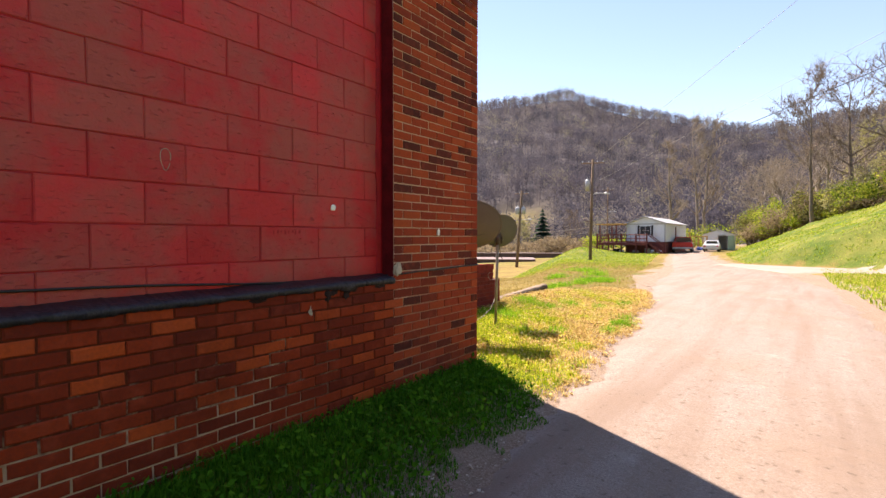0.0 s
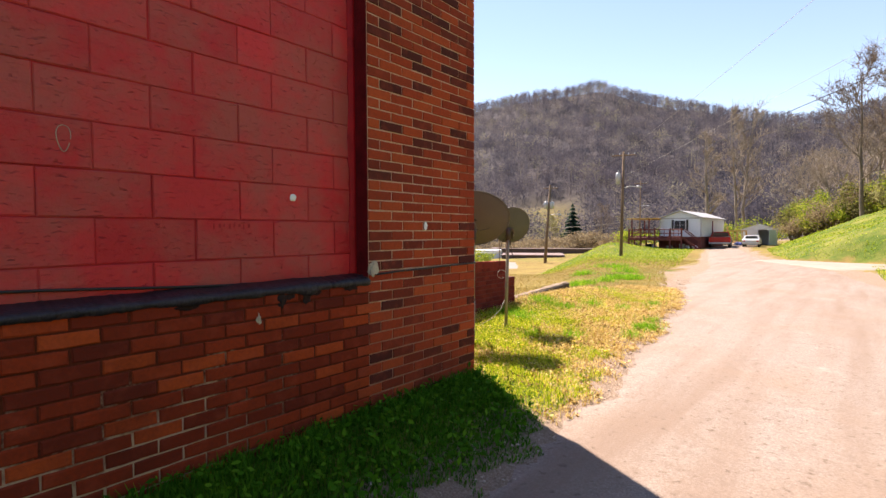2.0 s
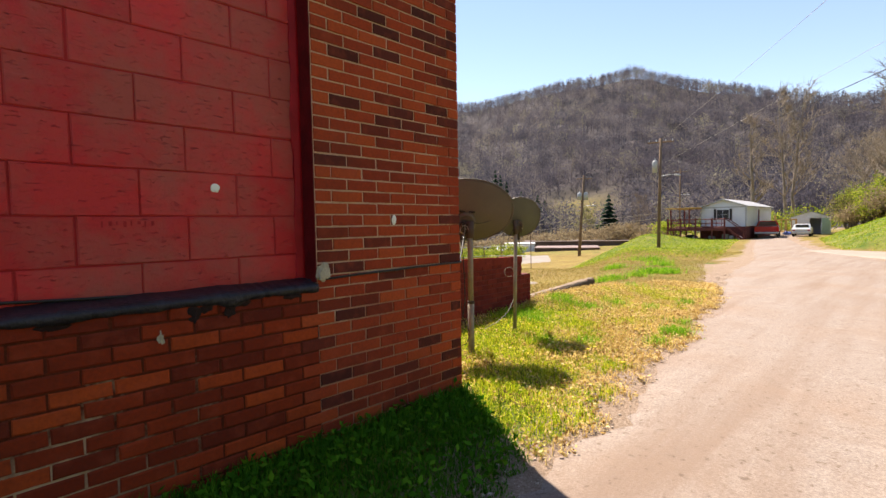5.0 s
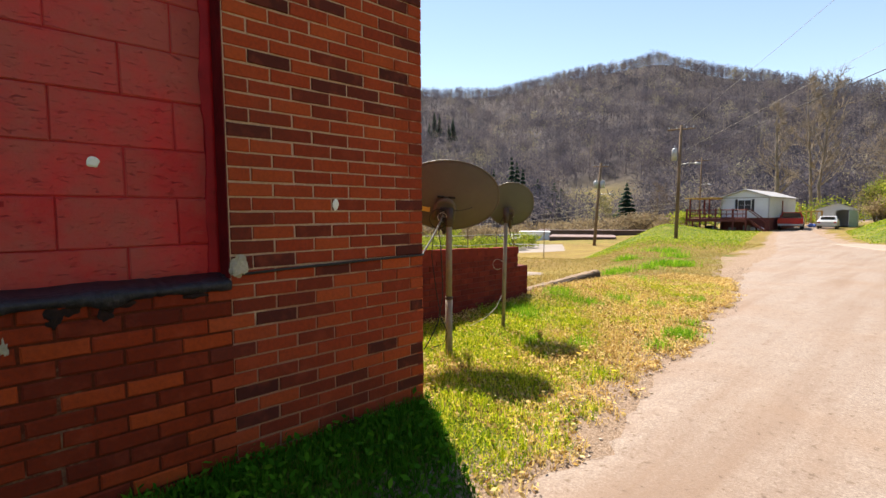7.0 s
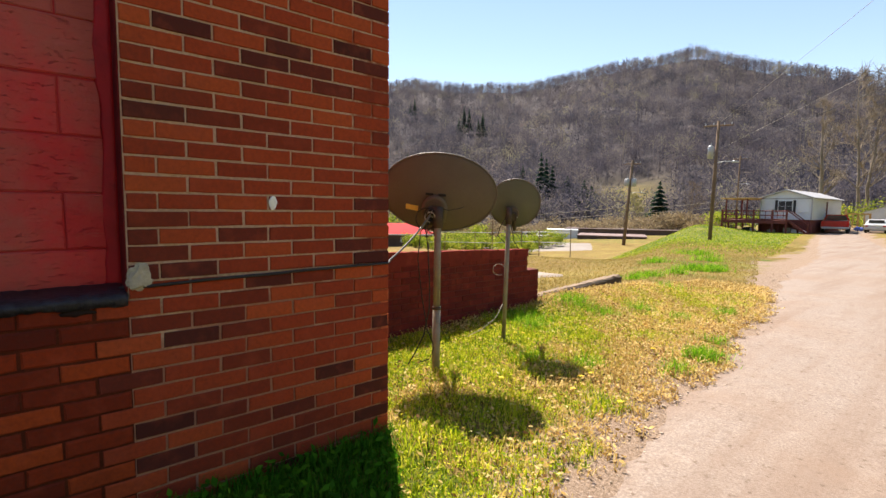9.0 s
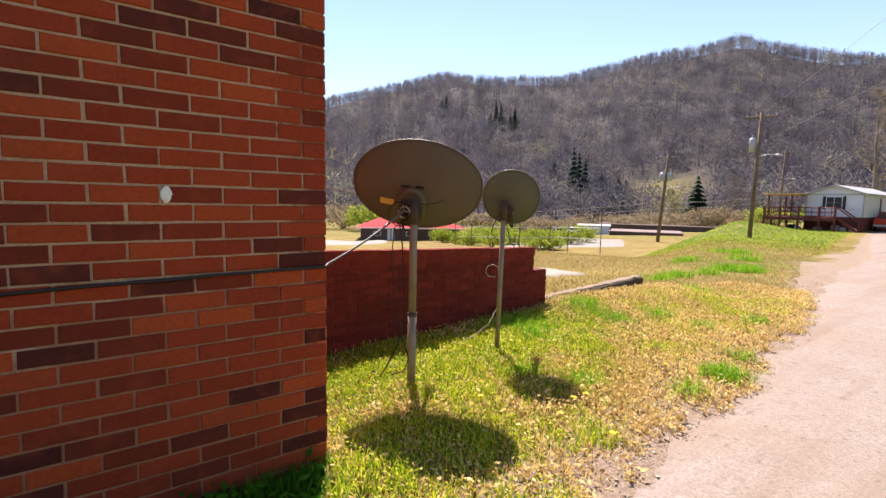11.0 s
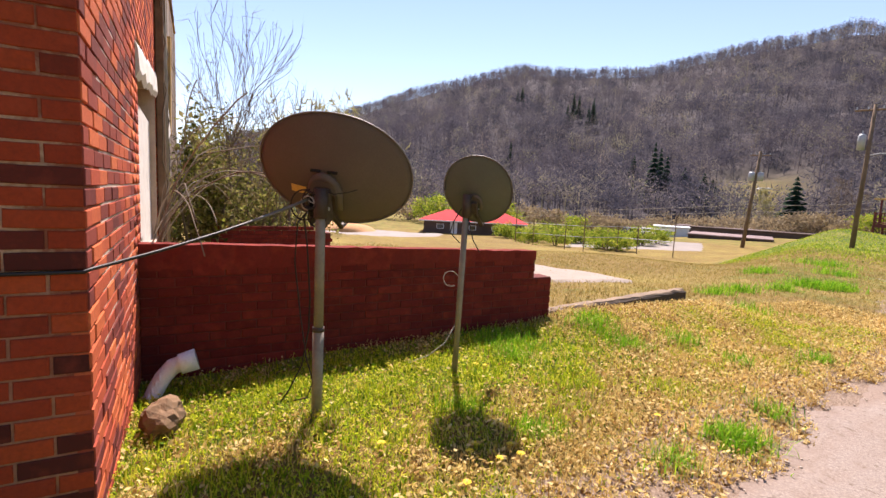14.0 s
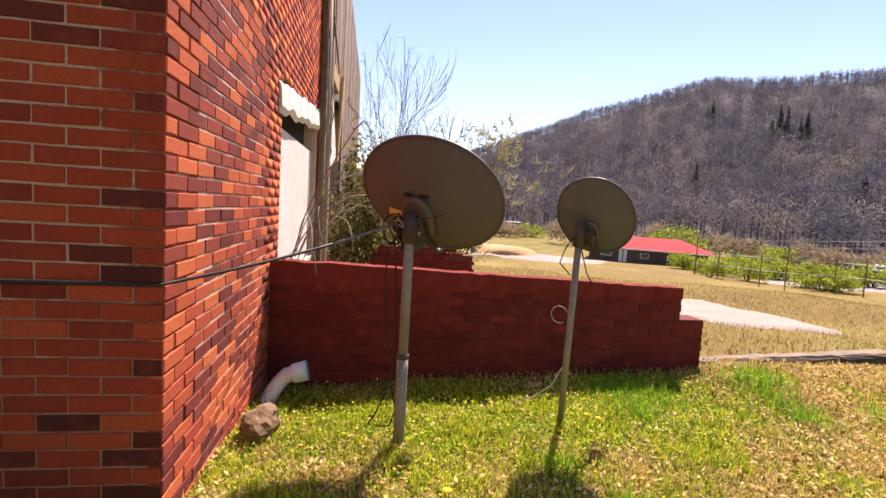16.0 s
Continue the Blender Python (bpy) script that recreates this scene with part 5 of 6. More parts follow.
    v = base[None] * (1 + 0.35 * rng.standard_normal((n, len(base), 1))) * S[:, None, None] * np.stack([rng.uniform(.8, 1.4, n), rng.uniform(.8, 1.4, n), rng.uniform(.5, .8, n)], -1)[:, None, :] + np.stack([X, Y, Z], -1)[:, None, :]
    f = tri[None] + (np.arange(n) * len(base))[:, None, None]
    tagged(mesh_object("loose_gravel", v.reshape(-1, 3), f.reshape(-1, 3), M_GRAVEL), "loose pale gravel along the crumbling lane edge", "gravel", "", "stuff")


yard()


def dandelions():
    t = thing("dandelion", "yellow dandelion flower in the lawn", "flower", (0, 0, 0), 0, "dandelions in the yard")
    part("stem", tube([(0, 0, 0), (0.004, 0.002, 0.05)], 0.0018, 5), M_GRASS, t)
    bm = bmesh.new()
    for i in range(22):
        a = i * 2.4
        r = 0.018 * math.sqrt((i + 1) / 22)
        c = Vector((0.004 + math.cos(a) * r, 0.002 + math.sin(a) * r, 0.052 + 0.006 * (1 - r / 0.018)))
        s = 0.005
        d = Vector((math.cos(a), math.sin(a), 0))
        w = Vector((-d.y, d.x, 0))
        vs = [bm.verts.new(p) for p in (c - w * s * .6 - d * s, c + w * s * .6 - d * s, c + w * s * .6 + d * s + Vector((0, 0, .003)), c - w * s * .6 + d * s + Vector((0, 0, .003)))]
        bm.faces.new(vs)
    part("flower_head", bm, M_DANDELION, t, "bright yellow flower head")
    rng = random.Random(14)
    places = [(0.0, 1.55), (0.08, 1.72), (0.17, 1.72), (-0.98, 2.17), (0.6, 1.37), (0.26, 1.35), (0.16, 1.6), (-0.21, 1.14), (-0.92, 2.22), (0.05, 1.5), (0.15, 2.75)]
    for k, (x, y) in enumerate(places):
        m = pose(x, y, gz(x, y) - 0.005, 0, 0, rng.uniform(0, 360))
        if k == 0:
            t.matrix_world = m
        else:
            copy_thing(t, m)


dandelions()

# ---- trees and shrubs ----
class TreeMesh:
    def __init__(self, seed):
        self.v, self.f, self.tips = [], [], []
        self.rng = random.Random(seed)
        self.thin = 0.004

    def limb(self, a, b, ra, rb, sides):
        d = (b - a).normalized()
        u = d.orthogonal().normalized()
        w = d.cross(u)
        i = len(self.v)
        for p, r in ((a, ra), (b, rb)):
            for k in range(sides):
                t = 6.2832 * k / sides
                self.v.append(p + (u * math.cos(t) + w * math.sin(t)) * r)
        for k in range(sides):
            m = (k + 1) % sides
            self.f.append((i + k, i + m, i + sides + m))
            self.f.append((i + k, i + sides + m, i + sides + k))

    def grow(self, p, d, length, r, level, fork, spread, up):
        g = self.rng
        segs = 4 if level > 1 else 3
        q = p
        for s in range(segs):
            d = (d + Vector((g.gauss(0, 1), g.gauss(0, 1), g.gauss(0, 1) + up)) * 0.10).normalized()
            n = q + d * length / segs
            r2 = max(r * (0.86 if level > 0 else 0.6), self.thin)
            self.limb(q, n, r, r2, 6 if r > 0.06 else 3)
            q, r = n, r2
            if level > 0 and s > 0:
                for _ in range(fork if s < segs - 1 else fork + 1):
                    a = Vector((g.gauss(0, 1), g.gauss(0, 1), g.gauss(0.25, 0.5))).normalized()
                    nd = (d * (1 - spread) + a * spread).normalized()
                    self.grow(q, nd, length * g.uniform(0.5, 0.75), max(r * 0.62, self.thin), level - 1, fork, spread, up)
        if level == 0:
            self.tips.append(q)


def tree(at, tall, seed, label, bark=M_BARK, levels=4, fork=1, spread=0.55, trunk=None, twin=False, buds=None, group="", name="tree", up=0.5, reach=1.0, twigs=6):
    t = thing(name, label, "tree", at, 0, group)
    tm = TreeMesh(seed)
    tm.thin = tall * 0.0016 if tall > 8 else 0.004
    g = tm.rng
    for k in range(2 if twin else 1):
        lean = Vector((0.07 * (k * 2 - 1) if twin else g.uniform(-0.04, 0.04), 0.02, 1)).normalized()
        r0 = trunk or tall * 0.02
        q = Vector((0.5 * k, 0, -0.4))
        r = r0 * 1.15
        n = 14
        stop = n if name == "tree" and spread < 0.6 else int(n * 0.62)
        for j in range(stop):
            d = (lean + Vector((g.gauss(0, 0.045), g.gauss(0, 0.045), 0))).normalized()
            e = q + d * tall / n
            r2 = r0 * (1.15 - 1.0 * (j + 1) / n)
            tm.limb(q, e, r, r2, 8)
            q, r = e, r2
            h = (j + 1) / n
            if h > 0.24:
                for _ in range(2 if h < 0.9 else 3):
                    a = g.uniform(0, 6.28)
                    out = Vector((math.cos(a), math.sin(a), g.uniform(0.35, 1.1) if up < 0.9 else g.uniform(1.2, 2.4))).normalized()
                    tm.grow(q, out, tall * (0.34 - 0.24 * h) * g.uniform(0.7, 1.2) * (1.35 if spread > 0.6 else 1.0) * reach, max(r * 0.45, tm.thin), levels - 2 if levels > 2 else 1, fork, spread * 0.75, 0.4)
        if stop < n:
            for _ in range(5):
                a = g.uniform(0, 6.28)
                tm.grow(q, Vector((math.cos(a) * 0.5, math.sin(a) * 0.5, 1)).normalized(), tall * 0.26, r * 0.6, levels - 2, fork, spread * 0.7, up)
    tips = tm.tips
    top = max(v.z for v in tm.v)
    s = tall / top
    mesh_object("trunk", [v * s for v in tm.v], tm.f, bark, t)
    rng = np.random.default_rng(seed)
    pick = np.array([p * s for p in tips])
    n = min(len(pick) * twigs, 9000)
    c = pick[rng.integers(0, len(pick), n)]
    ln = tall * 0.045
    e = c + rng.standard_normal((n, 3)) * ln * 0.7 + (0, 0, ln * 0.5)
    w = np.cross(e - c, rng.standard_normal((n, 3)))
    w = w / np.linalg.norm(w, axis=1)[:, None] * ((tall * 0.0012 if tall > 8 else tall * 0.0007) if buds is None else tall * 0.0045)
    v = np.stack([c - w, c + w, e], 1).reshape(-1, 3)
    mesh_object("crown", v, np.arange(n * 3).reshape(-1, 3), buds or (M_PALE_TWIG if bark is M_PALE_BARK else M_TWIG), t)
    return t


def polar(az, r, ox=2.3, oy=-2.0):
    a = radians(az)
    return ox - r * math.sin(a), oy + r * math.cos(a)


def tree_at(az, r, tall, seed, label, **kw):
    x, y = polar(az, r, 2.49, -3.87)
    return tree((x, y, gz(x, y) - 0.2), tall, seed, label, **kw)


G = "bare trees behind the lane"
tree_at(11.3, 86, 17.5, 1, "pale leafless tree standing behind the mobile home", bark=M_PALE_BARK, group=G, reach=0.5, twigs=2, spread=0.5)
tree_at(8.7, 92, 22.5, 2, "tall pale twin-trunked leafless tree behind the shed", bark=M_PALE_BARK, trunk=0.24, twin=True, group=G, reach=0.5, twigs=2, spread=0.45)
tree_at(-0.9, 64, 17.0, 3, "tall dark leafless tree rising from the grassy bank", group=G, trunk=0.2, spread=0.5, reach=0.8)
tree_at(-3.7, 68, 15.5, 4, "slender dark leafless tree on the grassy bank", group=G, spread=0.45)
tree_at(-7.2, 56, 15.0, 5, "dark leafless tree with curved limbs on the bank", group=G, spread=0.68)
tree_at(3.2, 84, 11.5, 6, "tan leafless tree in the thicket", bark=M_PALE_BARK, group=G, spread=0.66)
tree_at(1.4, 78, 10.5, 7, "tan budding tree in the thicket", bark=M_PALE_BARK, group=G, spread=0.66)
tree_at(-2.0, 82, 13.0, 9, "tan leafless tree in the thicket", bark=M_PALE_BARK, group=G)
tree_at(-5.6, 76, 11.0, 10, "budding yellow-leaved tree on the bank", bark=M_BARK, buds=M_BUD, group=G)
for i, (az, r, h) in enumerate([(2.3, 92, 13), (0.4, 88, 12), (-1.2, 92, 14), (-4.6, 84, 12), (-7.4, 80, 12)]):
    tree_at(az, r, h, 60 + i, "tan leafless tree in the woods behind the lane", bark=M_PALE_BARK, group=G, spread=0.62)
tree_at(-9.5, 70, 15.0, 12, "dark leafless tree on the bank", group=G)
tree((-20.5, 5.6, gz(-20.5, 5.6)), 6.2, 21, "small pale budding tree beyond the ruined wall", bark=M_PALE_BARK, buds=M_BUD, spread=0.7)
tree_at(22.0, 118, 11, 23, "grey leafless tree beside the conifer", group="valley trees")
tree_at(27.5, 112, 9, 24, "pale leafless tree in the valley", bark=M_PALE_BARK, buds=M_BUD, group="valley trees")
tree_at(20.0, 120, 8, 25, "grey leafless tree behind the lane", group="valley trees")


def shrub(at, tall, wide, seed, label, material=M_SHRUB, leaves=1500, group="", size=0.09, stems=7, name="shrub"):
    """Many small leaves in clumps along spreading stems."""
    t = thing(name, label, "shrub", at, 0, group)
    rng = np.random.default_rng(seed)
    tm = TreeMesh(seed)
    for _ in range(stems):
        a = tm.rng.uniform(0, 6.28)
        tm.grow(Vector((0, 0, -0.1)), Vector((math.cos(a) * 0.6, math.sin(a) * 0.6, 1)).normalized(), tall * 0.75, 0.018 * tall, 1, 1, 0.5, 0.3)
    k = tall / max(v.z for v in tm.v) * 0.97
    mesh_object("stem", [Vector((v.x * k * wide / tall, v.y * k * wide / tall, v.z * k)) for v in tm.v], tm.f, M_BARK, t)
    nc = 34
    th = rng.uniform(0, 6.283, nc)
    rr = np.sqrt(rng.uniform(0, 1, nc)) * wide * 0.5
    cz = tall * (0.25 + 0.68 * rng.uniform(0, 1, nc) * np.sqrt(np.clip(1 - (rr / (wide * 0.55)) ** 2, 0.05, 1)))
    cc = np.stack([np.cos(th) * rr, np.sin(th) * rr, cz], -1)
    c = cc[rng.integers(0, nc, leaves)] + rng.standard_normal((leaves, 3)) * np.array((wide, wide, tall)) * 0.085
    c[:, 2] = np.clip(c[:, 2], 0.02, None)
    u = rng.standard_normal((leaves, 3))
    u /= np.linalg.norm(u, axis=1)[:, None]
    w = np.cross(u, rng.standard_normal((leaves, 3)))
    w /= np.linalg.norm(w, axis=1)[:, None]
    s = size * rng.uniform(0.5, 1.2, leaves)[:, None]
    v = np.stack([c - u * s, c - w * s * .55, c + u * s, c + w * s * .55], 1).reshape(-1, 3)
    mesh_object("leaves", v, np.arange(leaves * 4).reshape(-1, 4), material, t)
    return t


def shrub_at(az, r, tall, wide, seed, label="leafy yellow-green shrub on the grassy bank", **kw):
    x, y = polar(az, r, 2.49, -3.87)
    return shrub((x, y, gz(x, y) - 0.1), tall, wide, seed, label, **kw)


rs = random.Random(40)
BRUSH = [M_SHRUB, M_THICKET, M_SHRUB, M_IVY, M_BUD]
for i in range(34):
    az = 4.2 - i * 0.42
    shrub_at(az, 75 - i * 0.55 + rs.uniform(-4, 4), rs.uniform(1.6, 5.6), rs.uniform(2.4, 5.0), 300 + i, leaves=2600, size=0.12, group="shrubs along the bank", material=BRUSH[i * 3 % 5],
             label="tangled budding brush on the grassy bank" if i * 3 % 5 in (1, 4) else "leafy yellow-green shrub on the grassy bank")
for i, (az, r, h, w) in enumerate([(12.2, 76, 3.4, 5.0), (14.5, 74, 3.0, 4.0), (9.6, 78, 3.0, 5.0), (18.5, 70, 2.4, 5.0), (7.0, 84, 4.0, 6.0)]):
    shrub_at(az, r, h, w, 340 + i, "bright green shrub behind the mobile home", leaves=1800, size=0.16, group="shrubs by the home")
for i in range(15):
    az, r = 38.0 + i * 1.15 + rs.uniform(-0.6, 0.6), 50 + rs.uniform(-7, 6)
    x, y = polar(az, r, 1.8, 0.7)
    shrub((x, y, gz(x, y) - 0.1), rs.uniform(1.5, 2.5), rs.uniform(2.4, 3.6), 360 + i, "green leafy bush along the fence line", M_SHRUB, 1500, "bushes along the fence", 0.11)
for i in range(22):
    az, r = 20.5 + i * 1.15 + rs.uniform(-0.5, 0.5), 104 + rs.uniform(-10, 10)
    x, y = polar(az, r)
    shrub((x, y, gz(x, y) - 0.2), rs.uniform(3.0, 5.0), rs.uniform(6, 9), 400 + i, "tan leafless thicket on the valley floor", M_THICKET, 1700, "tan thickets in the valley", 0.24)
for i in range(12):
    az, r = 46 + i * 2.7 + rs.uniform(-1, 1), 96 + rs.uniform(-16, 20)
    x, y = polar(az, r)
    shrub((x, y, gz(x, y) - 0.2), rs.uniform(3.0, 5.5), rs.uniform(6, 10), 440 + i, "grey-green budding thicket at the hill's foot", M_THICKET if i % 3 else M_SHRUB, 1700, "thickets at the hill's foot", 0.24)


def conifer(at, tall, seed, label, group="conifers on the hill", wide=0.27):
    t = thing("conifer", label, "conifer", at, 0, group)
    part("trunk", tube([(0, 0, -0.5), (0, 0, tall * 0.95)], [tall * 0.02, 0.02], 6), M_BARK, t)
    rng = np.random.default_rng(seed)
    n = 1500
    z = rng.uniform(0.08, 1.0, n) ** 0.85
    lay = np.floor(z * 13) / 13
    r = (1.03 - z) * tall * wide * rng.uniform(0.35, 1.05, n) * (0.8 + 0.3 * rng.random(n))
    a = rng.uniform(0, 6.283, n)
    c = np.stack([np.cos(a) * r * 0.5, np.sin(a) * r * 0.5, (0.6 * z + 0.4 * lay) * tall], -1)
    e = np.stack([np.cos(a) * r, np.sin(a) * r, c[:, 2] - 0.18 * r], -1)
    s = np.stack([-np.sin(a), np.cos(a), 0.3 * rng.standard_normal(n)], -1) * (0.12 + 0.10 * r)[:, None]
    top = np.stack([np.zeros(n), np.zeros(n), c[:, 2] + 0.02 * tall], -1)
    v = np.stack([top, e - s, e + np.stack([np.cos(a), np.sin(a), np.zeros(n)], -1) * 0.12 * r[:, None], e + s], 1).reshape(-1, 3)
    mesh_object("needles", v, np.arange(n * 4).reshape(-1, 4), M_CONIFER, t)


x, y = polar(25.3, 122)
conifer((x, y, gz(x, y)), 12.2, 1, "large dark green conifer in the valley", wide=0.36)
for i, (az, r, h, w) in enumerate([(38.1, 190, 15, 0.2), (37.5, 196, 13, 0.22), (36.8, 188, 12, 0.24), (35.1, 200, 8, 0.35), (33.2, 190, 8, 0.38), (32.4, 196, 6, 0.4), (45.0, 350, 12, 0.2), (45.5, 345, 10, 0.2), (46.6, 380, 12, 0.2), (47.2, 390, 14, 0.2), (47.8, 370, 10, 0.22), (53.0, 400, 13, 0.2), (53.5, 410, 11, 0.2), (40.2, 230, 9, 0.3), (53.8, 250, 10, 0.22)]):
    x, y = polar(az, r)
    conifer((x, y, gz(x, y)), h * 1.6, 10 + i, "dark evergreen among the bare hillside trees", wide=w)

# ---- mobile home with its deck ----
def rail_run(o, p0, p1, z, gap=0.16, posts=True):
    a, b = Vector(p0), Vector(p1)
    n = max(2, int((b - a).length / gap))
    d = (b - a).normalized()
    for h in (0.92, 0.5, 0.12):
        s = Vector((-d.y, d.x, 0)) * 0.03
        bm = tube([a + Vector((0, 0, z + h)), b + Vector((0, 0, z + h))], 0.05, 4)
        part("rail", bm, M_RED_WOOD, o)
    for i in range(0, n + 1, 3):
        p = a.lerp(b, i / n)
        part("baluster", tube([p + Vector((0, 0, z + 0.05)), p + Vector((0, 0, z + 0.92))], 0.03, 4), M_RED_WOOD, o)


def mobile_home():
    o = thing("mobile_home", "white single-wide mobile home with a low gable roof", "mobile home", (-12.0, 54.9, -0.8), 0)
    W, F, E, P, L = 4.25, 1.3, 3.4, 4.15, 12.5
    w = part("wall", prism([(-W / 2, F), (W / 2, F), (W / 2, E), (0, P), (-W / 2, E)], 0.0, L, "y"), M_WHITE_SIDING, o, "white horizontal siding")
    for i in range(11):
        z = F + 0.1 + i * 0.19
        part("siding_lap", box(-W / 2 - 0.01, -0.018, z, W / 2 + 0.01, 0.0, z + 0.02), M_WHITE_SIDING, w)
    for sx in (-1, 1):
        r = part("roof_slope", prism([(sx * (W / 2 + 0.22), E - 0.06), (0, P + 0.02), (0, P + 0.12), (sx * (W / 2 + 0.22), E + 0.05)], -0.3, L + 0.2, "y"), M_ROOF_GREY, o, "pale grey metal roof slope")
        part("corner_trim", box(sx * W / 2 - 0.06, -0.03, F, sx * W / 2 + 0.06, 0.03, E), M_ROOF_GREY, o)
    part("gable_band", box(-W / 2, -0.04, E - 0.1, W / 2, -0.005, E + 0.02), M_ROOF_GREY, o, "grey trim band under the gable")
    part("skirting", box(-W / 2 + 0.06, 0.06, -0.3, W / 2 - 0.06, L - 0.1, F), M_RED_WOOD, o, "dark red-brown board skirting")

    def window(x0, x1, z0, z1, panes):
        f = part("window", box(x0, -0.06, z0, x1, -0.01, z1, 0.01), M_WHITE_SIDING, o, "white framed window")
        n = (x1 - x0 - 0.08) / panes
        for i in range(panes):
            for j in range(2):
                h = (z1 - z0 - 0.12) / 2
                part("pane", box(x0 + 0.06 + i * n, -0.075, z0 + 0.05 + j * (h + 0.02), x0 + 0.02 + (i + 1) * n, -0.055, z0 + 0.05 + j * (h + 0.02) + h), M_GLASS, f)
    window(-0.62, 0.62, F + 0.75, F + 1.85, 2)
    for sx in (-1, 1):
        s = part("shutter", box(sx * 0.64, -0.06, F + 0.7, sx * 0.86, -0.012, F + 1.9, 0.008), M_BLACK_SHUTTER, o, "black louvred shutter")
        part("side_panel", box(sx * 0.98, -0.04, F + 0.7, sx * 1.9, -0.01, F + 1.9, 0.01), M_WHITE_SIDING, o, "white recessed panel")
    part("side_trim", box(W / 2 - 0.01, 5.6, F - 0.2, W / 2 + 0.06, 5.9, E - 0.3), M_RED_WOOD, o, "dark post against the side")
    d = thing("deck", "dark red wooden deck with railings and steps", "deck", (-12.0, 54.9, -0.8), 0)
    x0, x1, y0 = -5.0, 0.7, -2.0
    for i in range(14):
        y = y0 + i * 0.14
        part("floor_board", box(x0, y, F - 0.13, x1, y + 0.125, F - 0.09), M_RED_WOOD, d)
    part("deck_beam", box(x0, y0 - 0.03, F - 0.4, x1, y0 + 0.03, F - 0.1), M_RED_WOOD, d)
    for x in (x0 + 0.05, -3.6, -2.1, -0.5, x1 - 0.05):
        part("post", box(x - 0.07, y0 - 0.07, -0.3, x + 0.07, y0 + 0.07, F + 0.95), M_RED_WOOD, d)
        part("post", box(x - 0.07, -0.2, -0.3, x + 0.07, -0.06, F - 0.1), M_RED_WOOD, d)
    rail_run(d, (x0, y0, 0), (x1, y0, 0), F - 0.1)
    rail_run(d, (x0, y0, 0), (x0, 2.5, 0), F - 0.1)
    for y in (y0, 2.5):
        part("porch_post", box(x0 + 0.3, y, F - 0.1, x0 + 0.42, y + 0.12, E - 0.1), M_RED_WOOD, d)
        part("porch_post", box(-2.8, y, F - 0.1, -2.68, y + 0.12, E - 0.1), M_RED_WOOD, d)
    part("porch_floor", box(x0, -0.05, F - 0.13, -W / 2 - 0.02, 2.6, F - 0.09), M_RED_WOOD, d)
    part("porch_roof", box(x0 - 0.1, y0 - 0.2, E - 0.1, -W / 2 + 0.1, 2.8, E + 0.02, 0.01), M_OCHRE_WOOD, d, "flat tan porch roof")
    for i in range(7):
        part("step", box(x1 + 0.05 + i * 0.21, y0 + 0.2, F - 0.3 - i * 0.2, x1 + 0.32 + i * 0.21, y0 + 1.3, F - 0.24 - i * 0.2), M_RED_WOOD, d)
    for yy in (y0 + 0.15, y0 + 1.3):
        part("stringer", prism([(x1, F - 0.2), (x1 + 1.6, -0.15), (x1 + 1.6, 0.1), (x1, F + 0.05)], yy, yy + 0.05, "y"), M_RED_WOOD, d)
        part("stair_rail", tube([(x1, yy, F + 0.85), (x1 + 1.6, yy, 0.85)], 0.05, 4), M_RED_WOOD, d)
        part("post", box(x1 + 1.55, yy - 0.05, -0.2, x1 + 1.65, yy + 0.05, 0.95), M_RED_WOOD, d)
    m = d.matrix_world
    rng = random.Random(3)
    for i in range(9):
        x, y = rng.uniform(-4.4, 1.5), rng.uniform(-1.6, -0.4)
        if i < 5:
            b = part("storage_box", box(-0.3, -0.25, 0, 0.3, 0.25, rng.uniform(0.3, 0.7), 0.03), [M_DARK, M_GREY_BOARD, M_BLACK_SHUTTER][i % 3])
            tagged(b, "dark box stored under the deck", "box", "clutter under the deck")
            b.matrix_world = m @ Matrix.Translation((x, y, -0.02))
        else:
            b = lump("rubbish_bag", m @ Vector((x + 1.0, y, 0.18)), 0.28, M_WHITE_PLASTIC, "pale plastic bag lying under the deck", "bag", i, (1.1, 0.8, 0.7), 0.3, 2)
            tagged(b, group="clutter under the deck")


mobile_home()


def wheel(parent, x, y, r, w):
    t = part("wheel", tube([(x - w / 2, y, r), (x + w / 2, y, r)], r, 18), M_TYRE, parent, "black rubber tyre", True)
    part("rim", tube([(x - w / 2 - 0.01, y, r), (x + w / 2 + 0.01, y, r)], r * 0.6, 14), M_GREY_STEEL, t, "grey steel rim", True)


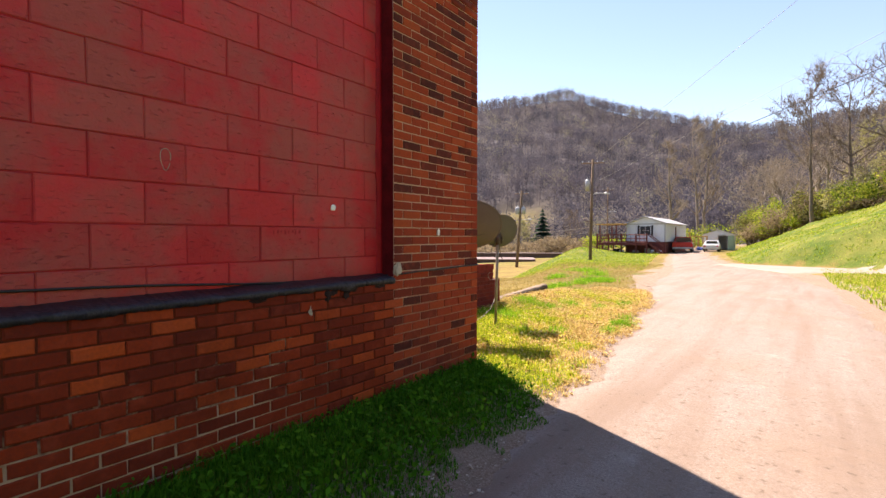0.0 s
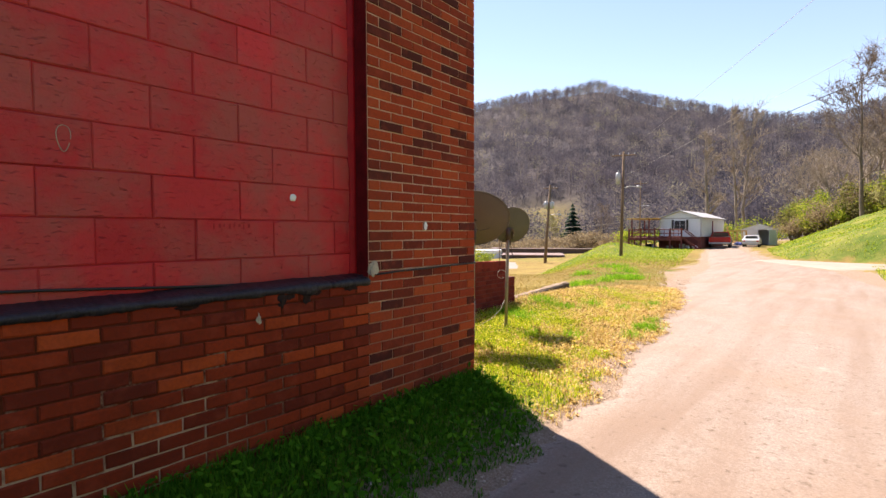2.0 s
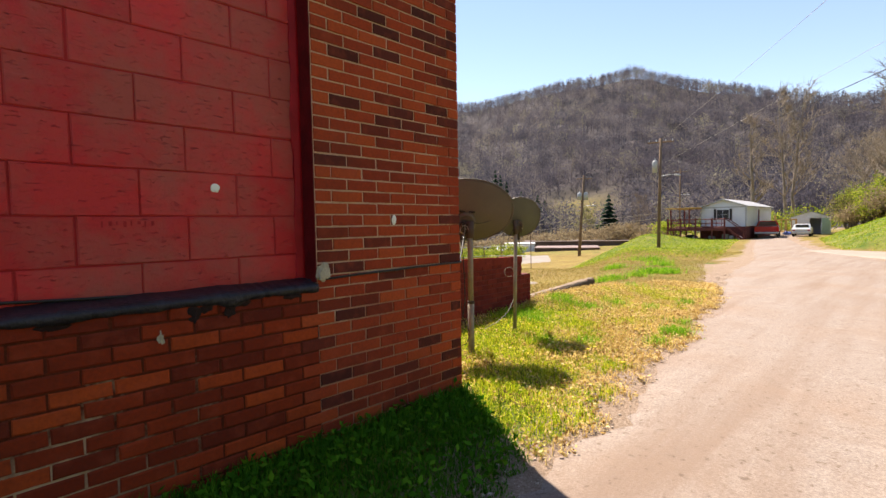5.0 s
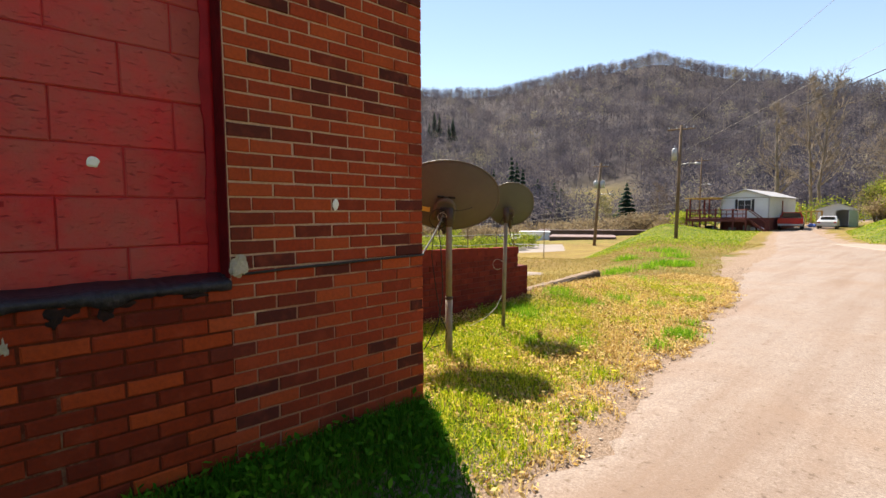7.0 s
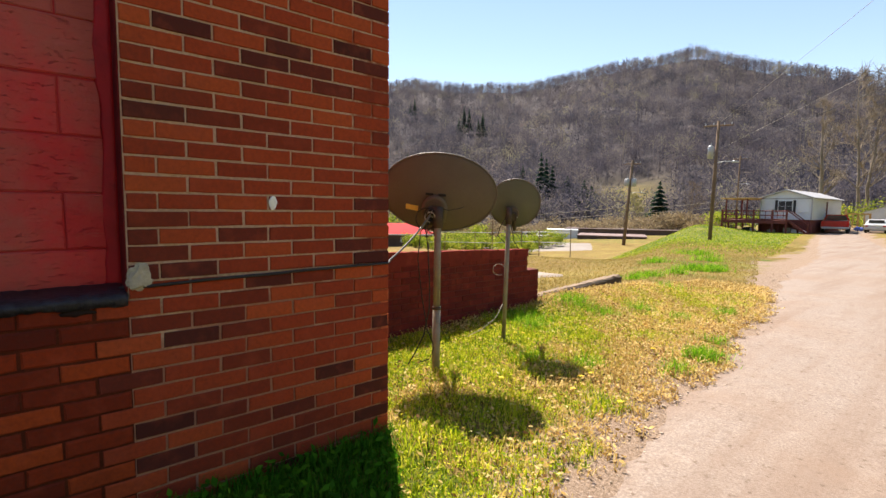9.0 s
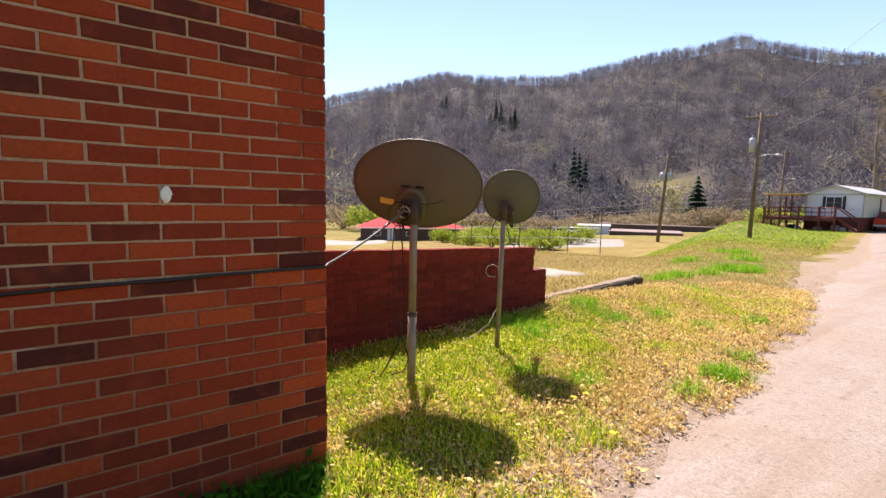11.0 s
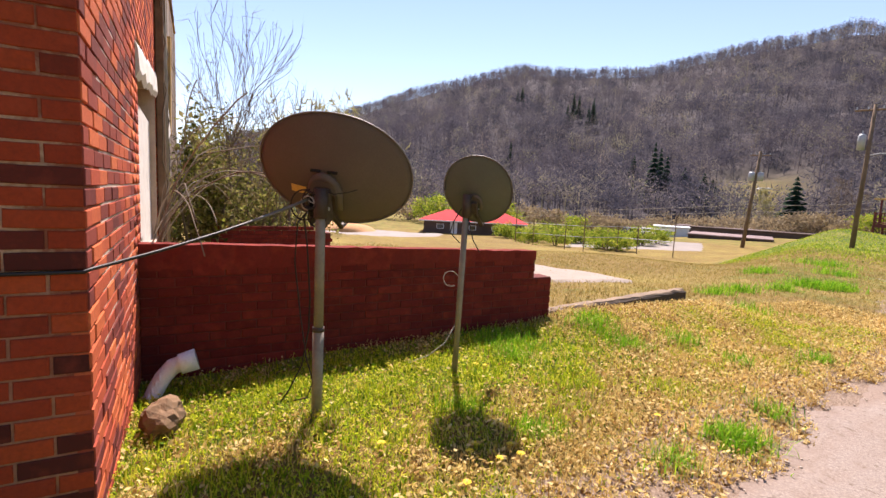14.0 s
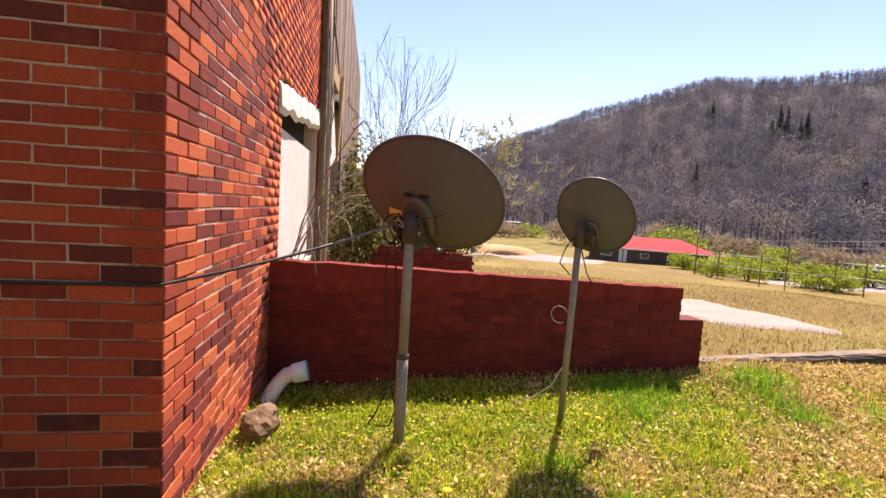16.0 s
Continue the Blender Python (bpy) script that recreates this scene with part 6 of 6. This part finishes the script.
def pickup():
    t = thing("pickup_truck", "red pickup truck parked with its tailgate to the lane", "pickup truck", (-8.5, 57.3, -0.8), 8)
    t.matrix_world = t.matrix_world @ Matrix.Scale(1.14, 4)
    body = [(-0.92, 0.45), (0.92, 0.45), (0.95, 0.75), (0.9, 1.08), (-0.9, 1.08), (-0.95, 0.75)]
    part("bed", prism(body, 0.0, 2.3, "y"), M_CAR_RED, t, "red cargo bed")
    part("cab", prism([(-0.9, 0.45), (0.9, 0.45), (0.9, 1.1), (0.68, 1.62), (-0.68, 1.62), (-0.9, 1.1)], 2.3, 4.0, "y"), M_CAR_RED, t, "red cab")
    part("bonnet", prism([(-0.9, 0.45), (0.9, 0.45), (0.9, 1.05), (-0.9, 1.05)], 4.0, 5.2, "y"), M_CAR_RED, t)
    part("bed_cover", box(-0.85, 0.05, 1.08, 0.85, 2.25, 1.12), M_BLACK_SHUTTER, t)
    part("rear_window", prism([(-0.78, 1.13), (0.78, 1.13), (0.62, 1.55), (-0.62, 1.55)], 2.28, 2.3, "y"), M_GLASS, t, "dark rear window")
    part("tailgate", box(-0.72, -0.03, 0.62, 0.72, 0.0, 1.04, 0.01), M_CAR_RED, t)
    part("bumper", box(-0.92, -0.14, 0.42, 0.92, 0.0, 0.58, 0.03), M_GREY_STEEL, t, "dull chrome bumper")
    for sx in (-1, 1):
        part("tail_light", box(sx * 0.76, -0.035, 0.68, sx * 0.9, 0.0, 1.0, 0.01), M_TAIL, t, "red tail light")
        for y in (0.9, 4.4):
            wheel(t, sx * 0.82, y, 0.36, 0.24)


def sedan(at, rz, paint, label):
    t = thing("car", label, "car", at, rz)
    side = [(0.0, 0.35), (0.0, 0.82), (0.25, 0.95), (0.95, 0.98), (1.55, 1.38), (2.75, 1.40), (3.4, 0.98), (4.4, 0.86), (4.55, 0.6), (4.55, 0.35)]
    bm = bmesh.new()
    rows = []
    for x, k in ((-0.86, 0.0), (-0.80, 1.0), (0.80, 1.0), (0.86, 0.0)):
        rows.append([bm.verts.new((x * (1 - 0.18 * max(0, z - 0.95) / 0.45), y, z - (0.04 if not k and z > 0.5 else 0))) for y, z in side])
    for a, b in zip(rows, rows[1:]):
        for i in range(len(side)):
            j = (i + 1) % len(side)
            bm.faces.new((a[i], a[j], b[j], b[i]))
    bm.faces.new(rows[0])
    bm.faces.new(rows[-1][::-1])
    part("body", bm, paint, t)
    part("rear_window", prism([(-0.62, 1.03), (0.62, 1.03), (0.56, 1.33), (-0.56, 1.33)], 1.02, 1.5, "y"), M_GLASS, t)
    part("bumper", box(-0.84, -0.08, 0.38, 0.84, 0.02, 0.6, 0.03), paint, t)
    for sx in (-1, 1):
        part("tail_light", box(sx * 0.56, -0.015, 0.66, sx * 0.8, 0.02, 0.8, 0.01), M_TAIL, t)
        part("side_window", box(sx * 0.74, 1.6, 1.02, sx * 0.80, 2.7, 1.3, 0.01), M_GLASS, t)
        for y in (0.8, 3.6):
            wheel(t, sx * 0.76, y, 0.32, 0.2)
    return t


pickup()
sedan((-6.3, 63.0, -0.8), 4, M_CAR_WHITE, "silver-white saloon car parked before the shed")


def shed():
    o = thing("garden_shed", "pale metal garden shed with a dark open doorway", "shed", (-6.5, 71.5, -0.75), 6)
    W = 1.95
    part("wall", prism([(-W, 0), (-0.1, 0), (-0.1, 2.0), (1.05, 2.0), (1.05, 0), (W, 0), (W, 2.1), (0, 2.75), (-W, 2.1)], 0, 0.06, "y"), M_WHITE_SIDING, o, "white ribbed front wall")
    for sx in (-1, 1):
        part("side_wall", box(sx * W - 0.03, 0.06, 0, sx * W + 0.03, 3.6, 2.1), M_SHED_GREEN if sx > 0 else M_WHITE_SIDING, o, "pale green metal side" if sx > 0 else "")
        part("roof_slope", prism([(sx * (W + 0.15), 2.02), (0, 2.77), (0, 2.83), (sx * (W + 0.15), 2.08)], -0.12, 3.7, "y"), M_ROOF_GREY, o)
    part("back_wall", prism([(-W, 0), (W, 0), (W, 2.1), (0, 2.75), (-W, 2.1)], 3.54, 3.6, "y"), M_WHITE_SIDING, o)
    part("shed_floor", box(-W, 0.06, 0, W, 3.5, 0.03), M_DARK, o, "dark floor")
    part("door", box(1.1, -0.07, 0.02, W - 0.05, -0.01, 1.98, 0.01), M_SHED_GREEN, o, "pale green sliding door")
    ps = thing("play_frame", "yellow wooden play frame with coloured toys", "play frame", (-8.7, 69.0, -0.8), 5)
    for x in (-1.0, 0.1, 1.1):
        part("post", box(x - 0.1, -0.1, 0, x + 0.1, 0.1, 2.5 if x < 0 else 2.0), M_OCHRE_WOOD, ps)
    part("beam", box(-1.0, -0.06, 1.85, 1.1, 0.06, 2.0), M_OCHRE_WOOD, ps)
    part("platform", box(-1.0, -0.3, 0.4, 1.1, 0.9, 0.5), M_OCHRE_WOOD, ps)
    for i in range(4):
        part("slat", box(-0.9 + i * 0.5, -0.05, 0.5, -0.8 + i * 0.5, 0.05, 1.85), M_OCHRE_WOOD, ps)
    part("toy_pile", lump_mesh(0.45, 5), M_BLUE, ps, "blue plastic toys").location = (0.3, -0.5, 0.25)


def lump_mesh(size, seed):
    bm = bmesh.new()
    bmesh.ops.create_icosphere(bm, subdivisions=2, radius=size)
    for v in bm.verts:
        v.co *= 1 + 0.4 * noise.noise(v.co * 4 + Vector((seed, 0, 0)))
        v.co.z *= 0.6
    return bm


shed()

# ---- utility poles and wires ----
def utility_pole(at, tall, lean, cans, arm, label, fat=1.0):
    t = thing("utility_pole", label, "utility pole", at, 0, "utility poles")
    part("pole", tube([(0, 0, -0.6), (lean[0] / 2, lean[1] / 2, tall / 2), (lean[0], lean[1], tall)], [0.135 * fat, 0.115 * fat, 0.09 * fat], 12), M_POLE_WOOD, t, "", True)
    lx, ly = lean
    a = radians(arm)
    u = Vector((math.cos(a), math.sin(a), 0))
    z = tall * 0.965
    c = Vector((lx, ly, z)) * 1.0
    part("crossarm", tube([c - u * 0.9, c + u * 0.9], 0.06, 4), M_POLE_WOOD, t)
    for k in (-0.8, -0.3, 0.35, 0.8):
        p = c + u * k
        part("insulator", tube([p + Vector((0, 0, 0.04)), p + Vector((0, 0, 0.2))], [0.05, 0.03], 8), M_GREY_STEEL, t)
    for sx, h in cans:
        p = Vector((lx * h / tall, ly * h / tall, h)) + u * sx * 0.36
        can = part("transformer", tube([p - Vector((0, 0, 0.45)), p + Vector((0, 0, 0.36)), p + Vector((0, 0, 0.45))], [0.19 * fat, 0.19 * fat, 0.12 * fat], 16), M_GREY_STEEL, t, "pale grey transformer can", True)
        part("bushing", tube([p + Vector((0, 0, 0.42)), p + Vector((0, 0, 0.66))], [0.05, 0.03], 8), M_GREY_STEEL, can)
    p = Vector((lx, ly, tall * 0.66))
    arm_l = part("lamp_arm", tube([p, p + u * 0.5 + Vector((0, 0, 0.1)), p + u * 1.0 + Vector((0, 0, 0.06))], 0.03, 6), M_GREY_STEEL, t)
    part("lamp_head", tube([p + u * 0.95 + Vector((0, 0, 0.06)), p + u * 1.35 + Vector((0, 0, 0.02))], [0.09, 0.05], 8), M_GREY_STEEL, t, "pale street light head", True)
    return t


utility_pole((-11.4, 35, -0.95), 8.4, (0.15, 0), [(-1, 6.3)], 20, "brown wooden utility pole with a transformer by the lawn")
utility_pole((-26.6, 50.6, -4.0), 10.9, (0.75, 0.1), [(-1, 8.4), (1, 8.4)], 30, "brown leaning utility pole with two transformer cans", 1.5)
utility_pole((-22.6, 74, -2.6), 11.6, (0.1, 0), [], 25, "dark wooden utility pole behind the mobile home")
WG = "overhead wires"
P2 = Vector((-11.25, 35, 0))
wire("overhead_wire", sag(P2 + Vector((0, 0, 7.3)), (14, -8, 7.9), 0.25), 0.007, M_PALE_CABLE, "thin overhead wire crossing above the lane", "wire", WG, 4)
wire("overhead_wire", sag(P2 + Vector((0.3, 0, 5.6)), (18, 0, 9.4), 0.1), 0.006, M_PALE_CABLE, "thin overhead wire crossing above the lane", "wire", WG, 4)
wire("overhead_wire", sag(P2 + Vector((0, 0, 5.1)), (18, 0.5, 7.9), 0.15), 0.016, M_CABLE, "black overhead cable crossing above the lane", "wire", WG, 4)
for k in (0, 0.7):
    x, y = polar(62, 85)
    wire("overhead_wire", sag((-26.3, 50.6, 1.6 - k), (x, y, -1.6 - k), 0.5), 0.03, M_GREY_BOARD, "thick old wire strung along the valley", "wire", WG, 4)
    wire("overhead_wire", sag((-26.3, 50.6, 1.6 - k), (-22.6, 74, 3.0 - k), 0.3), 0.03, M_GREY_BOARD, "thick old wire strung along the valley", "wire", WG, 4)

# ---- buildings and lots down in the valley ----
def on_ground(az, r, ox=1.84, oy=0.73):
    x, y = polar(az, r, ox, oy)
    return x, y, gz(x, y)


def red_roof_building():
    x, y, z = on_ground(58.3, 62)
    t = thing("red_roofed_building", "low dark brick building with a red metal hip roof", "building", (x, y, z - 0.1), 58)
    L, D, h = 6.2, 3.2, 1.75
    part("wall", box(-L, -D, 0, L, D, h), M_DARK_WALL, t, "dark brown brick wall")
    bm = bmesh.new()
    e = 0.6
    v = [bm.verts.new(p) for p in ((-L - e, -D - e, h), (L + e, -D - e, h), (L + e, D + e, h), (-L - e, D + e, h), (-L + 2.6, 0, h + 1.25), (L - 2.6, 0, h + 1.25))]
    for f in ((0, 1, 5, 4), (1, 2, 5), (2, 3, 4, 5), (3, 0, 4), (3, 2, 1, 0)):
        bm.faces.new([v[i] for i in f])
    part("roof", bm, M_RED_ROOF, t, "bright red metal hip roof")
    part("fascia", box(-L - e, -D - e - 0.03, h - 0.12, L + e, -D - e, h + 0.02), M_WHITE_SIDING, t)
    for i, x0 in enumerate((-2.9, -2.4)):
        d = part("door", box(x0, -D - 0.05, 0.05, x0 + 0.38, -D - 0.005, 1.55), M_WHITE_SIDING, t, "white door leaf")
    for x0 in (-4.6, -0.6, 2.2):
        w = part("window", box(x0, -D - 0.05, 0.7, x0 + 0.9, -D - 0.005, 1.3), M_WHITE_SIDING, t)
        part("pane", box(x0 + 0.08, -D - 0.06, 0.76, x0 + 0.82, -D - 0.05, 1.24), M_GLASS, w)


red_roof_building()


def box_building(az, r, rz, L, D, h, material, roof, label, name="building", o=(2.25, -1.97), windows=True):
    x, y, z = on_ground(az, r, *o)
    t = thing(name, label, "building", (x, y, z - 0.2), rz)
    part("wall", box(-L / 2, -D / 2, 0, L / 2, D / 2, h + 0.2), material, t)
    part("roof", box(-L / 2 - 0.15, -D / 2 - 0.15, h + 0.2, L / 2 + 0.15, D / 2 + 0.15, h + 0.36, 0.03), roof, t)
    part("door", box(-L / 2 + 0.4, -D / 2 - 0.04, 0.2, -L / 2 + 0.85, -D / 2 - 0.004, max(0.3, min(h - 0.3, 1.8))), M_DARK, t, "dark doorway")
    for i in range(int(L / 3) if windows else 0):
        x0 = -L / 2 + 1.6 + i * 2.6
        if x0 + 0.8 < L / 2:
            w = part("window", box(x0, -D / 2 - 0.04, h * 0.5, x0 + 0.8, -D / 2 - 0.004, h * 0.85), M_GREY_STEEL, t)
            part("pane", box(x0 + 0.06, -D / 2 - 0.05, h * 0.53, x0 + 0.74, -D / 2 - 0.04, h * 0.82), M_GLASS, w)
    return t


box_building(35.4, 84, 36, 4.9, 4, 1.6, M_WHITE_SIDING, M_WHITE_SIDING, "small white flat-roofed block building in the valley", windows=False)
box_building(29.0, 92, 29, 19, 7, 1.0, M_DARK_WALL, M_DARK_WALL, "long dark flat-roofed building in the valley", windows=False)
box_building(30.0, 78, 29, 9.5, 7, 0.35, M_DARK_WALL, M_ROOF_BROWN, "low building with a mauve flat roof", windows=False)
box_building(77.5, 120, 78, 9, 6, 3.4, M_WHITE_SIDING, M_ROOF_GREY, "distant white house across the valley", "house", (1.84, 0.73))
box_building(74.5, 110, 74, 8, 5, 2.6, M_DARK_WALL, M_ROOF_GREY, "distant dark house with a pale roof", "house", (1.84, 0.73))
box_building(80.5, 100, 80, 8, 5, 2.8, M_SHED_GREEN, M_SHED_GREEN, "distant pale green house", "house", (1.84, 0.73))

for az, r, w, c in ((38.6, 70, 40, M_CAR_WHITE), (39.8, 69, 60, M_BLACK_SHUTTER)):
    x, y, z = on_ground(az, r)
    sedan((x, y, z), w, c, "white car parked in the valley lot" if c == M_CAR_WHITE else "dark car parked in the valley lot")
x, y, z = on_ground(75.6, 84)
sedan((x, y, z), 160, M_CAR_WHITE, "white car parked on the far street")


def area(az0, r0, az1, r1, az2, r2, az3, r3, material, lift, label, name="lot", category="parking lot"):
    draped(name, [polar(a, r, 1.84, 0.73) for a, r in ((az0, r0), (az1, r1), (az2, r2), (az3, r3))], material, lift, label, category)


area(84, 21, 63, 24, 60, 56, 73, 62, M_LOT, 0.06, "pale grey asphalt parking lot below the field")
area(48, 46, 33, 48, 33, 60, 46, 62, M_LOT, 0.06, "pale asphalt lot beyond the fence")


def mound(az, r, w, d, h, material, label, seed):
    x, y, z = on_ground(az, r)
    bm = bmesh.new()
    bmesh.ops.create_icosphere(bm, subdivisions=4, radius=1)
    for v in bm.verts:
        v.co *= 1 + 0.18 * noise.noise(v.co * 1.6 + Vector((seed, 0, 0)))
    ob = part("mound", bm, material, None, "", True)
    ob.matrix_world = pose(x, y, z - 0.3, 0, 0, az) @ Matrix.Diagonal((w, d, h, 1))
    tagged(ob, label, "mound", "", "structure")


mound(80.5, 44, 4.6, 5, 1.5, M_GREEN_BANK, "grassy green mound beside the lot", 1)
mound(74.8, 58, 5.0, 4, 1.3, M_ORANGE_DIRT, "bare orange dirt bank behind the lot", 2)


def fence():
    t = thing("chain_fence", "rusty wire fence with tall posts along the field", "fence", (0, 0, 0))
    tops = []
    for i in range(7):
        x, y, z = on_ground(36 + i * 2.9 + (0.8 if i % 2 else 0), 40 + (i % 3))
        h = 2.3 if i % 3 else 3.2
        part("post", tube([(x, y, z - 0.3), (x, y, z + h)], 0.04, 6), M_POLE_WOOD, t)
        tops.append(Vector((x, y, z + 2.1)))
    for dz in (0, -0.9):
        part("fence_wire", tube([p + Vector((0, 0, dz)) for p in tops], 0.022, 4), M_GREY_STEEL, t)


fence()

# ---- saplings, ivy and dry vines by the side wall ----
for i, (x, y, h, s) in enumerate([(-7.4, 0.95, 4.9, 71), (-9.6, 1.1, 5.2, 73), (-6.9, 1.9, 3.4, 74)]):
    tree((x, y, gz(x, y)), h, s, "leafless sapling with thin spreading twigs by the side wall", spread=0.42, trunk=0.03, levels=4, fork=1, group="saplings by the side wall", name="sapling", up=1.0, twigs=1, reach=0.8)
for i, (x, y, h, w) in enumerate([(-6.3, 0.5, 2.9, 0.9), (-8.2, 0.7, 2.9, 1.5), (-9.4, 1.4, 2.9, 1.9), (-7.3, 1.3, 2.2, 1.5), (-10.5, 0.9, 3.4, 2.0), (-8.4, 2.3, 2.0, 1.6), (-12.5, 0.9, 3.8, 2.2)]):
    shrub((x, y, gz(x, y)), h, w, 500 + i, "tangled ivy-covered bush with sparse yellow-green leaves", M_IVY, 2600, "ivy bushes by the side wall", 0.05, 9)


def dry_vines():
    rng = random.Random(77)
    for k in range(16):
        x0 = rng.uniform(-4.6, -2.2)
        pts = []
        p = Vector((x0, 0.05, rng.uniform(0.5, 0.9)))
        d = Vector((rng.uniform(-0.4, 0.4), 0.25, 1)).normalized()
        for i in range(16):
            pts.append(p.copy())
            d = (d + Vector((rng.gauss(0, 0.16), rng.gauss(0.01, 0.06), rng.gauss(-0.11, 0.08)))).normalized()
            p = p + d * 0.11
            p.y = max(p.y, 0.02)
        wire("dry_vine", pts, 0.005, M_PALE_BARK if k % 2 else M_BARK, "dry leafless vine arching from the side wall", "vine", "dry vines on the side wall", 4)
    for k in range(10):
        x0 = rng.uniform(-5.2, -4.5)
        pts = [(x0 + rng.gauss(0, 0.05), 0.05 + abs(rng.gauss(0, 0.03)), 0.4 + 0.26 * i) for i in range(14)]
        wire("dry_vine", pts, 0.008, M_BARK, "dry leafless vine climbing the side wall", "vine", "dry vines on the side wall", 4)


dry_vines()

# ---- forest on the far hill ----
def forest():
    rng = np.random.default_rng(11)
    protos = []
    for k in range(7):
        r = np.random.default_rng(100 + k)
        vs, fs = [], []

        def blade(a, b, w):
            a, b = np.array(a), np.array(b)
            d = b - a
            s = np.cross(d, r.standard_normal(3))
            s = s / (np.linalg.norm(s) + 1e-6) * w
            i = len(vs)
            vs.extend([a - s, a + s, b])
            fs.append((i, i + 1, i + 2))
        for a in (0.0, 1.6):
            q = np.array((math.cos(a), math.sin(a), 0)) * 0.012
            i = len(vs)
            vs.extend([-q, q, np.array((r.uniform(-.03, .03), r.uniform(-.03, .03), 0.95))])
            fs.append((i, i + 1, i + 2))
        wide, mid = r.uniform(0.26, 0.38), r.uniform(0.56, 0.64)
        for _ in range(6):
            z = r.uniform(0.3, 0.6)
            a = r.uniform(0, 6.28)
            e = np.array((math.cos(a) * wide, math.sin(a) * wide, z + r.uniform(0.12, 0.32)))
            blade((0, 0, z), e, 0.007)
        for _ in range(80):
            d = r.standard_normal(3)
            d = d / np.linalg.norm(d) * r.uniform(0.35, 1.0) ** 0.6
            q = np.array((d[0] * wide, d[1] * wide, mid + d[2] * 0.31))
            blade(q, q + r.standard_normal(3) * 0.045 + d * 0.05, 0.0105)
        protos.append((np.array(vs), np.array(fs)))
    for k in range(3):                       # slim trees that stand along the ridge
        r = np.random.default_rng(140 + k)
        vs, fs = [], []
        for a in (0.0, 1.6):
            q = np.array((math.cos(a), math.sin(a), 0)) * 0.015
            i = len(vs)
            vs.extend([-q, q, np.array((r.uniform(-.04, .04), r.uniform(-.04, .04), 1.0))])
            fs.append((i, i + 1, i + 2))
        for _ in range(46):
            z = r.uniform(0.38, 0.97)
            a = r.uniform(0, 6.28)
            reach = 0.15 * (1.1 - z) ** 0.5
            c = np.array((math.cos(a), math.sin(a), 0)) * reach * r.uniform(0.0, 1.0)
            b0 = np.array((0, 0, z)) + c
            b1 = b0 + np.array((math.cos(a) * 0.04, math.sin(a) * 0.04, r.uniform(0.05, 0.13)))
            sd = np.cross(b1 - b0, r.standard_normal(3))
            sd = sd / np.linalg.norm(sd) * 0.0095
            i = len(vs)
            vs.extend([b0 - sd, b0 + sd, b1])
            fs.append((i, i + 1, i + 2))
        protos.append((np.array(vs), np.array(fs)))
    count = 14500
    az = np.radians(rng.uniform(-24, 86, count))
    rr = R_FOOT - 35 + (R_RIDGE + 60 - R_FOOT) * rng.uniform(0, 1, count) ** 0.8
    az[:2800] = np.radians(rng.uniform(-24, 86, 2800))
    rr[:2800] = R_RIDGE + rng.normal(0, 7, 2800)
    X, Y = -np.sin(az) * rr, np.cos(az) * rr
    lawn = ((np.degrees(az) - 28) / 4.5) ** 2 + ((rr - 205) / 34) ** 2 < 1
    keep = ~lawn
    X, Y, rr = X[keep], Y[keep], rr[keep]
    Z = height(X, Y) - 0.3
    H = rng.uniform(9.5, 16.5, len(X))
    pick = rng.integers(0, 7, len(X))
    H[:2800] = rng.uniform(9, 13.5, 2800)
    pick[:2800] = rng.integers(7, 10, 2800)
    turn = rng.uniform(0, 6.28, len(X))
    tone = rng.random(len(X))
    allv, allf, allt, off = [], [], [], 0
    for k, (v, f) in enumerate(protos):
        ids = np.where(pick == k)[0]
        c, s = np.cos(turn[ids]), np.sin(turn[ids])
        h = H[ids]
        x = (v[None, :, 0] * c[:, None] - v[None, :, 1] * s[:, None]) * h[:, None] + X[ids, None]
        y = (v[None, :, 0] * s[:, None] + v[None, :, 1] * c[:, None]) * h[:, None] + Y[ids, None]
        z = v[None, :, 2] * h[:, None] + Z[ids, None]
        allv.append(np.stack([x, y, z], -1).reshape(-1, 3))
        allf.append((f[None] + (np.arange(len(ids)) * len(v))[:, None, None]).reshape(-1, 3) + off)
        allt.append(np.repeat(tone[ids], len(v)))
        off += len(ids) * len(v)
    ob = mesh_object("bare_woods", np.concatenate(allv), np.concatenate(allf), M_FOREST)
    t4 = np.repeat(np.concatenate(allt)[:, None], 4, 1).astype(np.float32)
    at = ob.data.color_attributes.new("tone", "FLOAT_COLOR", "POINT")
    at.data.foreach_set("color", t4.ravel())
    tagged(ob, "leafless grey-brown spring woods covering the far hill, blue haze put into the colour", "woods", "", "stuff")


forest()

# ---- masonry pieces last ----
lay_panel()
lay_front()
lay_side()
lay_low()
